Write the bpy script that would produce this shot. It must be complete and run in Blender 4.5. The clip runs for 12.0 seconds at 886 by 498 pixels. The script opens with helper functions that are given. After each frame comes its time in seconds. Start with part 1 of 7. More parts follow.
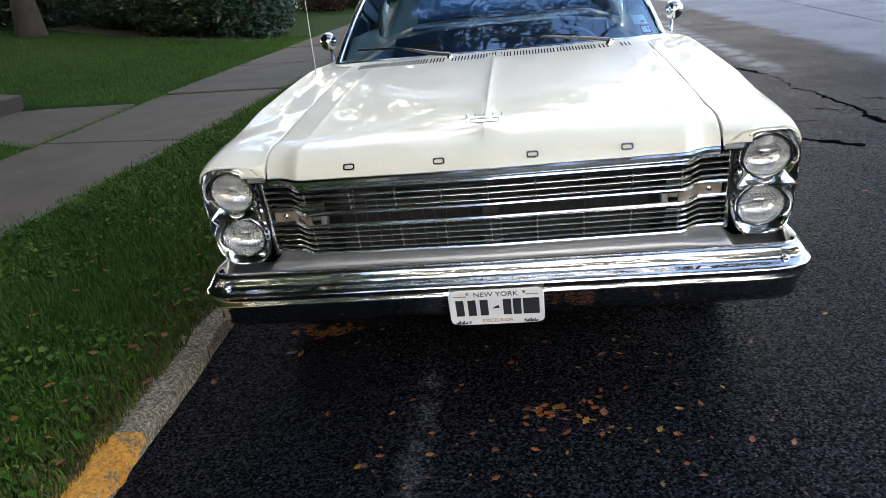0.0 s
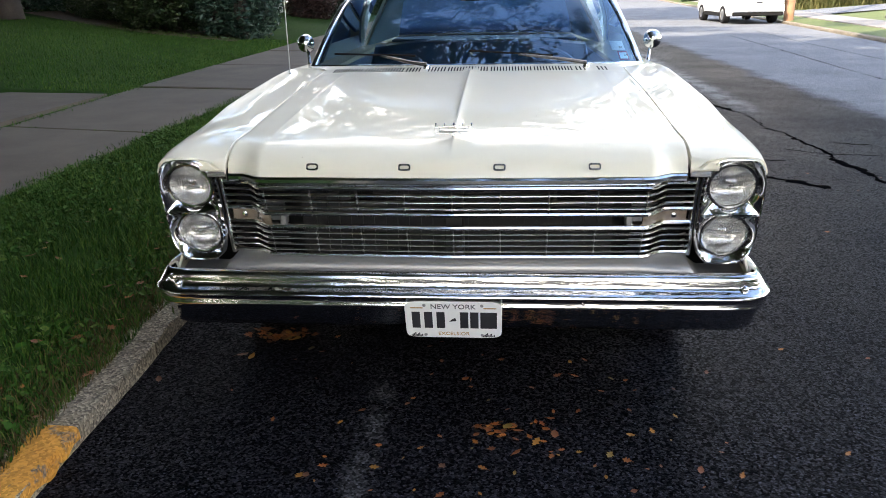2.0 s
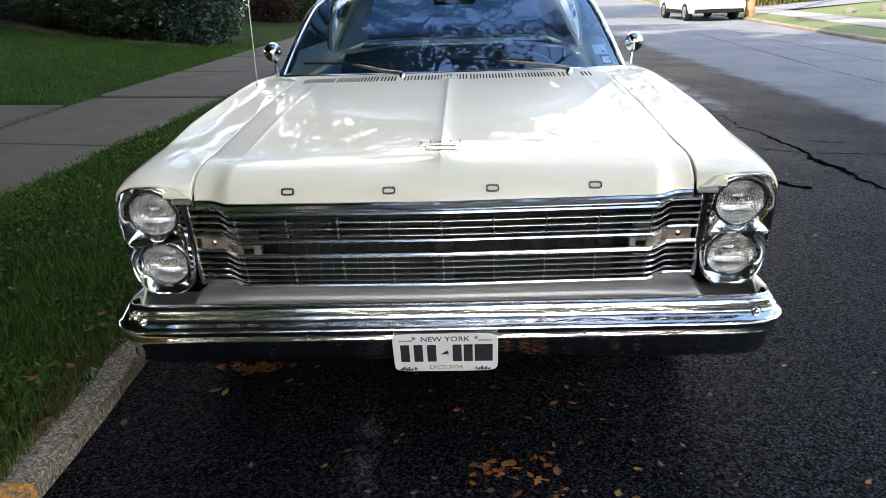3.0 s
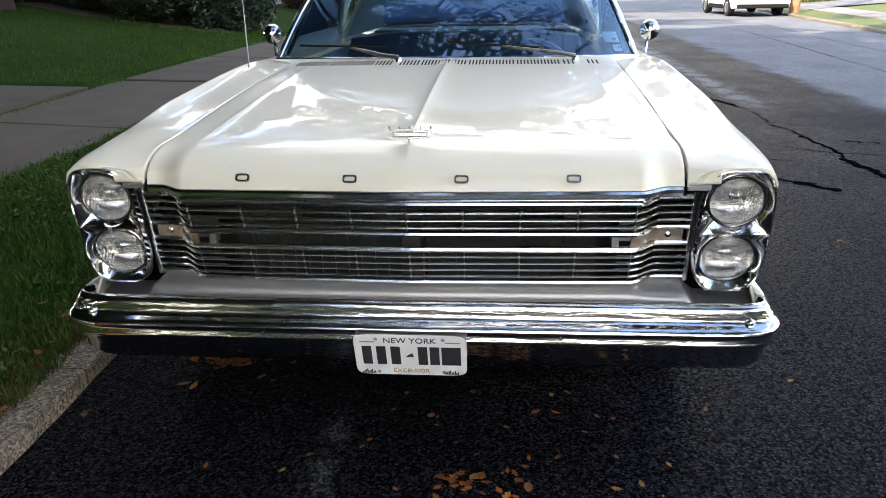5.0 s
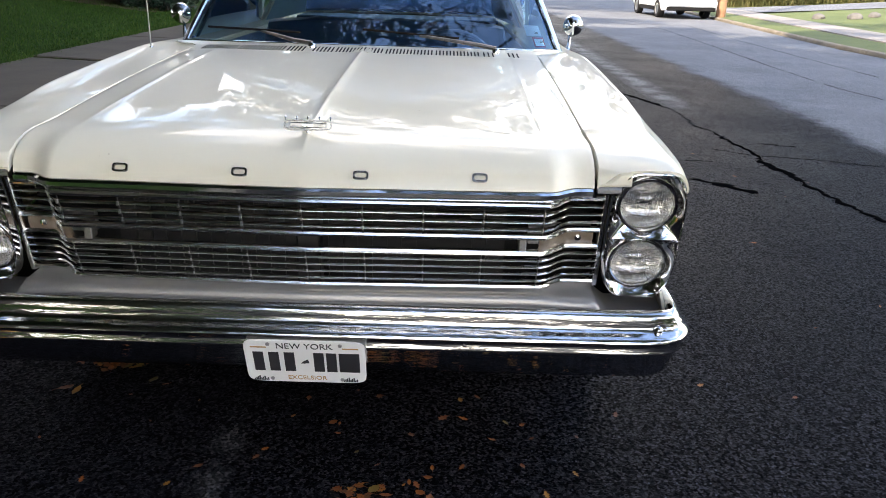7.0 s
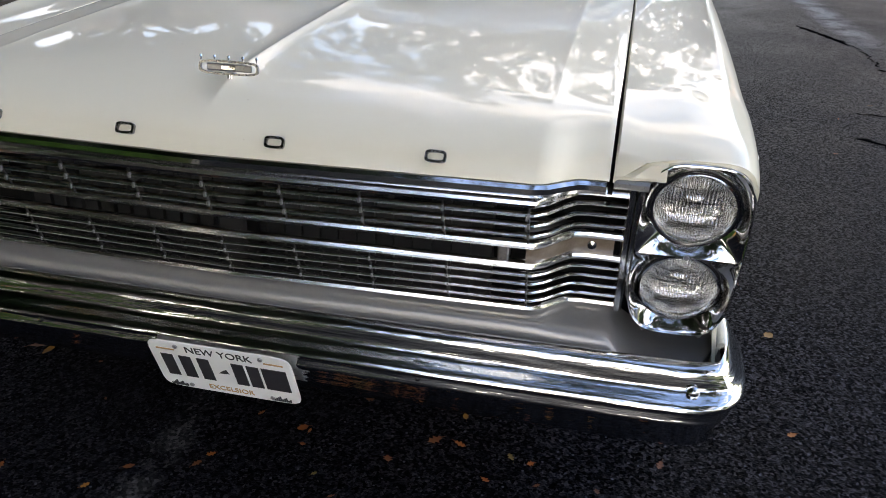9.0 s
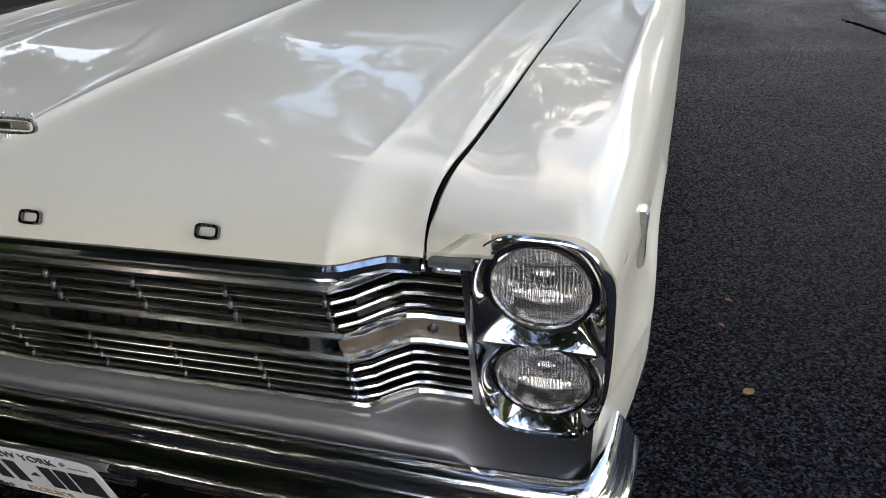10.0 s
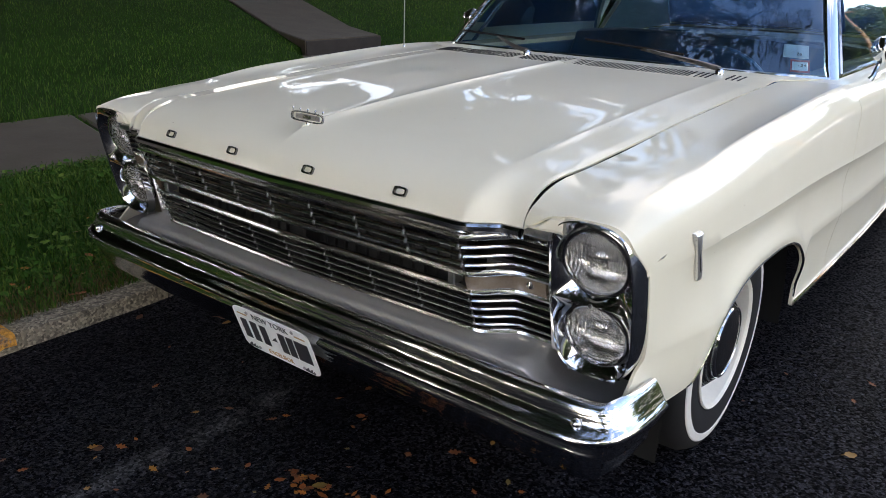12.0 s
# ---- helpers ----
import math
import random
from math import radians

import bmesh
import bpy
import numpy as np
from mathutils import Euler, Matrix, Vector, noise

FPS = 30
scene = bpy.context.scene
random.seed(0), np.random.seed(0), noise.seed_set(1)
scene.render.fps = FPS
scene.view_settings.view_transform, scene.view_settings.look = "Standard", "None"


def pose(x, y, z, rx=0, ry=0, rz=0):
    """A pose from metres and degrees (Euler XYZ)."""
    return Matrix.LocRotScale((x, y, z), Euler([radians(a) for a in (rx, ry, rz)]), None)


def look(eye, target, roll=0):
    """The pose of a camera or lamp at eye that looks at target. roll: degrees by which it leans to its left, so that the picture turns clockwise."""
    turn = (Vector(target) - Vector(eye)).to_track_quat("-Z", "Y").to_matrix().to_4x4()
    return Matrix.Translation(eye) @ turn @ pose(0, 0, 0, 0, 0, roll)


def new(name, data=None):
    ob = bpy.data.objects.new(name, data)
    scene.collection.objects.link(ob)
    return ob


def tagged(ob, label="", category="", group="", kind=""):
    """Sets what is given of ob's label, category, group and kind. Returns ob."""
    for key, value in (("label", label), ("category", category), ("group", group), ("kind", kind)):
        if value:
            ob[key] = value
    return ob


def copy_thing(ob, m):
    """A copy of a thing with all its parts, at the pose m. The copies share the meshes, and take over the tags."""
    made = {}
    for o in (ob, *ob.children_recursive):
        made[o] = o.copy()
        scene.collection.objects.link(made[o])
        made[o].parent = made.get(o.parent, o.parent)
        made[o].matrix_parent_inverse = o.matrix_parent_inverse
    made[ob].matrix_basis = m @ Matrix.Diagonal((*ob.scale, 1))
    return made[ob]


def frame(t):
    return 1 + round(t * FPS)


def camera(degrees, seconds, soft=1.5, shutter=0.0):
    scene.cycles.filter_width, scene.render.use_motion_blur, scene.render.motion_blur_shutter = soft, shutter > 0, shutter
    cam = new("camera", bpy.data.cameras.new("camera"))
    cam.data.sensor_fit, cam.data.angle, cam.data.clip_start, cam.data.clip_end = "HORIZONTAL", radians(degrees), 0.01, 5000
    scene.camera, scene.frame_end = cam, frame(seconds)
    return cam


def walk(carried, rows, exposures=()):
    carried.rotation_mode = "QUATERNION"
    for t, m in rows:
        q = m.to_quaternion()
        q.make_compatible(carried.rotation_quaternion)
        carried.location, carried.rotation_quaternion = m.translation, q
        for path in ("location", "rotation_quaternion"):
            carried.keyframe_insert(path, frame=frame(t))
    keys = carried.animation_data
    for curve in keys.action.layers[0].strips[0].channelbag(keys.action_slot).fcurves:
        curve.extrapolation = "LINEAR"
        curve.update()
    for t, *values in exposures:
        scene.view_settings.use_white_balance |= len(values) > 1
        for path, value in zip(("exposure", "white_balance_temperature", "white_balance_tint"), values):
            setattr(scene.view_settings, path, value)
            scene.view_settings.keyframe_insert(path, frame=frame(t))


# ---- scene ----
cam = camera(60.3, 12.0, soft=0.8)

PATH = [
    (0, (0.128, -2.222, 1.4), (-0.107, -0.357, 0.717), -5.9),
    (0.5, (0.126, -2.202, 1.403), (-0.087, -0.339, 0.709), -4.4),
    (1, (0.106, -2.216, 1.404), (-0.107, -0.312, 0.831), -1.7),
    (1.5, (0.135, -2.217, 1.382), (0.079, -0.29, 0.848), -0.4),
    (2, (0.152, -2.186, 1.364), (-0.003, -0.3, 0.717), -1.1),
    (2.5, (0.105, -2.035, 1.371), (0.045, -0.112, 0.823), 1.6),
    (3, (0.081, -1.992, 1.379), (0.007, -0.101, 0.732), -1.9),
    (3.2, (0.092, -1.959, 1.368), (0.015, -0.084, 0.674), 0.8),
    (4.8, (0.265, -1.808, 1.333), (0.085, 0.07, 0.669), -0.3),
    (5, (0.252, -1.827, 1.33), (0.09, 0.053, 0.666), -1.0),
    (5.5, (0.191, -1.854, 1.336), (-0.081, 0.016, 0.68), -1.1),
    (6, (0.189, -1.85, 1.335), (-0.135, 0.013, 0.683), -1.6),
    (6.5, (0.224, -1.793, 1.336), (0.022, 0.088, 0.688), -0.6),
    (7, (0.327, -1.706, 1.314), (0.34, 0.173, 0.63), 1.8),
    (7.2, (0.349, -1.679, 1.309), (0.331, 0.189, 0.595), 1.7),
    (8.8, (0.632, -1.162, 1.279), (0.344, 0.624, 0.426), -0.1),
    (9, (0.689, -1.127, 1.268), (0.304, 0.632, 0.398), 1.5),
    (9.5, (0.812, -0.928, 1.263), (0.13, 0.784, 0.486), -2.1),
    (10, (0.992, -0.756, 1.258), (0.445, 0.969, 0.406), -2.1),
    (10.5, (1.145, -0.721, 1.288), (0.214, 0.818, 0.414), -2.7),
    (11, (1.243, -0.858, 1.294), (0.16, 0.669, 0.59), -2.9),
    (11.5, (1.328, -1.054, 1.292), (0.272, 0.458, 0.518), -0.6),
    (12, (1.455, -1.165, 1.308), (0.311, 0.327, 0.624), 1.8),
]
EXPOSURES = [(0.0, 2.88, 7750, 13), (2.5, 2.76, 7750, 13), (5.5, 2.7, 7850, 14), (7.0, 2.62, 7850, 15), (9.0, 2.32, 7850, 16), (10.5, 2.1, 7800, 16), (12.0, 2.26, 7800, 16)]
walk(cam, [(t, look(eye, target, roll)) for t, eye, target, roll in PATH], EXPOSURES)

# ==== place ====
# ---- world and sun ----
SUN_AZ, SUN_EL = radians(-140), radians(36)  # azimuth from +y towards +x: the sun stands behind and to the left of the walk
world = bpy.data.worlds.new("sky")
scene.world = world
world.use_nodes = True
wn, wl = world.node_tree.nodes, world.node_tree.links
wn.clear()
sky = wn.new("ShaderNodeTexSky")
sky.sky_type, sky.sun_disc = "NISHITA", False
sky.sun_elevation, sky.sun_rotation = SUN_EL, SUN_AZ
sky.air_density, sky.dust_density, sky.ozone_density = 1.0, 0.4, 3.0
# broken white cloud over the whole dome
wco = wn.new("ShaderNodeTexCoord")
wmap = wn.new("ShaderNodeMapping")
wmap.inputs["Scale"].default_value = (1.0, 1.0, 2.2)
wnoise = wn.new("ShaderNodeTexNoise")
wnoise.inputs["Scale"].default_value, wnoise.inputs["Detail"].default_value = 2.3, 7.0
wramp = wn.new("ShaderNodeValToRGB")
wramp.color_ramp.elements[0].position, wramp.color_ramp.elements[1].position = 0.45, 0.62
wmix = wn.new("ShaderNodeMixRGB")
wmix.inputs[2].default_value = (7.2, 7.1, 7.1, 1)
wbg = wn.new("ShaderNodeBackground")
wbg.inputs["Strength"].default_value = 0.15
wout = wn.new("ShaderNodeOutputWorld")
wl.new(wco.outputs["Generated"], wmap.inputs["Vector"])
wl.new(wmap.outputs[0], wnoise.inputs["Vector"])
wl.new(wnoise.outputs["Fac"], wramp.inputs[0])
# the cloud thins out towards the zenith
wsep = wn.new("ShaderNodeSeparateXYZ")
wl.new(wco.outputs["Generated"], wsep.inputs[0])
wthin = wn.new("ShaderNodeMapRange")
wthin.inputs[1].default_value, wthin.inputs[2].default_value, wthin.inputs[3].default_value, wthin.inputs[4].default_value = 0.66, 0.86, 1.0, 0.03
wl.new(wsep.outputs["Z"], wthin.inputs[0])
wmul = wn.new("ShaderNodeMath")
wmul.operation = "MULTIPLY"
wl.new(wramp.outputs[0], wmul.inputs[0]), wl.new(wthin.outputs[0], wmul.inputs[1])
# white haze towards the horizon
whaze = wn.new("ShaderNodeMapRange")
whaze.inputs[1].default_value, whaze.inputs[2].default_value, whaze.inputs[3].default_value, whaze.inputs[4].default_value = 0.0, 0.3, 0.6, 0.0
wl.new(wsep.outputs["Z"], whaze.inputs[0])
wmax = wn.new("ShaderNodeMath")
wmax.operation = "MAXIMUM"
wl.new(wmul.outputs[0], wmax.inputs[0]), wl.new(whaze.outputs[0], wmax.inputs[1])
wl.new(wmax.outputs[0], wmix.inputs[0])
wl.new(sky.outputs[0], wmix.inputs[1])
wl.new(wmix.outputs[0], wbg.inputs["Color"])
wl.new(wbg.outputs[0], wout.inputs[0])

sun_data = bpy.data.lights.new("sun", "SUN")
sun_data.energy, sun_data.angle, sun_data.color = 1.9, radians(0.6), (1.0, 0.96, 0.9)
sun = new("sun", sun_data)
sun.matrix_world = look((30 * math.sin(SUN_AZ), 30 * math.cos(SUN_AZ), 30 * math.tan(SUN_EL)), (0, 0, 0))

# ---- materials ----
def material(name):
    m = bpy.data.materials.new(name)
    m.use_nodes = True
    n = m.node_tree.nodes
    return m, n, m.node_tree.links, n["Principled BSDF"]


def noise_node(n, l, scale, detail=4.0, rough=0.6, coord="Object", distort=0.0):
    co = n.new("ShaderNodeTexCoord")
    t = n.new("ShaderNodeTexNoise")
    t.inputs["Scale"].default_value, t.inputs["Detail"].default_value = scale, detail
    t.inputs["Roughness"].default_value, t.inputs["Distortion"].default_value = rough, distort
    l.new(co.outputs[coord], t.inputs["Vector"])
    return t


def ramp(n, l, src, stops):
    r = n.new("ShaderNodeValToRGB")
    e = r.color_ramp.elements
    while len(e) < len(stops):
        e.new(0.5)
    for el, (p, c) in zip(e, stops):
        el.position = p
        el.color = (*c, 1) if len(c) == 3 else c
    l.new(src, r.inputs[0])
    return r


def mix(n, l, fac, a, b, mode="MIX"):
    m = n.new("ShaderNodeMixRGB")
    m.blend_type = mode
    for sock, v in ((m.inputs[0], fac), (m.inputs[1], a), (m.inputs[2], b)):
        if isinstance(v, (int, float)):
            sock.default_value = v
        elif isinstance(v, tuple):
            sock.default_value = (*v, 1)
        else:
            l.new(v, sock)
    return m.outputs[0]


def bump(n, l, height, strength, distance, b, after=None):
    k = n.new("ShaderNodeBump")
    k.inputs["Strength"].default_value, k.inputs["Distance"].default_value = strength, distance
    l.new(height, k.inputs["Height"])
    if after:
        l.new(after.outputs[0], k.inputs["Normal"])
    l.new(k.outputs[0], b.inputs["Normal"])
    return k


def rough_surface(name, c1, c2, scale, rough=0.8, fine=None, bump_d=0.002, metal=0.0, spec=0.5, coat=0.0, c3=None, coat_rough=0.05):
    """A surface whose colour drifts between two tones at a large scale and a small one, with fine relief."""
    m, n, l, b = material(name)
    big = noise_node(n, l, scale, 5)
    small = noise_node(n, l, fine or scale * 9, 3)
    col = ramp(n, l, big.outputs["Fac"], [(0.3, c1), (0.7, c2)]).outputs[0]
    col = mix(n, l, 0.25, col, ramp(n, l, small.outputs["Fac"], [(0.3, c3 or c1), (0.7, c2)]).outputs[0])
    l.new(col, b.inputs["Base Color"])
    b.inputs["Roughness"].default_value, b.inputs["Metallic"].default_value = rough, metal
    b.inputs["Specular IOR Level"].default_value = spec
    b.inputs["Coat Weight"].default_value, b.inputs["Coat Roughness"].default_value = coat, coat_rough
    if bump_d:
        bump(n, l, small.outputs["Fac"], 0.5, bump_d, b)
    return m


def chrome(name, tint=(0.72, 0.73, 0.74), rough=0.06, wave=0.0006, scale=9.0, pits=0.72):
    m, n, l, b = material(name)
    t = noise_node(n, l, scale, 3)
    fine = noise_node(n, l, 160, 4)
    col = ramp(n, l, fine.outputs["Fac"], [(0.25, tuple(v * pits for v in tint)), (0.45, tint)])
    l.new(col.outputs[0], b.inputs["Base Color"])
    b.inputs["Metallic"].default_value = 1.0
    r = ramp(n, l, fine.outputs["Fac"], [(0.3, (rough * (1 + 5.7 * (1 - pits)),) * 3), (0.5, (rough,) * 3)])
    l.new(r.outputs[0], b.inputs["Roughness"])
    bump(n, l, t.outputs["Fac"], 1.0, wave, b)
    return m


def grain_normal(n, l, b, cells, amount):
    """Tilts the surface stone by stone, each cell its own way."""
    c = n.new("ShaderNodeVectorMath")
    c.operation = "SUBTRACT"
    c.inputs[1].default_value = (0.5, 0.5, 0.5)
    l.new(cells.outputs["Color"], c.inputs[0])
    k = n.new("ShaderNodeVectorMath")
    k.operation = "SCALE"
    k.inputs["Scale"].default_value = amount
    l.new(c.outputs[0], k.inputs[0])
    g = n.new("ShaderNodeNewGeometry")
    a = n.new("ShaderNodeVectorMath")
    a.operation = "ADD"
    l.new(g.outputs["Normal"], a.inputs[0]), l.new(k.outputs[0], a.inputs[1])
    u = n.new("ShaderNodeVectorMath")
    u.operation = "NORMALIZE"
    l.new(a.outputs[0], u.inputs[0])
    l.new(u.outputs[0], b.inputs["Normal"])
    return u


def cell_node(n, l, scale, rand=1.0):
    co = n.new("ShaderNodeTexCoord")
    v = n.new("ShaderNodeTexVoronoi")
    v.inputs["Scale"].default_value, v.inputs["Randomness"].default_value = scale, rand
    l.new(co.outputs["Object"], v.inputs["Vector"])
    return v


def calc(n, l, op, a, b, c=None):
    m = n.new("ShaderNodeMath")
    m.operation = op
    for i, v in enumerate((a, b) if c is None else (a, b, c)):
        if isinstance(v, (int, float)):
            m.inputs[i].default_value = v
        else:
            l.new(v, m.inputs[i])
    return m.outputs[0]


def car_paint(name, c1, c2, rust=(0.25, 0.13, 0.05), chips=True, coat=0.5):
    m, n, l, b = material(name)
    big = noise_node(n, l, 1.3, 4)
    col = ramp(n, l, big.outputs["Fac"], [(0.3, c1), (0.7, c2)]).outputs[0]
    if chips:
        sp = noise_node(n, l, 62, 2)
        wide = noise_node(n, l, 4, 3)
        both = mix(n, l, 1.0, ramp(n, l, sp.outputs["Fac"], [(0.75, (0, 0, 0)), (0.79, (1, 1, 1))]).outputs[0], ramp(n, l, wide.outputs["Fac"], [(0.5, (0, 0, 0)), (0.6, (1, 1, 1))]).outputs[0], "MULTIPLY")
        col = mix(n, l, both, col, rust)
    l.new(col, b.inputs["Base Color"])
    dirt = noise_node(n, l, 7, 6)
    r = ramp(n, l, dirt.outputs["Fac"], [(0.35, (0.45,) * 3), (0.7, (0.6,) * 3)])
    l.new(r.outputs[0], b.inputs["Roughness"])
    b.inputs["Specular IOR Level"].default_value = 0.15
    b.inputs["Coat Weight"].default_value, b.inputs["Coat Roughness"].default_value = coat, 0.022
    peel = noise_node(n, l, 2.6, 2)
    bump(n, l, peel.outputs["Fac"], 0.18, 0.0006, b)
    return m


def clear_glass(name, tint=(0.86, 0.9, 0.92), ior=1.5, smear=0.0):
    m = bpy.data.materials.new(name)
    m.use_nodes = True
    n, l = m.node_tree.nodes, m.node_tree.links
    n.clear()
    f = n.new("ShaderNodeFresnel")
    f.inputs["IOR"].default_value = ior
    a, g, x, o = n.new("ShaderNodeBsdfTransparent"), n.new("ShaderNodeBsdfGlossy"), n.new("ShaderNodeMixShader"), n.new("ShaderNodeOutputMaterial")
    a.inputs[0].default_value = (*tint, 1)
    g.inputs["Roughness"].default_value = 0.015
    # blue put into the gloss, for the blue sky the panes reflect
    g.inputs[0].default_value = (0.66, 0.84, 1, 1)
    l.new(f.outputs[0], x.inputs[0]), l.new(a.outputs[0], x.inputs[1]), l.new(g.outputs[0], x.inputs[2])
    last = x
    if smear:
        # dust and water marks on the pane
        d, t = n.new("ShaderNodeBsdfDiffuse"), noise_node(n, l, 9, 6, 0.7, distort=0.6)
        d.inputs[0].default_value = (0.6, 0.62, 0.62, 1)
        r = ramp(n, l, t.outputs["Fac"], [(0.5, (0, 0, 0)), (0.8, (smear,) * 3)])
        last = n.new("ShaderNodeMixShader")
        l.new(r.outputs[0], last.inputs[0]), l.new(x.outputs[0], last.inputs[1]), l.new(d.outputs[0], last.inputs[2])
    l.new(last.outputs[0], o.inputs[0])
    return m


def leaf_material(name, c1, c2, c3, rough=0.45):
    m, n, l, b = material(name)
    g = n.new("ShaderNodeNewGeometry")
    col = ramp(n, l, g.outputs["Random Per Island"], [(0.0, c1), (0.55, c2), (1.0, c3)]).outputs[0]
    big = noise_node(n, l, 0.9, 3)
    col = mix(n, l, ramp(n, l, big.outputs["Fac"], [(0.35, (0, 0, 0)), (0.65, (0.5,) * 3)]).outputs[0], col, c1)
    l.new(col, b.inputs["Base Color"])
    b.inputs["Roughness"].default_value = rough
    b.inputs["Specular IOR Level"].default_value = 0.2 if rough > 0.5 else 0.35
    return m


def plain(name, c, rough=0.5, metal=0.0, spec=0.5):
    return rough_surface(name, tuple(v * 0.88 for v in c), tuple(min(1, v * 1.1) for v in c), 6, rough, 60, 0.0006, metal, spec)


PAINT = car_paint("cream_white_paint", (0.77, 0.725, 0.575), (0.81, 0.765, 0.625), coat=0.7)
CHROME = chrome("chrome")
GRILLE_CHROME = chrome("bright_trim", (0.92, 0.92, 0.9), 0.15, 0.0003, 12, 0.95)
DULL_METAL = chrome("dull_metal", (0.42, 0.42, 0.42), 0.3)
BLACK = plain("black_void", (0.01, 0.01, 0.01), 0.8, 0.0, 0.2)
RUBBER = plain("black_rubber", (0.012, 0.012, 0.013), 0.75, 0.0, 0.25)
WHITEWALL = rough_surface("white_rubber", (0.62, 0.6, 0.55), (0.72, 0.7, 0.66), 9, 0.6, 70)
APRON = rough_surface("silver_grey_paint", (0.3, 0.29, 0.28), (0.36, 0.35, 0.33), 3, 0.38, 120, 0.0005, 0.55)
GLASS = clear_glass("window_glass", (0.64, 0.84, 0.92), 2.05, 0.05)
BLUE_VINYL = rough_surface("blue_vinyl", (0.04, 0.12, 0.24), (0.065, 0.17, 0.31), 4, 0.4, 90, 0.001)
HEADLINER = plain("blue_headliner", (0.14, 0.27, 0.36), 0.8)
MIRROR = chrome("mirror_face", (0.8, 0.81, 0.82), 0.02, 0.0)


def lens_glass():
    """Thin clear glass with upright flutes and the cross lines between the rows of prisms."""
    m = bpy.data.materials.new("fluted_lens_glass")
    m.use_nodes = True
    n, l = m.node_tree.nodes, m.node_tree.links
    n.clear()
    co = n.new("ShaderNodeTexCoord")
    flute, cross = n.new("ShaderNodeTexWave"), n.new("ShaderNodeTexWave")
    cross.bands_direction = "Y"
    for w, scale in ((flute, 70), (cross, 14)):
        w.inputs["Scale"].default_value, w.inputs["Distortion"].default_value = scale, 0.25
        l.new(co.outputs["Object"], w.inputs["Vector"])
    step = ramp(n, l, cross.outputs["Fac"], [(0.0, (0, 0, 0)), (0.1, (1, 1, 1))]).outputs[0]
    k = n.new("ShaderNodeBump")
    k.inputs["Strength"].default_value, k.inputs["Distance"].default_value = 0.8, 0.0008
    l.new(mix(n, l, 1.0, flute.outputs["Fac"], step, "MULTIPLY"), k.inputs["Height"])
    f, a, g, x, o = n.new("ShaderNodeFresnel"), n.new("ShaderNodeBsdfTransparent"), n.new("ShaderNodeBsdfGlossy"), n.new("ShaderNodeMixShader"), n.new("ShaderNodeOutputMaterial")
    f.inputs["IOR"].default_value = 1.5
    # the edges of the prisms hold back some of the light
    clear = mix(n, l, 1.0, ramp(n, l, flute.outputs["Fac"], [(0.0, (0.7,) * 3), (0.3, (1.0,) * 3)]).outputs[0], ramp(n, l, cross.outputs["Fac"], [(0.0, (0.6,) * 3), (0.06, (1, 1, 1))]).outputs[0], "MULTIPLY")
    l.new(clear, a.inputs[0])
    g.inputs["Roughness"].default_value = 0.02
    l.new(k.outputs[0], g.inputs["Normal"])
    l.new(f.outputs[0], x.inputs[0]), l.new(a.outputs[0], x.inputs[1]), l.new(g.outputs[0], x.inputs[2])
    l.new(x.outputs[0], o.inputs[0])
    return m


def fluted_reflector():
    """Silvered bowl broken up by the upright flutes and cross prisms of the lens before it."""
    m, n, l, b = material("lamp_reflector")
    co = n.new("ShaderNodeTexCoord")
    waves = []
    for way, scale in (("X", 52), ("Y", 17)):
        w = n.new("ShaderNodeTexWave")
        w.bands_direction = way
        w.inputs["Scale"].default_value, w.inputs["Distortion"].default_value = scale, 0.6
        l.new(co.outputs["Object"], w.inputs["Vector"])
        waves.append(w.outputs["Fac"])
    # each prism throws the light its own way
    cells = cell_node(n, l, 95, 0.8)
    b.inputs["Base Color"].default_value = (0.94, 0.94, 0.93, 1)
    b.inputs["Metallic"].default_value, b.inputs["Roughness"].default_value = 0.92, 0.1
    u = grain_normal(n, l, b, cells, 0.16)
    k = bump(n, l, mix(n, l, 0.25, waves[0], waves[1]), 0.8, 0.002, b)
    l.new(u.outputs[0], k.inputs["Normal"])
    return m


LENS_CLEAR = lens_glass()
REFLECTOR = fluted_reflector()
AMBER = rough_surface("aged_lamp_plastic", (0.15, 0.11, 0.075), (0.26, 0.21, 0.165), 20, 0.2, 200, 0.0008, 0.0, 0.5, 0.5)
PLATE = rough_surface("plate_enamel", (0.85, 0.85, 0.83), (0.9, 0.9, 0.88), 8, 0.35, 90, 0.0002)
INK = plain("dark_ink", (0.03, 0.03, 0.035), 0.5)
GOLD_INK = plain("ochre_ink", (0.5, 0.3, 0.13), 0.5)
STICKER = plain("white_paper", (0.84, 0.86, 0.84), 0.5)
RED_INK = plain("red_paper", (0.55, 0.05, 0.04), 0.5)


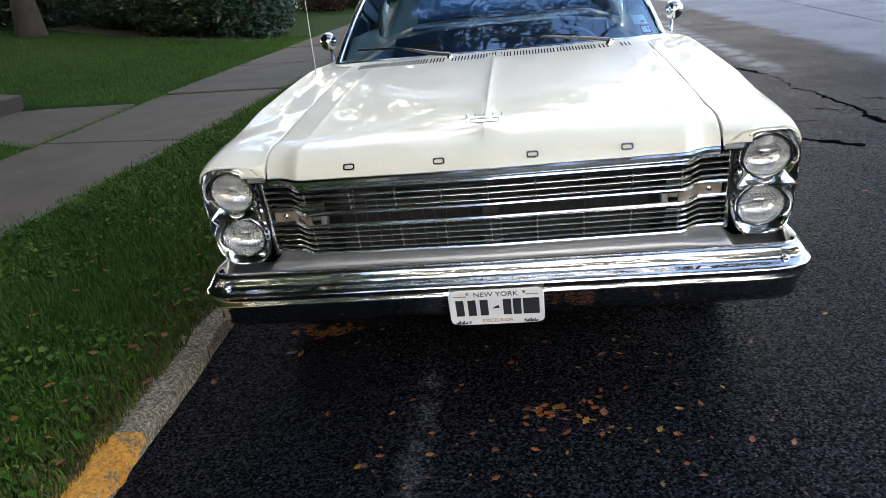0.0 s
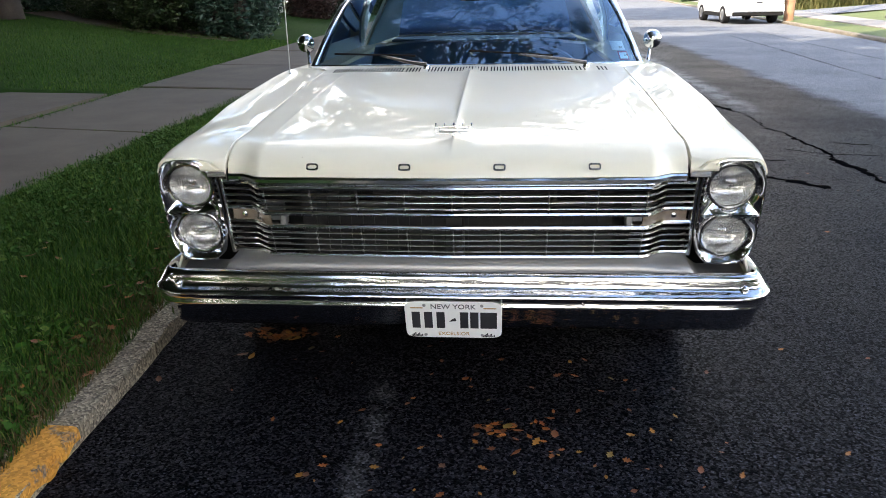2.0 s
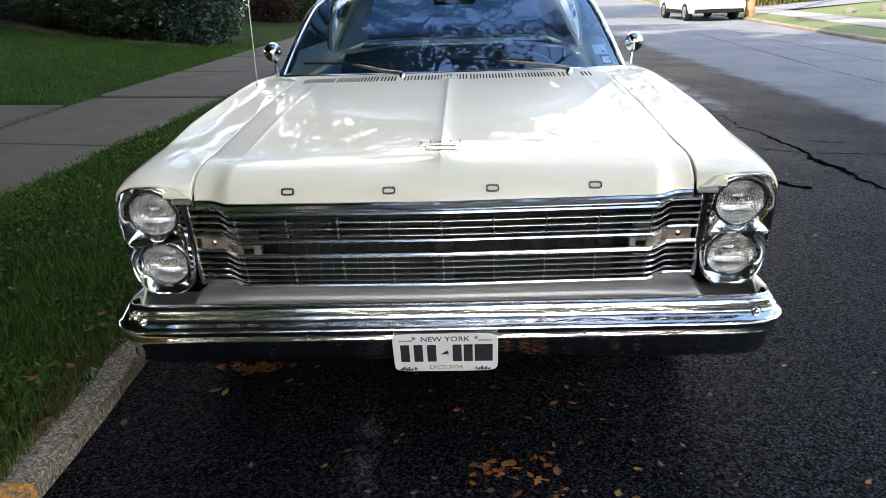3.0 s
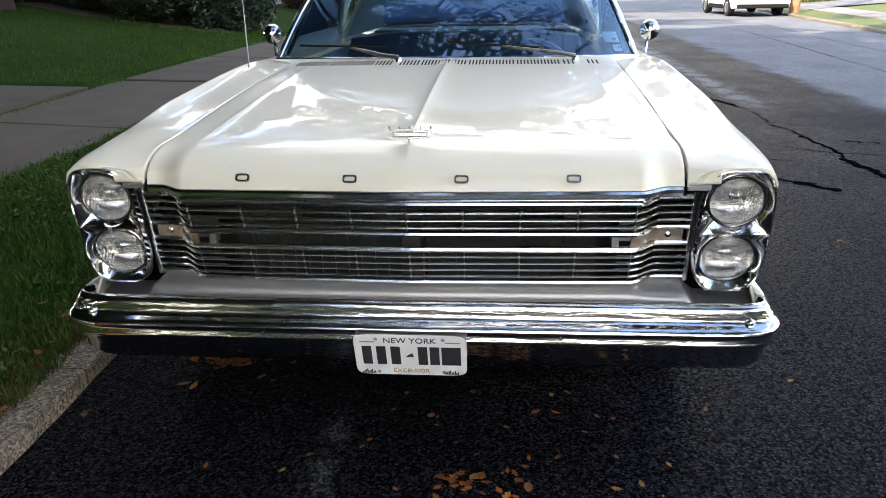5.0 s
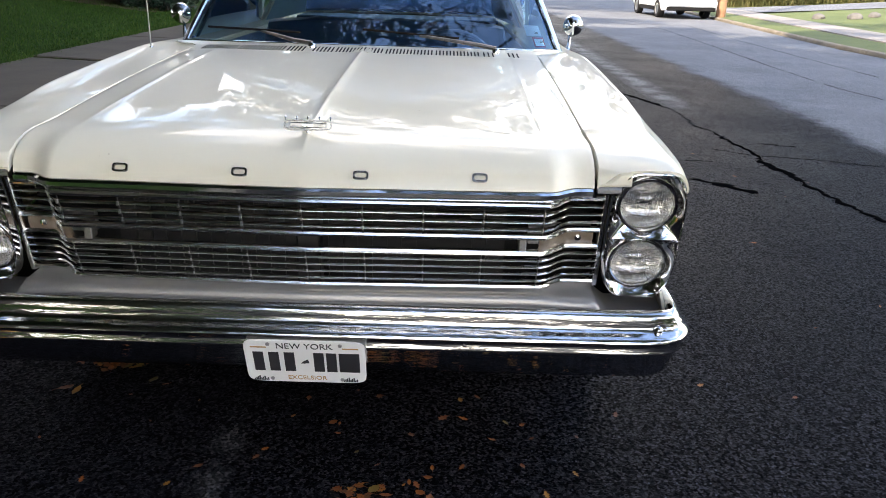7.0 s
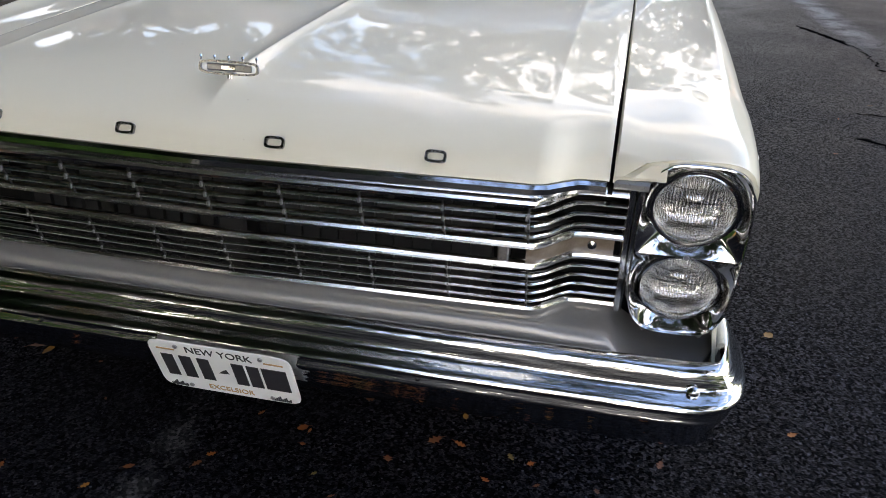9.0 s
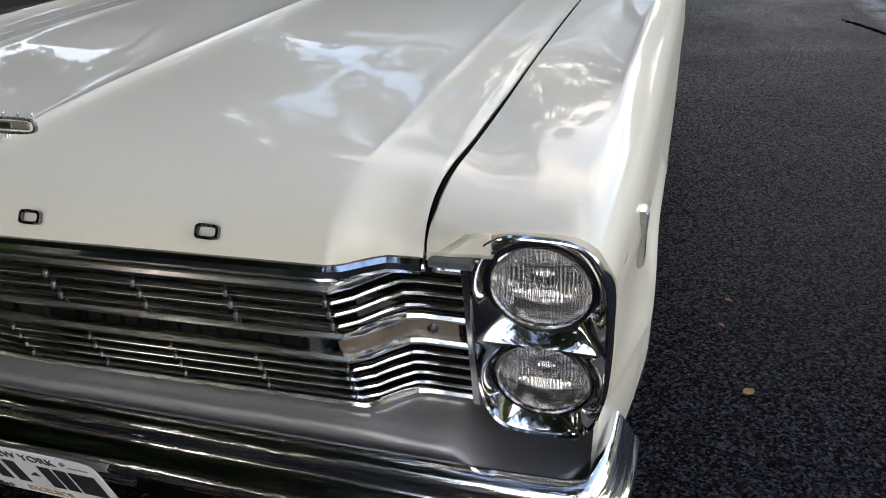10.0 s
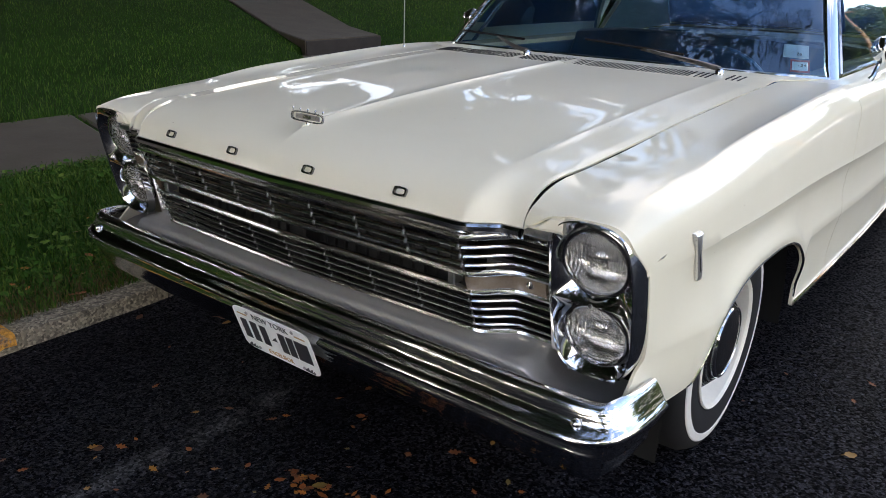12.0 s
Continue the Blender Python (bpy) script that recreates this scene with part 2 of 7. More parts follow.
def asphalt():
    """Fresh dark asphalt near the kerb and old grey asphalt past a ragged seam."""
    m, n, l, b = material("asphalt")
    co = n.new("ShaderNodeTexCoord")
    sep = n.new("ShaderNodeSeparateXYZ")
    l.new(co.outputs["Object"], sep.inputs[0])
    wob = noise_node(n, l, 1.4, 8, 0.75)
    far = sep.outputs["X"]
    seam = n.new("ShaderNodeMapRange")
    seam.inputs[1].default_value, seam.inputs[2].default_value = 4.45, 4.72
    l.new(calc(n, l, "MULTIPLY_ADD", wob.outputs["Fac"], 0.95, far), seam.inputs[0])
    stone = cell_node(n, l, 125)
    fine = cell_node(n, l, 230)
    chip = cell_node(n, l, 46)
    big = noise_node(n, l, 0.8, 6)
    # the blue cast of these tones and the pale chips stands for reflected sky
    dark = ramp(n, l, big.outputs["Fac"], [(0.3, (0.0080, 0.0080, 0.0098)), (0.7, (0.0132, 0.0133, 0.0166))]).outputs[0]
    speck = ramp(n, l, stone.outputs["Color"], [(0.25, (0.18,) * 3), (0.6, (0.85,) * 3), (0.85, (2.1,) * 3)]).outputs[0]
    dark = mix(n, l, 1.0, dark, speck, "MULTIPLY")
    dark = mix(n, l, 1.0, dark, ramp(n, l, fine.outputs["Color"], [(0.2, (0.4,) * 3), (0.85, (1.9,) * 3)]).outputs[0], "MULTIPLY")
    pale = mix(n, l, 1.0, ramp(n, l, chip.outputs["Color"], [(0.56, (0, 0, 0)), (0.58, (1, 1, 1))]).outputs[0], ramp(n, l, chip.outputs["Distance"], [(0.12, (0.95,) * 3), (0.17, (0, 0, 0))]).outputs[0], "MULTIPLY")
    dark = mix(n, l, pale, dark, (0.07, 0.076, 0.098))
    grey = ramp(n, l, big.outputs["Fac"], [(0.3, (0.15, 0.16, 0.172)), (0.7, (0.21, 0.222, 0.236))]).outputs[0]
    grey = mix(n, l, 0.35, grey, speck, "MULTIPLY")
    # strip of old grey surface left standing in the dark lane
    off = calc(n, l, "ABSOLUTE", calc(n, l, "ADD", sep.outputs["X"], -2.92), 0.0)
    strip = n.new("ShaderNodeMapRange")
    strip.inputs[1].default_value, strip.inputs[2].default_value, strip.inputs[3].default_value, strip.inputs[4].default_value = 0.05, 0.22, 1.0, 0.0
    l.new(off, strip.inputs[0])
    reach = n.new("ShaderNodeMapRange")
    reach.inputs[1].default_value, reach.inputs[2].default_value = 6.0, 7.5
    l.new(sep.outputs["Y"], reach.inputs[0])
    worn = noise_node(n, l, 3.5, 6, 0.75)
    strip_mask = mix(n, l, 1.0, mix(n, l, 1.0, strip.outputs[0], reach.outputs[0], "MULTIPLY"), ramp(n, l, worn.outputs["Fac"], [(0.38, (0, 0, 0)), (0.55, (0.75,) * 3)]).outputs[0], "MULTIPLY")
    dark = mix(n, l, strip_mask, dark, grey)
    # pale dried patch of spilled cement in the parking lane
    st = noise_node(n, l, 9, 9, 0.8)
    sm = n.new("ShaderNodeMapRange")
    sm.inputs[1].default_value, sm.inputs[2].default_value, sm.inputs[3].default_value, sm.inputs[4].default_value = 0.012, 0.062, 1.0, 0.0
    l.new(calc(n, l, "ABSOLUTE", calc(n, l, "ADD", sep.outputs["X"], 0.27), 0.0), sm.inputs[0])
    syr = n.new("ShaderNodeMapRange")
    syr.inputs[1].default_value, syr.inputs[2].default_value, syr.inputs[3].default_value, syr.inputs[4].default_value = 0.2, 0.5, 1.0, 0.0
    l.new(sep.outputs["Y"], syr.inputs[0])
    sye = n.new("ShaderNodeMapRange")
    sye.inputs[1].default_value, sye.inputs[2].default_value = -1.9, -1.3
    l.new(sep.outputs["Y"], sye.inputs[0])
    spot = mix(n, l, 1.0, mix(n, l, 1.0, sm.outputs[0], syr.outputs[0], "MULTIPLY"), sye.outputs[0], "MULTIPLY")
    spot = mix(n, l, 1.0, spot, ramp(n, l, st.outputs["Fac"], [(0.46, (0, 0, 0)), (0.54, (1, 1, 1))]).outputs[0], "MULTIPLY")
    dark = mix(n, l, spot, dark, mix(n, l, 0.85, (0.055, 0.055, 0.058), speck, "MULTIPLY"))
    l.new(mix(n, l, seam.outputs[0], dark, grey), b.inputs["Base Color"])
    wet = ramp(n, l, big.outputs["Fac"], [(0.35, (0.34,) * 3), (0.7, (0.5,) * 3)]).outputs[0]
    l.new(mix(n, l, seam.outputs[0], wet, (0.8, 0.8, 0.8)), b.inputs["Roughness"])
    b.inputs["Specular IOR Level"].default_value = 0.012
    u = grain_normal(n, l, b, stone, 0.5)
    k = bump(n, l, fine.outputs["Distance"], 0.6, 0.002, b)
    l.new(u.outputs[0], k.inputs["Normal"])
    return m


def aggregate(name, c1, c2, pit, scale, amount=0.5):
    """Weathered concrete with its pebbles showing."""
    m, n, l, b = material(name)
    stone, big = cell_node(n, l, scale), noise_node(n, l, 3.0, 6)
    col = ramp(n, l, big.outputs["Fac"], [(0.3, c1), (0.7, c2)]).outputs[0]
    col = mix(n, l, 1.0, col, ramp(n, l, stone.outputs["Color"], [(0.2, (0.45,) * 3), (0.6, (1.0,) * 3), (0.85, (1.7,) * 3)]).outputs[0], "MULTIPLY")
    col = mix(n, l, ramp(n, l, noise_node(n, l, 34, 4).outputs["Fac"], [(0.58, (0, 0, 0)), (0.68, (0.8,) * 3)]).outputs[0], col, pit)
    l.new(col, b.inputs["Base Color"])
    b.inputs["Roughness"].default_value = 0.85
    u = grain_normal(n, l, b, stone, amount)
    k = bump(n, l, stone.outputs["Distance"], 0.8, 0.004, b)
    l.new(u.outputs[0], k.inputs["Normal"])
    return m


def streaked_chrome(name, tint, rough, wave):
    """Bumper chrome: pressed metal that ripples lengthwise, pitted and a little dull."""
    m, n, l, b = material(name)
    co, mp = n.new("ShaderNodeTexCoord"), n.new("ShaderNodeMapping")
    mp.inputs["Scale"].default_value = (3.0, 3.0, 34.0)
    t = n.new("ShaderNodeTexNoise")
    t.inputs["Scale"].default_value, t.inputs["Detail"].default_value = 1.6, 4.0
    l.new(co.outputs["Object"], mp.inputs[0]), l.new(mp.outputs[0], t.inputs["Vector"])
    fine = noise_node(n, l, 160, 4)
    l.new(ramp(n, l, fine.outputs["Fac"], [(0.25, tuple(v * 0.7 for v in tint)), (0.45, tint)]).outputs[0], b.inputs["Base Color"])
    b.inputs["Metallic"].default_value = 1.0
    l.new(ramp(n, l, fine.outputs["Fac"], [(0.3, (rough * 3,) * 3), (0.5, (rough,) * 3)]).outputs[0], b.inputs["Roughness"])
    bump(n, l, t.outputs["Fac"], 1.0, wave, b)
    return m


ASPHALT = asphalt()
BUMPER_CHROME = streaked_chrome("bumper_chrome", (0.66, 0.67, 0.68), 0.06, 0.0028)
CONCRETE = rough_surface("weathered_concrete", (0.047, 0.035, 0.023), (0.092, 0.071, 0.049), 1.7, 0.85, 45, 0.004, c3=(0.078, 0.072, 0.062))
KERB = aggregate("kerb_concrete", (0.15, 0.124, 0.09), (0.27, 0.232, 0.175), (0.04, 0.034, 0.026), 115, 0.12)
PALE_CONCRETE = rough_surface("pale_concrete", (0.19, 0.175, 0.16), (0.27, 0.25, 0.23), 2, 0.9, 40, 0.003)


def worn_paint():
    """Yellow road paint flaking off exposed concrete."""
    m, n, l, b = material("worn_yellow_paint")
    stone, flake = cell_node(n, l, 120), noise_node(n, l, 11, 8, 0.72)
    speck = ramp(n, l, stone.outputs["Color"], [(0.2, (0.55,) * 3), (0.8, (1.4,) * 3)]).outputs[0]
    bare = mix(n, l, 1.0, (0.13, 0.11, 0.09), speck, "MULTIPLY")
    tint = ramp(n, l, noise_node(n, l, 5, 4).outputs["Fac"], [(0.3, (0.42, 0.17, 0.02)), (0.7, (0.6, 0.28, 0.04))]).outputs[0]
    yellow = mix(n, l, 0.5, tint, speck, "MULTIPLY")
    l.new(mix(n, l, ramp(n, l, flake.outputs["Fac"], [(0.56, (0, 0, 0)), (0.62, (0.9,) * 3)]).outputs[0], yellow, bare), b.inputs["Base Color"])
    b.inputs["Roughness"].default_value = 0.8
    grain_normal(n, l, b, stone, 0.4)
    return m


YELLOW = worn_paint()
STEP_STONE = rough_surface("step_stone", (0.048, 0.034, 0.022), (0.085, 0.064, 0.043), 2.4, 0.85, 45, 0.004, c3=(0.066, 0.056, 0.044))
RISER_STONE = rough_surface("dark_riser_stone", (0.012, 0.009, 0.007), (0.03, 0.022, 0.016), 4.0, 0.8, 60, 0.004)
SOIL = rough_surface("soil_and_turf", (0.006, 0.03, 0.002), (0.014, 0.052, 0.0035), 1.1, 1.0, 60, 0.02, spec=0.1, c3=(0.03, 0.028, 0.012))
FAR_LAND = rough_surface("far_land", (0.03, 0.042, 0.034), (0.055, 0.066, 0.055), 0.3, 0.95, 20, 0.02)
# far lawn's tone set lighter and yellower, with sunlight in the colour
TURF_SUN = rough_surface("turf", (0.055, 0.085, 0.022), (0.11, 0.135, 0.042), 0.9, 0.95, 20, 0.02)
MULCH = rough_surface("mulch", (0.035, 0.022, 0.014), (0.08, 0.05, 0.03), 3, 0.95, 50, 0.02)
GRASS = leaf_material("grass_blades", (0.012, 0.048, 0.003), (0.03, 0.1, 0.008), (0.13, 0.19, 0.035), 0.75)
BARK = rough_surface("bark", (0.02, 0.015, 0.012), (0.05, 0.038, 0.03), 4, 0.9, 30, 0.03)
POLE_WOOD = rough_surface("pole_wood", (0.24, 0.12, 0.06), (0.42, 0.24, 0.14), 3, 0.85, 40, 0.006)
LEAVES = leaf_material("tree_leaves", (0.014, 0.034, 0.014), (0.03, 0.06, 0.023), (0.056, 0.082, 0.036))
# lighter copy of the leaf colours, with sunlight put into them
LEAVES_SUN = leaf_material("sunlit_tree_leaves", (0.03, 0.055, 0.015), (0.06, 0.1, 0.025), (0.12, 0.14, 0.045))
SHRUB = leaf_material("evergreen_leaves", (0.012, 0.03, 0.01), (0.025, 0.055, 0.016), (0.055, 0.085, 0.025), 0.35)
SHRUB_BLUE = leaf_material("blue_green_leaves", (0.015, 0.04, 0.03), (0.03, 0.075, 0.05), (0.06, 0.11, 0.07), 0.4)
RED_LEAVES = leaf_material("maroon_leaves", (0.025, 0.011, 0.012), (0.05, 0.022, 0.02), (0.085, 0.04, 0.028))
STRAW = leaf_material("dry_grass", (0.06, 0.044, 0.018), (0.12, 0.085, 0.033), (0.19, 0.135, 0.055), 0.8)
SIDING_WHITE = rough_surface("white_siding", (0.5, 0.5, 0.49), (0.6, 0.6, 0.59), 1.2, 0.7, 20, 0.001)
SIDING_PALE = rough_surface("pale_grey_siding", (0.42, 0.43, 0.44), (0.52, 0.53, 0.54), 1.2, 0.75, 20, 0.001)
SHINGLE = rough_surface("roof_shingle", (0.07, 0.065, 0.06), (0.13, 0.12, 0.115), 2, 0.9, 30, 0.006)
WINDOW_DARK = rough_surface("far_window_glass", (0.02, 0.025, 0.03), (0.05, 0.06, 0.07), 1, 0.08, 5, 0.0)
WHITE_PAINT = car_paint("white_car_paint", (0.78, 0.79, 0.8), (0.82, 0.83, 0.84), chips=False)
BLUE_PAINT = car_paint("navy_car_paint", (0.015, 0.03, 0.085), (0.02, 0.04, 0.1), chips=False)
DARK_PAINT = car_paint("dark_car_paint", (0.02, 0.022, 0.025), (0.03, 0.032, 0.036), chips=False)
TAIL_RED = plain("red_lamp_plastic", (0.5, 0.02, 0.02), 0.2)
SIGN_RED = plain("sign_red", (0.5, 0.03, 0.03), 0.5)
ROCK = rough_surface("fieldstone", (0.09, 0.085, 0.08), (0.18, 0.17, 0.155), 4, 0.9, 30, 0.02)
FLAG_RED = plain("red_cloth", (0.45, 0.05, 0.06), 0.8)
FLAG_WHITE = plain("white_cloth", (0.75, 0.74, 0.72), 0.8)
FLAG_BLUE = plain("blue_cloth", (0.03, 0.05, 0.2), 0.8)


def dead_leaf():
    m, n, l, b = material("fallen_leaf")
    o = n.new("ShaderNodeObjectInfo")
    col = ramp(n, l, o.outputs["Random"], [(0.0, (0.07, 0.02, 0.01)), (0.35, (0.2, 0.045, 0.008)), (0.7, (0.34, 0.085, 0.008)), (0.92, (0.36, 0.16, 0.02)), (1.0, (0.12, 0.11, 0.025))]).outputs[0]
    t = noise_node(n, l, 90, 3)
    l.new(mix(n, l, 0.25, col, ramp(n, l, t.outputs["Fac"], [(0.3, (0.05, 0.02, 0.01)), (0.7, (0.34, 0.16, 0.045))]).outputs[0]), b.inputs["Base Color"])
    b.inputs["Roughness"].default_value = 0.6
    return m


DEAD_LEAF = dead_leaf()

import collections

# ---- mesh tools ----
class Shape:
    """Gathers points and faces for one mesh."""

    def __init__(self):
        self.v, self.f = [], []

    def add(self, verts, faces, m=None):
        k = len(self.v)
        self.v += [tuple(m @ Vector(p)) if m else tuple(p) for p in verts]
        self.f += [tuple(i + k for i in f) for f in faces]
        return self

    def grid(self, rows, closed=False, m=None, flip=False):
        a, c = len(rows), len(rows[0])
        verts = [p for r in rows for p in r]
        faces = []
        for i in range(a - 1):
            for j in range(c if closed else c - 1):
                q = (i * c + j, i * c + (j + 1) % c, (i + 1) * c + (j + 1) % c, (i + 1) * c + j)
                faces.append(q[::-1] if flip else q)
        return self.add(verts, faces, m)

    def box(self, x0, x1, y0, y1, z0, z1, m=None, b=0.0):
        if b:
            rows = []
            for z, s in ((z0, b), (z0 + b, 0), (z1 - b, 0), (z1, b)):
                rows.append([(x0 + s, y0 + b, z), (x0 + b, y0 + s, z), (x1 - b, y0 + s, z), (x1 - s, y0 + b, z), (x1 - s, y1 - b, z), (x1 - b, y1 - s, z), (x0 + b, y1 - s, z), (x0 + s, y1 - b, z)])
            k = len(self.v)
            self.grid(rows, True, m)
            self.f += [tuple(k + i for i in range(7, -1, -1)), tuple(k + 24 + i for i in range(8))]
            return self
        v = [(x, y, z) for z in (z0, z1) for x, y in ((x0, y0), (x1, y0), (x1, y1), (x0, y1))]
        return self.add(v, [(3, 2, 1, 0), (4, 5, 6, 7), (0, 1, 5, 4), (1, 2, 6, 5), (2, 3, 7, 6), (3, 0, 4, 7)], m)

    def tube(self, path, r, n=8, m=None, cap=True):
        path = [Vector(p) for p in path]
        radii = r if isinstance(r, (list, tuple)) else [r] * len(path)
        rows, up = [], None
        for i, p in enumerate(path):
            d = (path[min(i + 1, len(path) - 1)] - path[max(i - 1, 0)]).normalized()
            if up is None:
                up = d.orthogonal().normalized()
            up = (up - d * up.dot(d)).normalized()
            side = d.cross(up)
            rows.append([p + radii[i] * (math.cos(a) * up + math.sin(a) * side) for a in (2 * math.pi * j / n for j in range(n))])
        k = len(self.v)
        self.grid(rows, True, m)
        if cap:
            self.f += [tuple(k + i for i in range(n - 1, -1, -1)), tuple(k + (len(rows) - 1) * n + i for i in range(n))]
        return self

    def lathe(self, profile, n=32, m=None, cap=False):
        """Profile of (radius, height) round the local z axis."""
        rows = [[(r * math.cos(a), r * math.sin(a), h) for a in (2 * math.pi * j / n for j in range(n))] for r, h in profile]
        k = len(self.v)
        self.grid(rows, True, m)
        if cap:
            self.f.append(tuple(k + (len(rows) - 1) * n + i for i in range(n)))
        return self

    def sweep(self, profile, path, m=None):
        """A closed profile of (outwards, up) along a path of (x, y, z) that runs level."""
        path = [Vector(p) for p in path]
        rows = []
        for i, p in enumerate(path):
            d = path[min(i + 1, len(path) - 1)] - path[max(i - 1, 0)]
            d.z = 0
            d.normalize()
            out = Vector((d.y, -d.x, 0))
            rows.append([p + out * a + Vector((0, 0, h)) for a, h in profile])
        k, c = len(self.v), len(profile)
        self.grid(rows, True, m, flip=True)
        self.f += [tuple(k + i for i in range(c)), tuple(k + (len(rows) - 1) * c + i for i in range(c - 1, -1, -1))]
        return self


def mesh_of(name, shape, mat, smooth=True):
    me = bpy.data.meshes.new(name)
    me.from_pydata(shape.v, [], shape.f)
    if mat:
        me.materials.append(mat)
    if smooth:
        me.polygons.foreach_set("use_smooth", [True] * len(me.polygons))
    me.update()
    return me


def part(name, shape, mat, parent=None, label="", smooth=True, auto=True, thick=0.0, m=None, angle=32):
    me = mesh_of(name, shape, mat, smooth)
    if smooth and auto:
        me.set_sharp_from_angle(angle=radians(angle))
    ob = new(name, me)
    if parent:
        ob.parent = parent
    if m:
        ob.matrix_basis = m
    if label:
        tagged(ob, label)
    if thick:
        # crisp rims
        use = collections.Counter(k for p in me.polygons for k in p.edge_keys)
        for e in me.edges:
            if use[tuple(sorted(e.vertices))] == 1:
                e.use_edge_sharp = True
        s = ob.modifiers.new("thickness", "SOLIDIFY")
        s.thickness, s.offset = thick, -1
    return ob


def thing(name, label, category, group="", m=None):
    ob = new(name)
    if m:
        ob.matrix_basis = m
    return tagged(ob, label, category, group)


def setting(name, shape, mat, label, category, kind="structure", smooth=True, m=None):
    return tagged(part(name, shape, mat, None, "", smooth, m=m), label, category, kind=kind)


def lin(a, b, n):
    return [a + (b - a) * i / (n - 1) for i in range(n)]


def smooth_step(a, b, x):
    t = min(1, max(0, (x - a) / (b - a)))
    return t * t * (3 - 2 * t)


def curve_at(x, xs, ys):
    """A smooth curve through the given points."""
    i = max(0, min(len(xs) - 2, int(np.searchsorted(xs, x)) - 1))
    h = xs[i + 1] - xs[i]
    t = min(1, max(0, (x - xs[i]) / h))
    d = [(ys[min(k + 1, len(xs) - 1)] - ys[max(k - 1, 0)]) / (xs[min(k + 1, len(xs) - 1)] - xs[max(k - 1, 0)]) for k in (i, i + 1)]
    return (2 * t**3 - 3 * t**2 + 1) * ys[i] + (t**3 - 2 * t**2 + t) * h * d[0] + (-2 * t**3 + 3 * t**2) * ys[i + 1] + (t**3 - t**2) * h * d[1]


def letters(name, text, size, mat, parent, m, depth=0.0006):
    """Raised words in the built-in font, as a mesh."""
    cu = bpy.data.curves.new(name, "FONT")
    cu.body, cu.size, cu.extrude, cu.align_x, cu.align_y = text, size, depth, "CENTER", "CENTER"
    tmp = bpy.data.objects.new(name, cu)
    scene.collection.objects.link(tmp)
    me = bpy.data.meshes.new_from_object(tmp.evaluated_get(bpy.context.evaluated_depsgraph_get()))
    bpy.data.objects.remove(tmp)
    me.name = name
    me.materials.clear()
    me.materials.append(mat)
    ob = new(name, me)
    ob.parent = parent
    ob.matrix_basis = m
    return ob


# ---- ground, road, kerbs, pavements ----
def kerb_x(y):
    """Face of the near kerb."""
    return -1.195 - 0.035 * y if y < 24 else -2.035 + 0.11 * (y - 24)


def far_kerb_x(y):
    return 8.7 if y < 15 else 8.7 + 0.0915 * (y - 15)


def walk_in(y):
    return -3.12 + 0.01 * y


def walk_out(y):
    return -4.6 - (0.045 * y if y < 8 else 0.36 + 0.012 * (y - 8))


def lawn_z(x, y):
    d = walk_out(y) - x
    if 0.0 < d < 2.0 and 4.95 + 0.6 * d < y < 7.45 + 0.17 * d:
        return 0.09
    return 0.14 + (0.03 * d if d < 1.5 else 0.045 + 0.115 * (d - 1.5) if d < 9 else 0.9075 + 0.03 * (d - 9)) if d > 0 else 0.13


ALONG = lin(-14, 0, 15) + lin(0.5, 4.5, 9) + lin(4.75, 8.25, 15) + lin(9, 24, 16) + lin(27, 60, 12) + [70, 85, 105, 130]

# one sheet that reaches the horizon, under everything else
land = Shape()
land.grid([[(x, y, -0.25) for x in lin(-900, 900, 13)] for y in lin(-700, 1100, 13)])
setting("ground", land, FAR_LAND, "flat land out to the horizon", "ground")

road = Shape()
road.grid([[(kerb_x(y) - 0.02 + (far_kerb_x(y) + 0.02 - kerb_x(y) + 0.02) * k, y, 0.0) for k in lin(0, 1, 13)] for y in [-60, -30] + ALONG + [200, 400]], flip=True)
setting("road", road, ASPHALT, "dark patched asphalt beside old grey asphalt, damp and cracked", "road")

def verge_z(k):
    return 0.060 + 0.063 * k + 0.015 * math.sin(3.1 * k)


# strip of turf between kerb and pavement, the lawn, and the turf across the road
verge = Shape()
verge.grid([[(kerb_x(y) - 0.15 + (walk_in(y) - kerb_x(y) + 0.15) * k, y, verge_z(k)) for k in lin(0, 1, 7)] for y in [-40] + ALONG])
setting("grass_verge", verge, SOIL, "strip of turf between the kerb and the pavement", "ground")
lawn = Shape()
lawn.grid([[(walk_out(y) - d, y, lawn_z(walk_out(y) - d, y) - 0.01) for d in (0, 0.25, 0.5, 0.75, 1, 1.25, 1.5, 1.75, 1.95, 2.05, 3, 4.5, 6, 7.5, 9, 12, 20, 60)] for y in [-40] + ALONG])
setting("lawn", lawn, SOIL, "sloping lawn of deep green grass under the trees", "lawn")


def far_bank_z(x, y):
    d = x - far_kerb_x(y) - 3.0
    return 0.088 if d < -2.7 else 0.13 + (0.0 if d < 0 else min(0.07 * d, 1.1))


far_lawn = Shape()
far_lawn.grid([[(far_kerb_x(y) + 0.16 + d, y, far_bank_z(far_kerb_x(y) + 0.16 + d, y)) for d in (0, 0.9, 2.8, 4, 6, 8, 10, 14, 20, 40, 90)] for y in [-40] + ALONG + [180]], flip=True)
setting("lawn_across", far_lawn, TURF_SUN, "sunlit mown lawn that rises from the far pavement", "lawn")


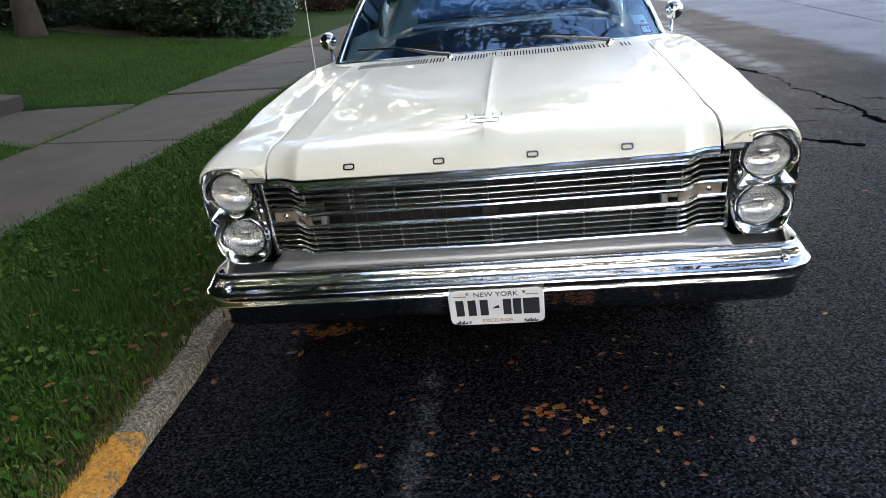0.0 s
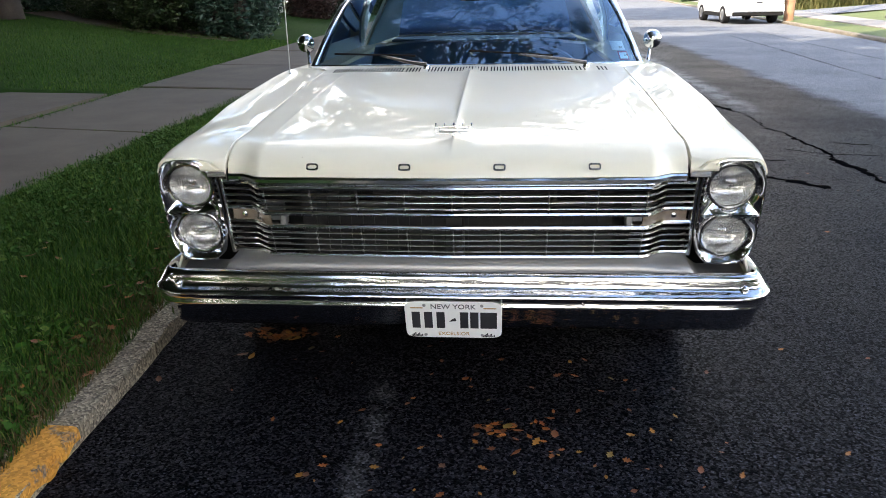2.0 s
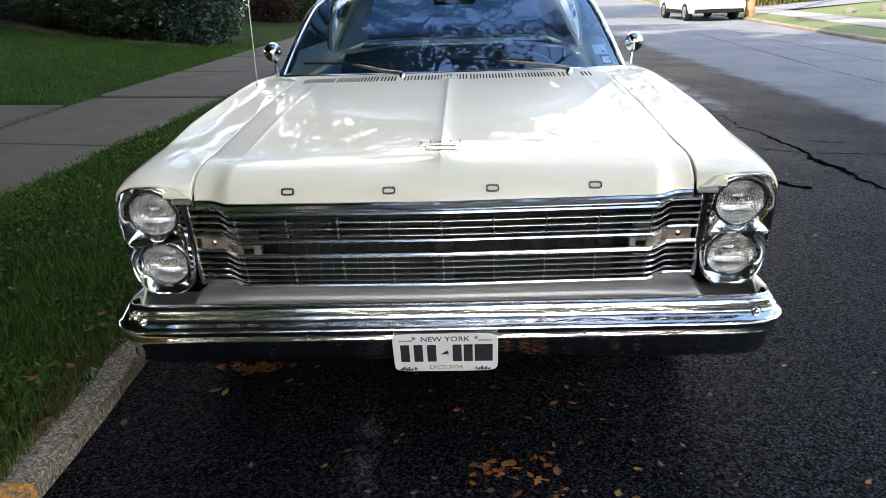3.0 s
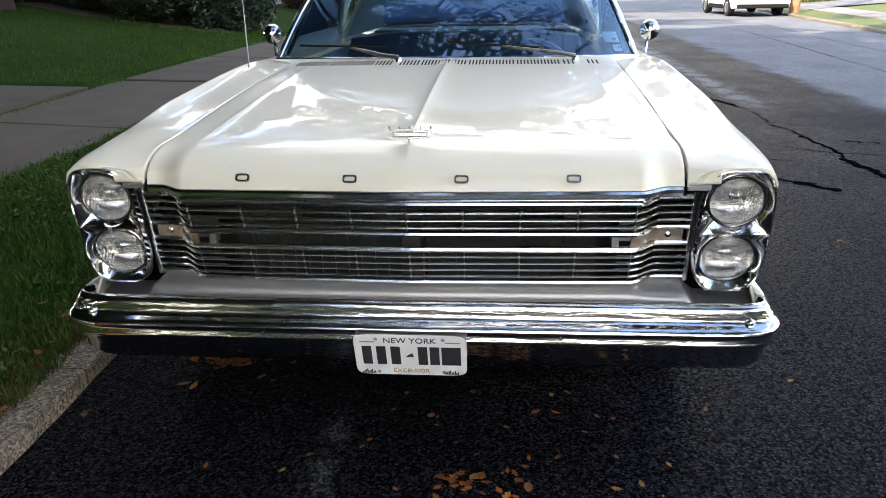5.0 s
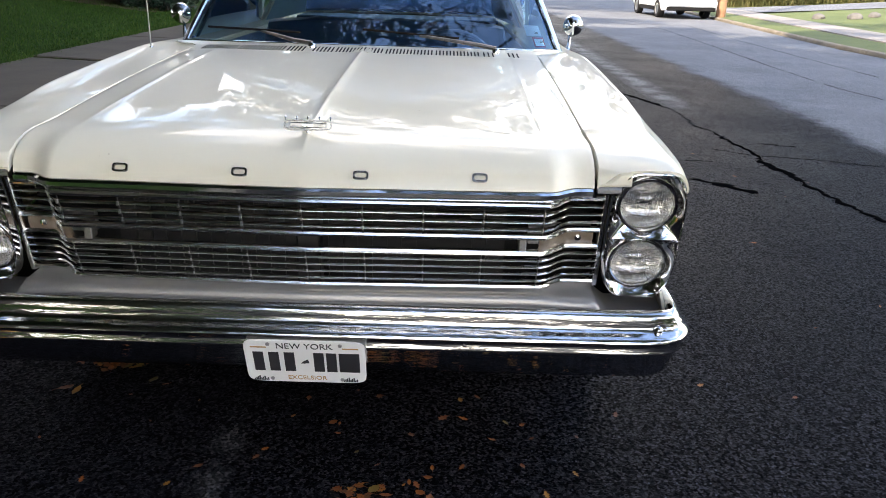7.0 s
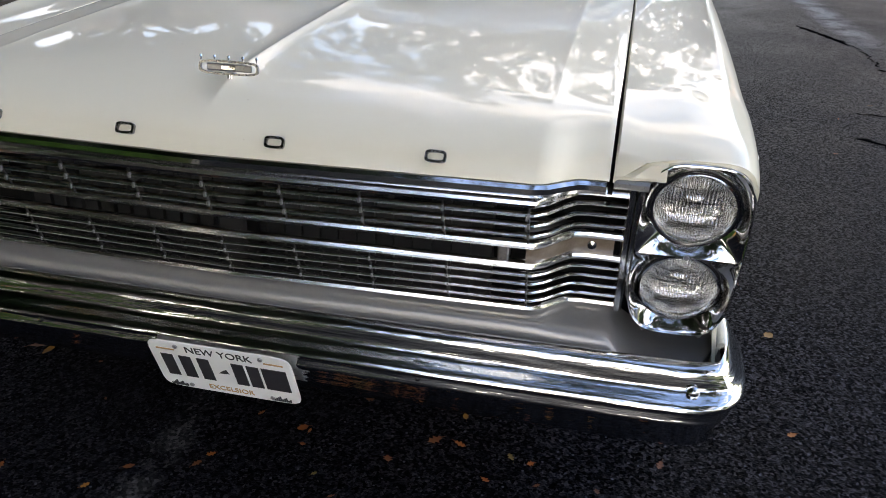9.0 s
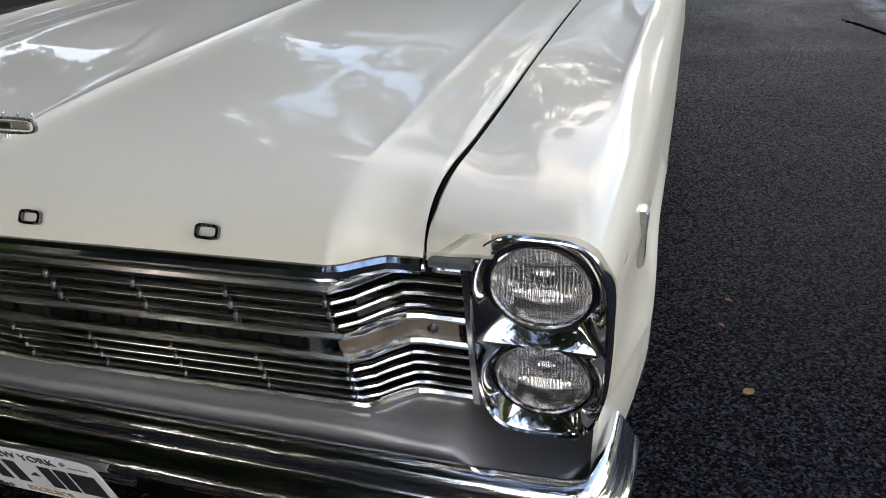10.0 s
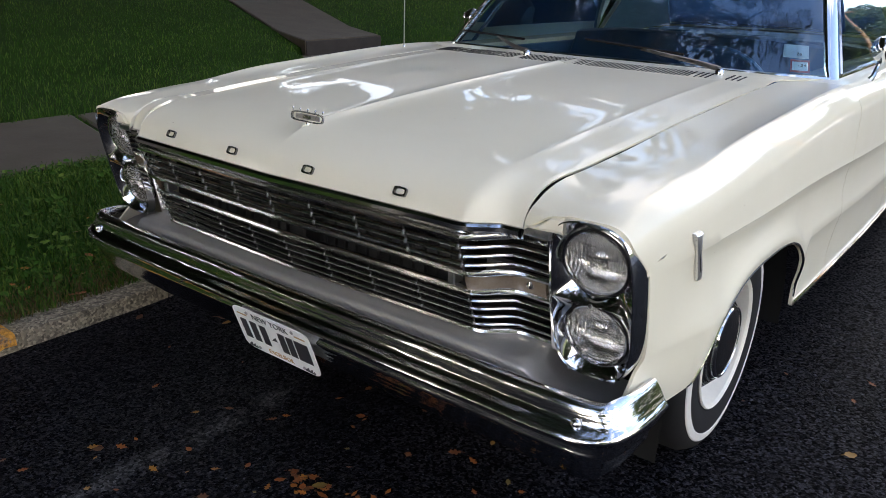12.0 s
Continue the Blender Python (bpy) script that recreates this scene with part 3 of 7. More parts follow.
def kerbstone(y0, y1, side):
    """One length of kerb with a rounded arris."""
    s = Shape()
    rows = []
    n = max(4, int((y1 - y0) / 0.06)) if side < 0 and y0 < 8 else 4
    for y in lin(y0 + 0.004, y1 - 0.004, n):
        x = (kerb_x(y) if side < 0 else far_kerb_x(y)) + 0.004 * math.sin(y * 7.3)
        w = [0.006 * noise.noise((y * 9, j * 3.1, 4)) + 0.003 * noise.noise((y * 31, j * 5.7, 9)) for j in range(4)]
        if side < 0:
            prof = [(0.0, -0.1), (0.001 + 0.6 * w[0], 0.024), (0.002 + 0.7 * w[1], 0.058 + 0.4 * w[0]), (0.008 + w[2], 0.0645 + 0.3 * w[1]), (0.05 + w[3], 0.0655 + 0.3 * w[2]), (0.15, 0.066 + 0.5 * w[3]), (0.155, -0.1)]
        else:
            prof = [(0.0, -0.1), (0.002 + w[0], 0.03), (0.005 + w[1], 0.062 + w[0]), (0.016 + w[2], 0.078 + w[1]), (0.034 + w[3], 0.085 + 0.7 * w[2]), (0.15, 0.087 + 0.7 * w[3]), (0.155, -0.1)]
        rows.append([(x + side * a, y, z) for a, z in prof])
    s.grid(rows, True, flip=side > 0)
    s.f += [tuple(range(6, -1, -1)), tuple((n - 1) * 7 + i for i in range(7))]
    return s


kerb = tagged(new("kerb"), "grey weathered concrete kerb along the parked cars", "kerb", kind="structure")
y = -9.0
while y < 40:
    step = 1.35 if y < 12 else 4
    yellow = -1.7 < y < -0.4
    if not yellow and y < -0.22 < y + step:
        step = -0.22 - y
    part("kerbstone", kerbstone(y, y + step, -1), KERB, kerb)
    y += step
kerb_across = tagged(new("kerb_across"), "low concrete kerb on the far side of the road", "kerb", kind="structure")
y = -6.0
while y < 120:
    part("kerbstone", kerbstone(y, y + 6, 1), KERB, kerb_across)
    y += 6
paint_strip = Shape()
rows = []
for y in lin(-0.75, -0.17, 14):
    w = 0.012 * math.sin(y * 23) + 0.01 * math.sin(y * 57)
    rows.append([(kerb_x(y) + 0.003 - a, y, z + 0.002) for a, z in [(0.0, 0.012 + w), (0.002, 0.052), (0.0075, 0.062), (0.021, 0.0662), (0.13 + w, 0.0675)]])
paint_strip.grid(rows)
setting("kerb_paint", paint_strip, YELLOW, "worn yellow no-parking paint on the kerb", "kerb paint")

# pavement slabs of concrete with recessed joints
pavement = tagged(new("pavement"), "grey concrete pavement of large slabs with grassy joints", "pavement", kind="structure")
rnd = random.Random(4)
y = -8.13
while y < 34:
    s = Shape()
    L = 3.2
    t0, t1 = rnd.uniform(-0.008, 0.008), rnd.uniform(-0.008, 0.008)
    c = [(walk_in(y) - 0.01, y + 0.015), (walk_out(y) + 0.01, y + 0.43 + rnd.uniform(-0.03, 0.03)), (walk_out(y + L) + 0.01, y + L + 0.37), (walk_in(y + L) - 0.01, y + L - 0.015)]
    mx, my = sum(p[0] for p in c) / 4, sum(p[1] for p in c) / 4
    rows = []
    for h, k in ((0.05, 1.0), (0.128, 1.0), (0.14, 0.985)):
        rows.append([(mx + (px - mx) * k, my + (py - my) * k, h + (t0 if i < 2 else t1)) for i, (px, py) in enumerate(c)])
    s.grid(rows, True, flip=True)
    s.f.append((8, 11, 10, 9))
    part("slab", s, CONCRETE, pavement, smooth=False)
    y += L
joint = Shape()
joint.grid([[(walk_in(y), y, 0.112), (walk_out(y), y, 0.112)] for y in [-40] + ALONG])
setting("pavement_bed", joint, SOIL, "earth and grass between the slabs", "ground")
pave_far = tagged(new("pavement_across"), "pale concrete pavement across the road", "pavement", kind="structure")
y = -6.0
while y < 90:
    s = Shape()
    rows = [[(far_kerb_x(yy) + a, yy, z) for a, z in ((1.1, 0.1), (1.1, 0.16), (2.5, 0.16), (2.5, 0.1))] for yy in (y + 0.015, y + 2.0 - 0.015)]
    s.grid(rows, flip=True)
    s.f += [(0, 1, 2, 3), (7, 6, 5, 4)]
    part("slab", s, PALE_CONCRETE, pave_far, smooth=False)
    y += 2.0

# garden path with one raised step, leading up the lawn
front_path = thing("garden_path", "brown stone garden path with a raised step", "path")
s = Shape()
s.grid([[(-4.97, 4.95, z), (-6.8, 6.1, z), (-6.8, 7.75, z), (-4.97, 7.45, z)] for z in (0.05, 0.15)], True)
s.f.append((4, 5, 6, 7))
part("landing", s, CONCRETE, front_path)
s = Shape()
rows = []
for i, x in enumerate(lin(-6.75, -17, 9)):
    z = max(0.36, lawn_z(x, 7) + 0.02)
    y0, y1 = 6.25 + 0.45 * (-6.75 - x), 7.8 + 0.5 * (-6.75 - x)
    rows.append([(x, y0, z - 0.35), (x, y0, z - 0.015), (x, y0 + 0.02, z), (x, y1 - 0.02, z), (x, y1, z - 0.015), (x, y1, z - 0.35)])
s.grid(rows)
s.f.append((0, 1, 2, 3, 4, 5))
part("step", s, STEP_STONE, front_path)
# slab on the step's face, darker than its top
part("riser", Shape().box(-6.748, -6.733, 6.262, 7.788, 0.05, 0.345, b=0.006), RISER_STONE, front_path, "dark face of the step")

# driveway across the road
drive = Shape()
drive.grid([[(far_kerb_x(31) + 2.5 + d, 31.6 + 0.03 * d + w, far_bank_z(far_kerb_x(31) + 2.5 + d, 31) + 0.03) for d in lin(0, 40, 12)] for w in (-1.9, 1.9)])
setting("driveway", drive, ASPHALT, "grey asphalt driveway between lawns", "driveway")

# cracks in the asphalt: ragged lines of tar along the seam of the patch
def crack(pts, w, seed):
    """Short broken lengths of a ragged line."""
    r = random.Random(seed)
    s, run = Shape(), []
    for (x0, y0), (x1, y1) in zip(pts, pts[1:]):
        n = max(3, int(math.hypot(x1 - x0, y1 - y0) / 0.04))
        for i in range(n):
            t = i / n
            x, y = x0 + (x1 - x0) * t + r.uniform(-0.025, 0.025), y0 + (y1 - y0) * t + r.uniform(-0.02, 0.02)
            k = noise.noise((x * 2.0, y * 2.6, seed)) + 0.42
            if k <= 0:
                if len(run) > 1:
                    s.grid(run)
                run = []
                continue
            ww = w * r.uniform(0.25, 1.0) * min(1.0, k * 2.2)
            run.append([(x - ww, y - ww * 0.4, 0.0015), (x, y, 0.0035), (x + ww, y + ww * 0.4, 0.0015)])
    if len(run) > 1:
        s.grid(run)
    return s


TAR = plain("crack_tar", (0.003, 0.003, 0.0035), 0.95, 0.0, 0.0)
for i, (pts, w) in enumerate([
    ([(2.45, 7.6), (2.69, 6.8), (2.78, 6.35)], 0.05),
    ([(2.74, 5.53), (2.83, 5.24), (2.82, 4.82), (2.87, 4.5), (2.825, 4.1), (2.847, 3.79), (2.86, 3.4), (2.9, 2.93), (3.0, 2.4), (3.3, 1.6)], 0.03),
    ([(2.79, 6.3), (2.76, 5.9), (2.75, 5.6)], 0.015),
    ([(2.84, 4.2), (2.81, 4.05), (2.85, 3.8), (2.87, 3.45)], 0.05),
    ([(3.1, 4.8), (3.2, 4.72), (3.36, 4.67)], 0.03),
    ([(2.55, 4.5), (2.75, 4.36), (2.84, 4.3)], 0.05),
    ([(2.2, 4.06), (2.46, 4.05)], 0.05),
    ([(2.1, 3.5), (2.25, 3.35), (2.45, 3.12)], 0.06),
    ([(2.84, 4.3), (3.3, 4.2), (3.8, 4.0), (4.6, 3.6)], 0.02),
    ([(6.3, 20), (6.0, 15), (5.7, 11), (5.6, 8.6), (5.8, 6.8)], 0.02),
    ([(7.6, 22), (7.2, 17), (7.0, 13), (6.9, 10)], 0.015),
]):
    setting("road_crack", crack(pts, w, i), TAR, "dark ragged crack in the asphalt", "crack")
# ---- the parked white sedan ----
car = thing("parked_sedan", "cream-white vintage sedan with chrome bumper, parked at the kerb", "car")


def lip_y(x):
    """Front edge of the bonnet: a shallow V that steps back before the lamps."""
    a = abs(x)
    return 0.008 + 0.034 * a + 0.045 * smooth_step(0.585, 0.66, a)


def gap_x(y):
    return 0.703 + 0.012 * y


HY = [0.0, 0.012, 0.035, 0.075, 0.13, 0.22, 0.42, 0.8, 1.15, 1.5]
HZ = [0.832, 0.862, 0.885, 0.905, 0.921, 0.936, 0.952, 0.974, 0.989, 1.0]


def hood_z(x, d):
    """Height of the bonnet d metres behind its front edge."""
    a = abs(x)
    z = curve_at(d, HY, HZ)
    fade = smooth_step(0.03, 0.3, d)
    z -= fade * 0.022 * (a / 0.7) ** 2.2 * (1 - 0.55 * smooth_step(0.3, 1.5, d))
    # centre crease and the two side creases
    z += 0.011 * math.exp(-a / 0.022) * smooth_step(0.05, 0.16, d)
    z += 0.0038 * math.exp(-abs(a - 0.59) / 0.016) * smooth_step(0.1, 0.4, d)
    z -= 0.002 * fade * smooth_step(0.62, 0.7, a)
    # rolled edge at the gap
    z -= 0.003 * smooth_step(0.695, 0.706, a)
    return z


HOOD_END = 1.40
s, rows = Shape(), []
ds = [0.0, 0.004, 0.012, 0.022, 0.035, 0.05, 0.065, 0.085, 0.11, 0.14, 0.18, 0.23, 0.3] + lin(0.38, HOOD_END, 18)
us = sorted({round(v, 5) for v in lin(-1, 1, 61)} | {k * v for k in (-1, 1) for v in (0.012, 0.006, 0.022, 0.04, 0.985, 0.993, 0.80, 0.815, 0.825, 0.835, 0.845, 0.855, 0.87, 0.89)})
for d in ds:
    row = []
    for u in us:
        yy = 0.012 + d
        x = u * (gap_x(yy) - 0.0025 + 0.0017 * smooth_step(0.15, 0.6, yy))
        back = (lip_y(x) - 0.012) * (1 - smooth_step(0, 0.5, d)) + 0.06 * smooth_step(1.0, 1.5, d) * (abs(u) ** 2)
        row.append((x, 0.012 + d + back, hood_z(x, d)))
    rows.append(row)
# turn the front edge under
rows.insert(0, [(x, y + 0.02, z - 0.004) for x, y, z in rows[0]])
s.grid(rows)
part("bonnet", s, PAINT, car, "cream paint, chipped along its front edge", thick=0.006, angle=60)

# black channel put in for the shade of the gap between bonnet and wing
for side in (-1, 1):
    s, rows = Shape(), []
    for y in lin(0.085, 1.55, 30):
        x, z = gap_x(y), min(hood_z(gap_x(y) - 0.02, y - 0.077), curve_at(y, [0.05, 0.1, 0.14, 0.2, 0.28, 0.42, 0.5, 0.8, 1.5, 2.0], [0.866, 0.880, 0.898, 0.9115, 0.9145, 0.9215, 0.927, 0.950, 0.983, 0.988])) - 0.008
        rows.append([(side * (x - 0.003), y, z + 0.002), (side * (x - 0.004), y, z - 0.04), (side * (x + 0.004), y, z - 0.04), (side * (x + 0.003), y, z - 0.002)])
    s.grid(rows, flip=side < 0)
    part("bonnet_gap_shade", s, BLACK, car, "black channel that stands for the shade in the bonnet gap")

# chrome lip below the bonnet edge
def lip_path(z, x1, back=0.0, n=60):
    return [(x, lip_y(x) + back, z) for x in sorted(lin(-x1, x1, n) + [0.0])]


s = Shape()
s.sweep([(-0.012, -0.016), (0.002, -0.014), (0.009, -0.006), (0.009, 0.003), (0.002, 0.008), (-0.012, 0.008)], lip_path(0.822, 0.697))
part("bonnet_trim", s, CHROME, car, "bright trim under the bonnet edge")

# chrome tinted dark, in place of the dark surroundings it would reflect
CREST = chrome("darkened_chrome", (0.22, 0.22, 0.22), 0.2)
# four small plain badges across the bonnet
def rounded_frame(w, h, t, dep):
    """A flat ring with rounded ends in the x-z plane."""
    s, rows = Shape(), []
    for k, yy in ((1, 0), (1, -dep), (0, -dep), (0, 0)):
        a, b = w / 2 - (0 if k else t), h / 2 - (0 if k else t)
        row = []
        for j in range(24):
            an = 2 * math.pi * j / 24
            cx, cz = math.cos(an), math.sin(an)
            row.append((a * math.copysign(abs(cx) ** 0.5, cx), yy, b * math.copysign(abs(cz) ** 0.5, cz)))
        rows.append(row)
    rows.append(rows[0])
    s.grid(rows, True)
    return s


for x in (-0.42, -0.14, 0.142, 0.42):
    d = 0.012
    m = pose(x, lip_y(x) + d - 0.004, hood_z(x, d) - 0.001, -30)
    badge = part("bonnet_badge", rounded_frame(0.036, 0.021, 0.0042, 0.006), CREST, car, "small bright block badge", m=m)
    inner = Shape().box(-0.011, 0.011, 0.0, 0.002, -0.004, 0.004)
    part("badge_fill", inner, PAINT, badge, smooth=False)

# bonnet emblem on its foot
ornament = part("bonnet_ornament", rounded_frame(0.118, 0.026, 0.0035, 0.006), CREST, car, "open chrome crest on a short foot", m=pose(0, 0.153, 0.95, -8))
s = Shape().box(-0.045, 0.045, -0.004, 0.001, -0.0065, 0.0065, b=0.002)
part("ornament_bar", s, DULL_METAL, ornament)
s = Shape().box(-0.014, 0.014, -0.006, -0.003, -0.004, 0.004, b=0.001)
part("ornament_centre", s, CHROME, ornament)
for x in (-0.055, -0.028, 0, 0.028, 0.055):
    part("ornament_bead", Shape().lathe([(0.0, 0.008), (0.002, 0.0065), (0.0028, 0.004), (0.0016, 0.001), (0.0016, -0.003)], 8, pose(x, -0.003, 0.014)), CHROME, ornament)
part("ornament_foot", Shape().lathe([(0.013, -0.032), (0.012, -0.028), (0.005, -0.02), (0.004, -0.01)], 12, pose(0, 0, 0)), CHROME, ornament)

BADGE_METAL = chrome("badge_metal", (0.8, 0.8, 0.79), 0.32, 0.0003)
# ---- front wings and body sides, from lamp to tail ----
def top_z(y):
    """Height of the wing at the gap line."""
    return curve_at(y, [0.05, 0.1, 0.14, 0.2, 0.28, 0.42, 0.5, 0.8, 1.5, 2.0, 3.5, 4.6, 5.3], [0.866, 0.880, 0.898, 0.9115, 0.9145, 0.9215, 0.927, 0.950, 0.983, 0.988, 0.985, 0.965, 0.93])


def sill_z(y):
    """Lower edge of the side: the sill, cut by the two wheel arches."""
    z = 0.31 - 0.03 * min(1.2, y - 1.3) if y > 1.0 else 0.43
    for c, half, h in ((0.885, 0.49, 0.615), (3.92, 0.46, 0.57)):
        k = abs(y - c) / half
        if k < 1:
            z = max(z, 0.31 + (h - 0.31) * (1 - k**2.6) ** (1 / 2.2))
    return z


def half_width(y):
    return curve_at(y, [0.0, 0.2, 0.5, 1.0, 2.0, 3.6, 4.8, 5.35], [0.941, 0.958, 0.970, 0.980, 0.993, 0.993, 0.973, 0.938])


def front_back(z):
    """How far behind the lamp line the front edge of the wing lies at a height."""
    return 0.045 + 0.27 * (0.875 - min(z, 0.875))


def arch_flare(y):
    """How far the body side swells out round the wheel arches."""
    return 0.008 * math.exp(-((y - 0.9) / 0.5) ** 2) + 0.008 * math.exp(-((y - 3.92) / 0.5) ** 2) + 0.016 * math.exp(-((y - 0.47) / 0.19) ** 2)


def side_section(y):
    w, t, b = half_width(y), top_z(y), sill_z(y)
    g = gap_x(min(y, 1.6))
    crease = 0.772 - 0.014 * smooth_step(0.2, 1.0, y) - 0.05 * smooth_step(1.0, 2.6, y)
    flare = arch_flare(y)
    sq = 1 - smooth_step(0.05, 0.7, y)
    ridge = smooth_step(0.3, 0.75, y) * (1 - smooth_step(1.5, 2.2, y))
    pts = [(g + 0.0025, t - 0.03), (g + 0.003, t - 0.005), (g + 0.007, t - 0.0005), (g + 0.05, t + 0.0015 - 0.003 * ridge), (g + 0.10, t + 0.003 - 0.007 * ridge), (w - 0.088 + 0.02 * sq, t - 0.003 + 0.001 * ridge), (w - 0.075 + 0.02 * sq, t - 0.008 + 0.012 * ridge), (w - 0.067 + 0.02 * sq, t - 0.012 + 0.018 * ridge), (w - 0.06 + 0.019 * sq, t - 0.017 + 0.019 * ridge), (w - 0.045 + 0.018 * sq, t - 0.026 + 0.006 * sq + 0.011 * ridge), (w - 0.022 + 0.011 * sq, t - 0.052 + 0.01 * sq + 0.004 * ridge), (w - 0.012 + 0.007 * sq, t - 0.07 + 0.005 * sq), (w - 0.007 + 0.004 * sq, t - 0.092)]
    pts += [(w - 0.004, crease + 0.02), (w, crease), (w - 0.006 + 0.005 * sq, crease - 0.007), (w - 0.013 + 0.010 * sq, max(crease - 0.05, b + 0.095)), (w - 0.014 + flare * 0.4 + 0.011 * sq, max(crease - 0.12, b + 0.068)), (w - 0.006 + flare * 0.8, max(crease - 0.165, b + 0.046))]
    low = crease - 0.19
    tuck = 1 - 0.85 * smooth_step(0.36, 0.5, b)
    pts += [(w - 0.002 + flare, max(low, b + 0.03)), (w - 0.006 * tuck + flare, max(low - 0.012, b + 0.022)), (w - 0.014 * tuck + flare, max(low - 0.06, b + 0.014)), (w - 0.022 * tuck + flare, b + 0.006 if b > 0.4 else (b + low) * 0.5), (w - 0.026 * tuck + flare, b), (w - 0.026 * tuck - 0.012 + flare, b - 0.001)]
    brow = 0.006 * (1 - smooth_step(0.05, 0.55, y))
    return [(x, z + brow * smooth_step(g + 0.005, g + 0.07, x) * smooth_step(0.7, 0.85, z)) for x, z in pts]


def lamp_edge(x, z):
    """The point of the lamp surround's outline that faces a point of the wing's foremost section."""
    dx, dz = x - 0.846, z - 0.6965
    r = ((abs(dx) / 0.0982) ** 4.1 + (abs(dz) / 0.1828) ** 4.1) ** (-1 / 4.1)
    k = smooth_step(0.74, 0.785, x) * smooth_step(0.44, 0.5, z)
    ex, ez = x + (0.846 + dx * r - x) * k, z + (0.6965 + dz * r - z) * k
    v = (ez - 0.6965) / 0.9796
    deep = 0.004 + 0.055 * smooth_step(0.905, 0.944, ex) * smooth_step(0.85, 0.76, ez)
    return Vector((ex, 0.114 - v * 0.2011 + deep if k > 0 else 0.072, ez))


SIDE_Y = {
    "front_wing": [0.05, 0.0735, 0.077, 0.082, 0.089, 0.1, 0.115, 0.14, 0.18, 0.22, 0.26, 0.3, 0.335, 0.36, 0.38, 0.394, 0.3955, 0.40, 0.41, 0.43, 0.45, 0.47, 0.5, 0.535, 0.57] + lin(0.61, 1.25, 25) + [1.27, 1.29, 1.31, 1.325, 1.338, 1.35, 1.357, 1.363, 1.367, 1.371, 1.3735, 1.3748, 1.376, 1.4, 1.48, 1.58, 1.68, 1.7632],
    "front_door": lin(1.7668, 2.8415, 14),
    "rear_door": lin(2.845, 3.4215, 8),
    "rear_wing": [3.425, 3.45, 3.459, 3.462, 3.48, 3.52, 3.58, 3.68, 3.8, 3.92, 4.04, 4.16, 4.26, 4.32, 4.36, 4.378, 4.382, 4.42, 4.6, 4.8, 5.0, 5.15, 5.25, 5.31],
}
for side in (-1, 1):
    for name, ys in SIDE_Y.items():
        s, rows = Shape(), []
        for y in ys:
            row = []
            for x, z in side_section(y):
                place = Vector((x, y, z))
                if name == "front_wing" and y < 0.42:
                    place.y += (front_back(z) - 0.045) * (1 - smooth_step(0.05, 0.42, y))
                    edge = lamp_edge(*side_section(0.05)[len(row)])
                    near = smooth_step(0.705, 0.775, x)
                    place.y = max(place.y, 0.072)
                    place.y += (max(place.y, edge.y + (y - 0.05) * (0.42 - edge.y) / 0.37) - place.y) * near
                    place = place.lerp(edge, (1 - smooth_step(0.05, 0.42, y) ** 0.8) * near)
                    # the nose of the wing rolls down beside the bonnet corner
                    d = max(0.0, 0.03 - max(0.0, place.y - 0.072))
                    place.z -= (0.03 - math.sqrt(0.0009 - d * d)) * (1 - smooth_step(0.73, 0.765, x)) * smooth_step(0.83, 0.86, z)
                row.append((side * place.x, place.y, place.z))
            rows.append(row)
        s.grid(rows, flip=side < 0)
        part(name, s, PAINT, car, thick=0.008, angle=45)
    # dark seams between the panels
    for y in (1.765, 2.84325, 3.42325):
        s, rows = Shape(), []
        for x, z in side_section(y)[2:-1]:
            rows.append([(side * (x - 0.0012), y - 0.0026, z - 0.001), (side * (x - 0.0012), y + 0.0026, z - 0.001)])
        s.grid(rows, flip=side < 0)
        part("panel_seam", s, BLACK, car)
    # chrome strip along the sill
    s, rows = Shape(), []
    for y in lin(1.378, 3.45, 14):
        x, z = half_width(y) - 0.024, sill_z(y + 0.02)
        rows.append([(side * (x + a), y, z + h) for a, h in ((-0.01, -0.004), (0.003, -0.003), (0.008, 0.004), (0.008, 0.012), (0.004, 0.018), (-0.006, 0.019))])
    s.grid(rows, flip=side > 0)
    part("sill_trim", s, CHROME, car, "bright trim along the sill")
    # wheel-arch lip and dark inner well
    for c, half, h in ((0.885, 0.49, 0.615), (3.92, 0.46, 0.57)):
        s, rows = Shape(), []
        for i in range(61):
            k = math.cos(math.pi * i / 60)
            y = c - half * 0.998 * k
            z = sill_z(y)
            xo = half_width(y) - 0.026 * (1 - 0.85 * smooth_step(0.36, 0.5, z)) + arch_flare(y)
            rows.append([(side * (xo + 0.0015), y, z + 0.006), (side * (xo + 0.003), y, z + 0.002), (side * (xo - 0.001), y, z - 0.002), (side * (xo - 0.008), y, z + 0.001)])
        s.grid(rows, flip=side < 0)
        part("arch_lip", s, CHROME, car, "thin bright edge of the wheel arch")
        s, rows = Shape(), []
        for i in range(17):
            an = math.pi * i / 16
            y, z = c - (half + 0.02) * math.cos(an), 0.22 + 0.47 * math.sin(an) ** 0.8
            rows.append([(side * 0.93, y, z), (side * 0.55, y, z)])
        s.grid(rows, flip=side > 0)
        k = len(s.v)
        s.f.append(tuple(range(1, k, 2)))
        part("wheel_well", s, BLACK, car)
    # badge on the wing, leaning forward at its top
    x = side * 0.9595
    b = Shape()
    rows = []
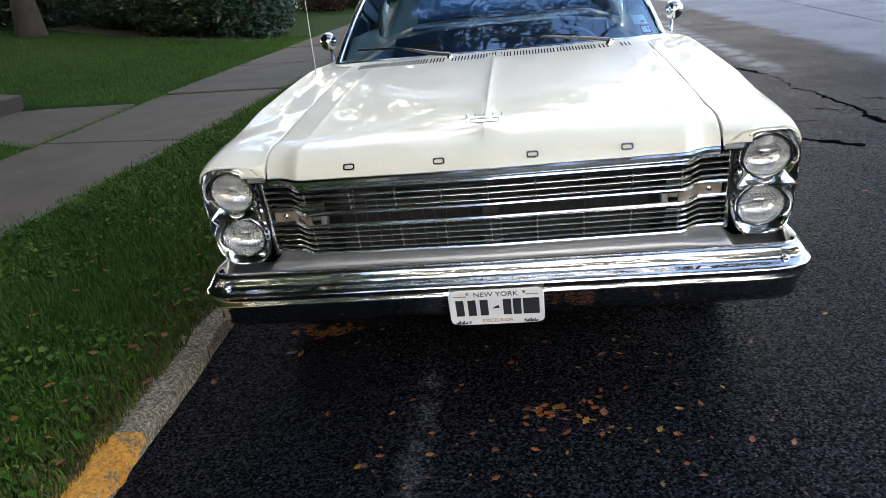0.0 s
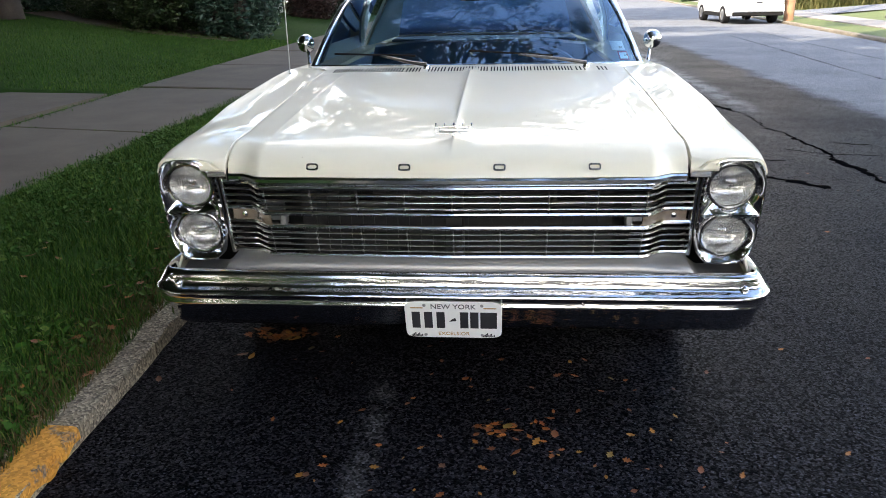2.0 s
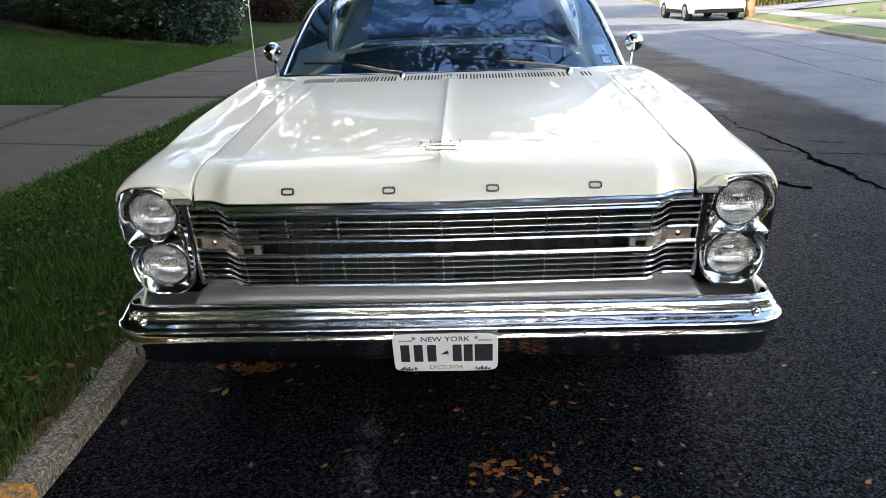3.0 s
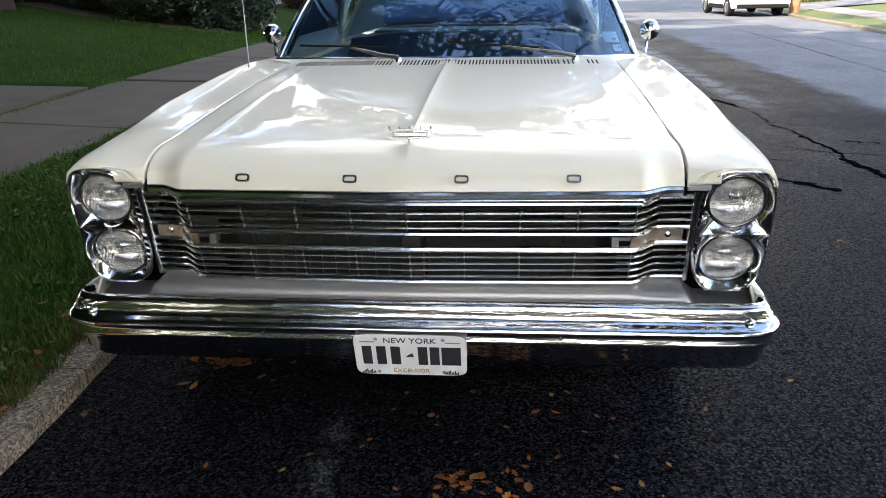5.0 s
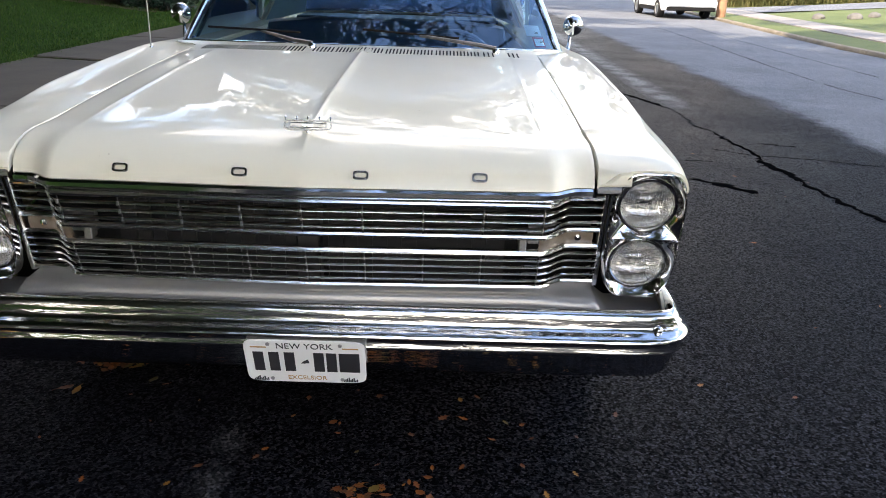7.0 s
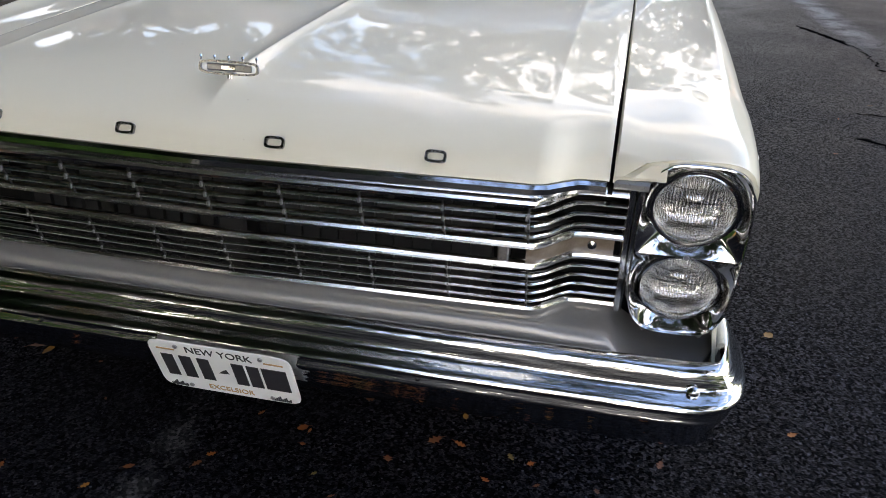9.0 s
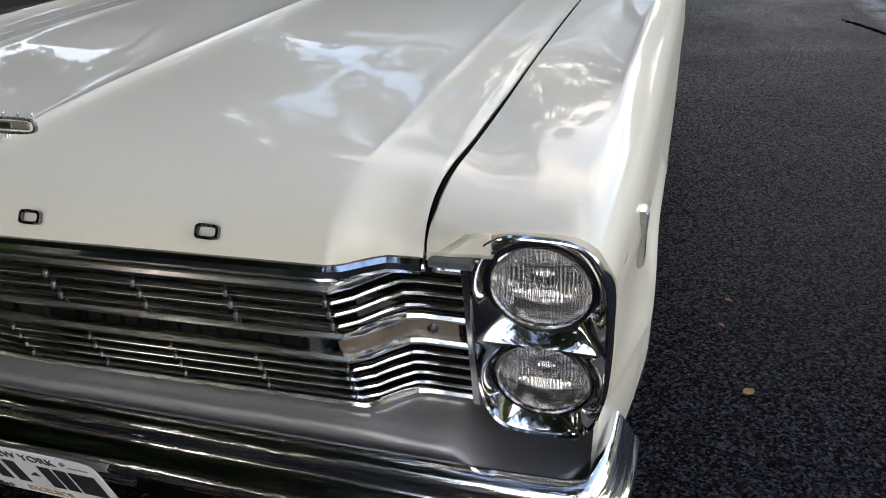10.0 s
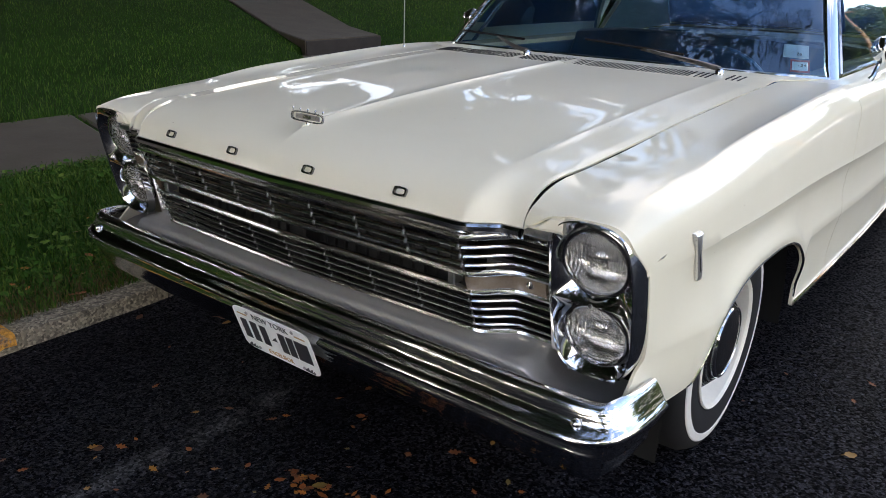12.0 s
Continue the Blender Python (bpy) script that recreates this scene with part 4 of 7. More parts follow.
    for z, w, dpt in ((0.699, 0.011, 0.003), (0.706, 0.013, 0.007), (0.754, 0.011, 0.007), (0.79, 0.014, 0.008), (0.814, 0.017, 0.009), (0.819, 0.016, 0.005)):
        y = 0.338 + 0.417 * (0.816 - z)
        rows.append([(x - side * 0.03, y - w, z), (x + side * dpt, y - w, z), (x + side * (dpt + 0.003), y, z), (x + side * dpt, y + w, z), (x - side * 0.03, y + w, z)])
    b.grid(rows, True, flip=side > 0)
    b.f += [tuple(range(5)), tuple(25 + i for i in range(5))]
    wb = part("wing_badge", b, BADGE_METAL, car, "tall chrome shield badge")
    for k in (-0.0035, 0.0035):
        path = [(x + side * 0.0085, 0.338 + 0.417 * (0.816 - z) + k, z) for z in (0.722, 0.79)]
        part("badge_stripe", Shape().tube(path, 0.0013, 6), BLACK, wb)

# nose of each wing beside the bonnet corner, and the short trim under it
for side in (-1, 1):
    s, rows = Shape(), []
    for x in lin(0.7085, 0.79, 7):
        zt = curve_at(x, [0.707, 0.715, 0.754, 0.78], [0.857, 0.863, 0.868, 0.871])
        y0 = 0.0735 + 0.005 * smooth_step(0.735, 0.77, x)
        zt -= 0.019 * (1 - smooth_step(0.735, 0.765, x))
        rows.append([(side * x, y0 + a, z) for a, z in ((0.03, zt + 0.001), (0.006, zt - 0.001), (0.0, zt - 0.005), (-0.0015, 0.843), (0.002, 0.837), (0.02, 0.835))])
    s.grid(rows, flip=side < 0)
    part("wing_nose", s, PAINT, car)
    s = Shape()
    s.sweep([(-0.02, -0.01), (0.002, -0.009), (0.008, -0.004), (0.008, 0.003), (0.002, 0.007), (-0.02, 0.007)], [(side * x, 0.077, 0.829) for x in (lin(0.709, 0.765, 4) if side > 0 else lin(0.765, 0.709, 4))])
    part("wing_corner_trim", s, DULL_METAL, car, "dull grey trim beside the lamp")

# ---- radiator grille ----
# the blacks here carry the shade of the space behind the bars
grille = part("grille_shell", Shape().box(-0.74, 0.74, 0.24, 0.27, 0.50, 0.83), BLACK, car, "black box that stands for the shaded space behind the grille", smooth=False)
s = Shape()
s.box(-0.5, 0.5, 0.17, 0.2, 0.53, 0.81)
for k in range(-12, 13):
    s.box(k * 0.038 - 0.004, k * 0.038 + 0.004, 0.16, 0.17, 0.54, 0.8)
part("radiator", s, plain("radiator_black", (0.008, 0.008, 0.008), 0.6), grille, smooth=False)
part("latch_support", Shape().box(-0.03, 0.03, 0.1, 0.16, 0.52, 0.82, b=0.005), plain("primer", (0.012, 0.011, 0.01), 0.6), grille)
for x in (-0.33, 0.29):
    part("horn_bracket", Shape().box(x, x + 0.12, 0.11, 0.15, 0.715, 0.735, b=0.005).tube([(x + 0.02, 0.13, 0.735), (x + 0.02, 0.13, 0.8)], 0.01), plain("bracket_black", (0.03, 0.028, 0.026), 0.5), grille)


def bar_y(x, z):
    """Face of the grille: a shallow V in plan that leans back towards its foot, and steps back at each end."""
    a = abs(x)
    middle = 0.031 + 0.03 * a + 0.35 * (0.71 - z)
    end = 0.120 + 0.21 * (0.79 - z)
    return middle + (end - middle) * smooth_step(0.585, 0.665, a)


def grille_bar(z, h, dep, x1=0.738):
    s, rows = Shape(), []
    n = 9
    for x in sorted(lin(-x1, x1, 70) + [0.0]):
        y0 = bar_y(x, z)
        zz = z - 0.005 * smooth_step(0.585, 0.665, abs(x))
        row = []
        for j in range(n):
            an = 2 * math.pi * j / n
            row.append((x, y0 + dep * 0.5 - dep * 0.5 * math.cos(an), zz + h * 0.5 * math.sin(an)))
        rows.append(row)
    s.grid(rows, True, flip=True)
    return s


TIE_DARK = plain("tie_black", (0.03, 0.03, 0.03), 0.5)
UPPER, LOWER = [0.7755, 0.7535, 0.7315], [0.6405, 0.6195, 0.5985, 0.5775]
for z in (0.7985, 0.7095, 0.6625, 0.5560):
    part("grille_rail", grille_bar(z, 0.017, 0.022), GRILLE_CHROME, grille, "broad bright rail")
for z in UPPER + LOWER:
    part("grille_bar", grille_bar(z, 0.0088, 0.018), GRILLE_CHROME, grille)
for z0, z1 in ((0.711, 0.797), (0.558, 0.661)):
    for k in range(-4, 5):
        x = k * 0.1447
        zm = (z0 + z1) / 2
        m = Shape().tube([(x, bar_y(x, z0) + 0.006, z0), (x, bar_y(x, zm) + 0.006, zm), (x, bar_y(x, z1) + 0.006, z1)], 0.0022, 6)
        tick = part("grille_tie", m, TIE_DARK, grille, "dark upright behind the bars")
        for z in [q for q in UPPER + LOWER if z0 < q < z1]:
            k2 = 1.0 if z > 0.7 else 0.7
            clip = Shape().box(x - 0.0026 * k2, x + 0.0026 * k2, bar_y(x, z) - 0.0012, bar_y(x, z) + 0.004, z - 0.0053 * k2, z + 0.0053 * k2, b=0.001)
            part("tie_clip", clip, DULL_METAL, tick)
# end frames and parking lamps behind the bars
for side in (-1, 1):
    s = Shape()
    rows = [[(side * x, bar_y(0.74, z) + a, z) for x, a in ((0.7335, 0.024), (0.7365, 0.002), (0.739, -0.002), (0.748, 0.0), (0.753, 0.006), (0.757, 0.03))] for z in lin(0.540, 0.806, 10)]
    s.grid(rows, flip=side < 0)
    part("grille_end", s, GRILLE_CHROME, grille)
    s, rows = Shape(), []
    for x in lin(0.575, 0.724, 14):
        rows.append([(side * x, bar_y(x, z) + 0.014 - 0.006 * math.cos((z - 0.685) / 0.024 * 1.5), z - 0.005 * smooth_step(0.585, 0.665, x)) for z in lin(0.667, 0.705, 6)])
    s.grid(rows, flip=side > 0)
    lamp = part("parking_lamp", s, AMBER, grille, "aged clear lamp lens with a brown bulb", thick=0.01)
    part("lamp_bulb", Shape().lathe([(0.0, -0.006), (0.008, -0.004), (0.011, 0.002), (0.011, 0.01)], 12, pose(side * 0.685, bar_y(0.685, 0.68) + 0.008, 0.681, -90)), CHROME, lamp)
    part("lamp_housing", Shape().box(*sorted((side * 0.56, side * 0.72)), 0.165, 0.185, 0.655, 0.71), DULL_METAL, lamp, smooth=False)
    s = Shape().box(*sorted((side * 0.525, side * 0.545)), 0.066, 0.1, 0.668, 0.703, b=0.003)
    part("lamp_bracket", s, DULL_METAL, lamp)

# silver-grey panel between grille and bumper
s, rows = Shape(), []
for x in sorted(lin(-0.93, 0.93, 66) + [0.0]):
    a = abs(x)
    yb = bar_y(x, 0.556) + 0.012
    dip = smooth_step(0.744, 0.772, a)
    zt = 0.5475 - 0.003 * smooth_step(0.6, 0.68, a) - 0.028 * smooth_step(0.742, 0.765, a) - 0.034 * dip
    yt = yb + 0.03 * smooth_step(0.742, 0.765, a)
    y0, y1 = yt - 0.012, 0.060 + 0.02 * a + 0.1 * smooth_step(0.88, 0.93, a)
    z0, z1 = zt - 0.003, 0.504 - 0.03 * dip
    rows.append([(x, yt + 0.03, zt + 0.006), (x, yt, zt)] + [(x, y0 + (y1 - y0) * u, z0 + (z1 - z0) * v) for u, v in ((0, 0), (0.45, 0.03), (0.75, 0.1), (0.91, 0.24), (0.98, 0.5), (1.0, 1.0))] + [(x, y1 + 0.012, z1 - 0.03)])
s.grid(rows)
part("front_apron", s, APRON, car, "silver-grey painted panel", thick=0.004, angle=60)

# ---- bumper ----
def bumper_path(n=64):
    pts = []
    for i in range(n + 1):
        u = -1 + 2 * i / n
        a = abs(u)
        x = math.copysign(curve_at(a, [0, 0.5, 0.72, 0.82, 0.89, 0.95, 1.0], [0, 0.62, 0.9, 0.962, 0.985, 0.995, 0.997]), u)
        y = curve_at(a, [0, 0.5, 0.72, 0.82, 0.89, 0.95, 1.0], [0.0, 0.002, 0.008, 0.026, 0.07, 0.14, 0.235])
        pts.append((x, y, 0))
    return pts


BPROF = [(-0.066, 0.500), (-0.062, 0.514), (-0.055, 0.5215), (-0.046, 0.5245), (-0.037, 0.5238), (-0.030, 0.5208), (-0.0250, 0.516), (-0.0222, 0.5095), (-0.0208, 0.502), (-0.0204, 0.494), (-0.0196, 0.487), (-0.0165, 0.4808), (-0.009, 0.4762), (0.001, 0.4725), (0.0085, 0.4685), (0.0132, 0.4635), (0.0145, 0.4590), (0.0105, 0.455), (-0.003, 0.451), (-0.010, 0.443), (-0.0125, 0.430), (-0.008, 0.4225), (-0.0085, 0.415), (-0.016, 0.404), (-0.026, 0.378), (-0.042, 0.348), (-0.062, 0.328), (-0.085, 0.324), (-0.085, 0.34), (-0.05, 0.37), (-0.035, 0.42), (-0.035, 0.47), (-0.05, 0.495)]
s, rows = Shape(), []
path = [Vector(p) for p in bumper_path()]
for i, p in enumerate(path):
    d = (path[min(i + 1, len(path) - 1)] - path[max(i - 1, 0)]).normalized()
    out = Vector((d.y, -d.x, 0))
    soft = smooth_step(0.88, 0.985, abs(p.x))
    tip = smooth_step(0.9, 1.0, abs(-1 + 2 * i / 64))
    row = []
    for a, h in BPROF:
        h = 0.43 + (h - 0.43) * (1 - 0.1 * tip)
        # the ridge dies away and the section rounds off towards each end
        a2 = a + (-0.012 - (1.7 if h > 0.465 else 0.9) * abs(h - 0.465) ** 1.3 - a) * soft * 0.8 if a > -0.05 and h > 0.37 else a
        row.append(p + out * a2 + Vector((0, 0, h + (0.02 * soft if h < 0.4 else 0.004 * soft))))
    rows.append(row)
s.grid(rows, True, flip=True)
n = len(BPROF)
s.f += [tuple(range(n)), tuple((len(rows) - 1) * n + i for i in range(n - 1, -1, -1))]
bumper = part("front_bumper", s, BUMPER_CHROME, car, "chrome wrap-round bumper, slightly dulled", angle=50)
for x in (-0.885, -0.40, 0.40, 0.885):
    yb = 0.004 if abs(x) < 0.5 else 0.032
    m = pose(x, yb - 0.012 if abs(x) > 0.5 else -0.001 + 0.005, 0.485 if abs(x) > 0.5 else 0.437, 70 if abs(x) > 0.5 else 90)
    part("bumper_bolt", Shape().lathe([(0.011, -0.004), (0.011, 0.001), (0.008, 0.005), (0.004, 0.007), (0.0, 0.0075)] if abs(x) > 0.5 else [(0.006, -0.002), (0.005, 0.003), (0, 0.004)], 16, m), CHROME, bumper)

# licence plate, its number shown as plain bars
plate = part("licence_plate", Shape(), PLATE, car, "white licence plate with ochre bands", m=pose(0, 0.0135, 0.3735, 19))
s, rows = Shape(), []
for yy, k in ((0.001, 1), (-0.001, 1), (-0.0016, 0.985)):
    row = []
    for j in range(32):
        an = 2 * math.pi * (j + 0.5) / 32
        cx, cz = math.cos(an), math.sin(an)
        row.append((k * 0.1525 * math.copysign(min(1, abs(cx) ** 0.22), cx), yy, k * 0.0762 * math.copysign(min(1, abs(cz) ** 0.22), cz)))
    rows.append(row)
s.grid(rows, True)
s.f += [tuple(range(31, -1, -1)), tuple(64 + i for i in range(32))]
old = plate.data
plate.data = mesh_of("licence_plate", s, PLATE, False)
bpy.data.meshes.remove(old)
letters("state_name", "NEW YORK", 0.027, INK, plate, pose(0.0, -0.0022, 0.056, 90))
letters("state_motto", "EXCELSIOR", 0.02, GOLD_INK, plate, pose(0.0, -0.0022, -0.0585, 90))
for x0, x1 in ((-0.135, -0.095), (0.095, 0.135)):
    part("plate_band", Shape().box(x0, x1, -0.0024, -0.0015, 0.049, 0.053), GOLD_INK, plate, smooth=False)
for x in (-0.118, -0.079, -0.04, 0.034, 0.066, 0.098, 0.124):
    part("number_bar", Shape().box(x - 0.013, x + 0.013, -0.0026, -0.0015, -0.034, 0.034), INK, plate, smooth=False)
part("plate_emblem", Shape().add([(-0.014, -0.0022, -0.006), (0.01, -0.0022, -0.004), (0.006, -0.0022, 0.01), (-0.004, -0.0022, 0.004)], [(0, 1, 2, 3)], pose(0.0, 0, 0)), INK, plate, smooth=False)
for x, z in ((-0.09, 0.062), (0.09, 0.062), (-0.09, -0.063), (0.09, -0.063)):
    part("plate_screw", Shape().lathe([(0.006, -0.001), (0.005, 0.003), (0, 0.0035)], 10, pose(x, -0.001, z, 90)), DULL_METAL, plate)
for x in (-0.125, 0.105):
    sk = Shape()
    for i in range(9):
        h = 0.006 + 0.012 * ((i * 37) % 7) / 7
        sk.box(x + i * 0.0042 - 0.012, x + i * 0.0042 - 0.0085, -0.0024, -0.0015, -0.071, -0.071 + h)
    part("plate_skyline", sk, INK, plate, smooth=False)

# ---- stacked headlamps ----
def lamp_outline(k, n=96):
    """Outline of the lamp surround: round-cornered, tapering a little to its foot."""
    pts = []
    for j in range(n):
        an = 2 * math.pi * (j + 0.5) / n
        cx, cz = math.cos(an), math.sin(an)
        u = math.copysign(abs(cx) ** 0.525, cx)
        v = math.copysign(abs(cz) ** 0.525, cz)
        w = 0.0965 - 0.003 * (v < 0) * abs(v) ** 2
        pts.append((u * (w - 0.094 * (1 - k)), v * (0.1845 - 0.094 * (1 - k))))
    return pts


def lamp_surround(side):
    """Rolled rim round the outline, and a concave bowl round each lamp that meets the other in a ridge."""
    s = Shape()
    rows = [[(side * u, 0.02 + 0.055 * smooth_step(0.05, 0.09, u) * smooth_step(0.182, 0.115, v), v) for u, v in lamp_outline(1.0)]]
    rows += [[(side * u, y, v) for u, v in lamp_outline(k)] for k, y in ((0.993, 0.016), (0.968, 0.005), (0.95, -0.003), (0.93, -0.004), (0.91, 0.0))]
    s.grid(rows, True, flip=side < 0)
    edge = lamp_outline(0.912)
    for c in (0.081, -0.089):
        reach = []
        for j in range(112):
            an = 2 * math.pi * j / 112
            cx, cz = math.cos(an), math.sin(an)
            best = 9.0
            if cz * c < 0:
                best = abs((c + 0.004) / cz)
            for (u0, v0), (u1, v1) in zip(edge, edge[1:] + edge[:1]):
                du, dv = u1 - u0, v1 - v0
                det = cx * dv - cz * du
                if abs(det) > 1e-9:
                    t = (u0 * dv - (v0 - c) * du) / det
                    w = (u0 * cz - (v0 - c) * cx) / det
                    if t > 0 and -1e-6 <= w <= 1 + 1e-6:
                        best = min(best, t)
            reach.append((cx, cz, best))
        rows = []
        for r0, y in ((0.0700, 0.045), (0.0706, 0.030), (0.0715, 0.026)):
            rows.append([(side * r0 * cx, y, c + r0 * cz) for cx, cz, R in reach])
        for k in (0.12, 0.3, 0.5, 0.7, 0.86, 1.0):
            row = []
            for cx, cz, R in reach:
                r1 = 0.0715 + (R - 0.0715) * k
                row.append((side * r1 * cx, 0.026 * (1 - k) ** 1.15 + 0.001 * k, c + r1 * cz))
            rows.append(row)
        s.grid(rows, True, flip=side > 0)
    return s


for side in (-1, 1):
    lamp = part("headlamp_surround", lamp_surround(side), CHROME, car, "pitted chrome surround for two stacked lamps", m=pose(side * 0.846, 0.114, 0.6965, 11.6), angle=40)
    for v in (0.081, -0.089):
        base = pose(0, 0.025, v, 90)
        s = Shape().lathe([(0.0722, -0.014), (0.0728, 0.0), (0.0705, 0.005), (0.0675, 0.004), (0.0665, -0.002)], 40)
        part("lamp_ring", s, CHROME, lamp, m=base)
        # black ring added for the dark of the deep gap round the lamp
        s = Shape().lathe([(0.0785, -0.0035), (0.0755, 0.001), (0.0724, 0.0012)], 40)
        part("lamp_gap_ring", s, BLACK, lamp, m=base)
        s = Shape().lathe([(0.0672, -0.003), (0.062, 0.004), (0.05, 0.0105), (0.034, 0.015), (0.017, 0.0175), (0.0008, 0.0183)], 40)
        part("lamp_lens", s, LENS_CLEAR, lamp, "clear fluted glass lens", m=base, auto=False)
        s = Shape().lathe([(0.067, -0.005), (0.064, -0.016), (0.054, -0.031), (0.038, -0.041), (0.018, -0.047), (0.0002, -0.048)], 40)
        part("lamp_reflector", s, REFLECTOR, lamp, m=base, auto=False)
        # reflective dome added to brighten the lamp, not a part that shows
        s = Shape().lathe([(0.0, -0.012), (0.011, -0.014), (0.019, -0.02), (0.021, -0.026), (0.012, -0.034), (0.01, -0.046)], 24)
        part("bright_dome", s, REFLECTOR, lamp, "added reflective dome to brighten the middle of the lamp", m=base, auto=False)
    for u, v in ((0.05, -0.176), (-0.05, -0.176), (0.0, -0.004)):
        part("surround_screw", Shape().lathe([(0.005, -0.001), (0.0045, 0.002), (0, 0.003)], 10, pose(u, 0.0, v, 90)), DULL_METAL, lamp)

# ---- wheels ----
WHEEL_WHITE = plain("white_wheel_paint", (0.75, 0.73, 0.66), 0.35)


GLOSS_BLACK = plain("gloss_black", (0.012, 0.012, 0.014), 0.15)
fin_mesh = mesh_of("cap_fin", Shape().box(-0.019, 0.019, -0.0009, 0.0009, -0.002, 0.003, pose(0.107, 0, 0.0175, 0, 46, 0)), CREST, False)


CAP = pose(0, 0, -0.042) @ Matrix.Diagonal((1.2, 1.2, 1, 1))


def add_wheel(x, y, side):
    m = pose(x, y, 0.338, 0, 90 * side, 0)
    tyre = part("tyre", Shape().lathe([(0.19, -0.015), (0.2, -0.004), (0.225, 0.003), (0.262, 0.004), (0.295, -0.001), (0.318, -0.012), (0.331, -0.03), (0.3375, -0.045), (0.3385, -0.075), (0.3385, -0.11), (0.336, -0.145), (0.322, -0.168), (0.27, -0.185), (0.19, -0.17)], 48), RUBBER, car, "black tyre with a white sidewall band", m=m)
    part("whitewall", Shape().lathe([(0.270, 0.0036), (0.272, 0.006), (0.282, 0.0050), (0.293, 0.0022), (0.2955, -0.0008)], 48), WHITEWALL, tyre)
    part("rim", Shape().lathe([(0.193, -0.012), (0.2, 0.0), (0.196, 0.004), (0.187, -0.004), (0.18, -0.03), (0.16, -0.06), (0.14, -0.066), (0.12, -0.062), (0.03, -0.062), (0.001, -0.062)], 48), WHEEL_WHITE, tyre, "white-painted steel rim")
    part("hub_cap", Shape().lathe([(0.132, -0.024), (0.133, -0.014), (0.126, -0.006), (0.118, 0.002), (0.104, 0.02), (0.092, 0.034), (0.088, 0.036)], 48), GLOSS_BLACK, tyre, "black fluted hub cap with a chrome rim", m=CAP)
    part("cap_ring", Shape().lathe([(0.088, 0.034), (0.0895, 0.041), (0.087, 0.046), (0.081, 0.047), (0.079, 0.044)], 48), CHROME, tyre, m=CAP)
    part("cap_centre", Shape().lathe([(0.08, 0.044), (0.074, 0.0475), (0.05, 0.051), (0.03, 0.053), (0.001, 0.054)], 32), GLOSS_BLACK, tyre, m=CAP)
    for i in range(60):
        a = 360 * i / 60
        fin = part("cap_fin", Shape(), CHROME, tyre, smooth=False, m=pose(0, 0, -0.042, 0, 0, a) @ Matrix.Diagonal((1.2, 1.2, 1, 1)))
        fin.data = fin_mesh
    part("brake_drum", Shape().lathe([(0.15, -0.08), (0.15, -0.14), (0.02, -0.14)], 32), BLACK, tyre)


for side in (-1, 1):
    add_wheel(side * 0.91, 0.89, side)
    add_wheel(side * 0.9, 3.92, side)

# ---- windscreen, roof, windows ----
def screen_pt(u, v):
    bx, by, bz = 0.838 * u, 1.60 + 0.13 * u * u + 0.13 * u ** 8, 1.004 - 0.008 * u * u - 0.01 * u ** 8
    tx, ty, tz = 0.668 * u, 2.1 + 0.12 * u * u + 0.04 * u ** 8, 1.412 - 0.028 * u * u
    k = 0.02 * math.sin(math.pi * v)
    # rounded upper corners
    c = abs(u) ** 7 * smooth_step(0.72, 1.0, v)
    return ((bx + (tx - bx) * v) * (1 - 0.035 * c), by + (ty - by) * v - k - 0.012 * c, bz + (tz - bz) * v + k - 0.018 * c)


s = Shape().grid([[screen_pt(u, v) for u in lin(-1, 1, 25)] for v in lin(0, 1, 10)])
windscreen = part("windscreen", s, GLASS, car, "curved windscreen with water marks", auto=False)
windscreen.visible_shadow = False
edge = [screen_pt(u, 0) for u in lin(-1, 1, 25)] + [screen_pt(1, v) for v in lin(0.08, 1, 10)] + [screen_pt(u, 1) for u in lin(1, -1, 25)[1:]] + [screen_pt(-1, v) for v in lin(1, 0, 10)[1:]]
part("windscreen_trim", Shape().tube(edge, 0.011, 8, cap=False), CHROME, windscreen, "bright window trim")


def rear_pt(u, v):
    bx, by, bz = 0.72 * u, 4.22 - 0.08 * u * u, 1.03 - 0.01 * u * u
    tx, ty, tz = 0.58 * u, 3.62 - 0.06 * u * u, 1.405 - 0.028 * u * u
    return (bx + (tx - bx) * v, by + (ty - by) * v, bz + (tz - bz) * v + 0.02 * math.sin(math.pi * v))


rear_window = part("rear_window", Shape().grid([[rear_pt(u, v) for u in lin(-1, 1, 17)] for v in lin(0, 1, 8)], flip=True), GLASS, car, auto=False)
rear_window.visible_shadow = False
edge = [rear_pt(u, 0) for u in lin(-1, 1, 17)] + [rear_pt(1, v) for v in lin(0.1, 1, 7)] + [rear_pt(u, 1) for u in lin(1, -1, 17)[1:]] + [rear_pt(-1, v) for v in lin(1, 0, 8)[1:]]
part("rear_window_trim", Shape().tube(edge, 0.010, 8, cap=False), CHROME, rear_window)

s, rows = Shape(), []
for w in lin(0, 1, 16):
    row = []
    for u in lin(-1, 1, 25):
        a, b = screen_pt(u, 1), rear_pt(u, 1)
        x = (0.668 + 0.02 * math.sin(math.pi * w) - 0.07 * w) * u * 1.055
        y = a[1] + 0.0 + (b[1] - a[1]) * w
        z = a[2] + (b[2] - a[2]) * w + 0.006 + 0.058 * math.sin(math.pi * w) ** 0.7 * (1 - 0.45 * u * u) - 0.022 * max(0, abs(u) - 0.85) / 0.15
        row.append((x, y, z))
    rows.append(row)
s.grid(rows)
part("roof", s, PAINT, car, thick=0.03, angle=60)
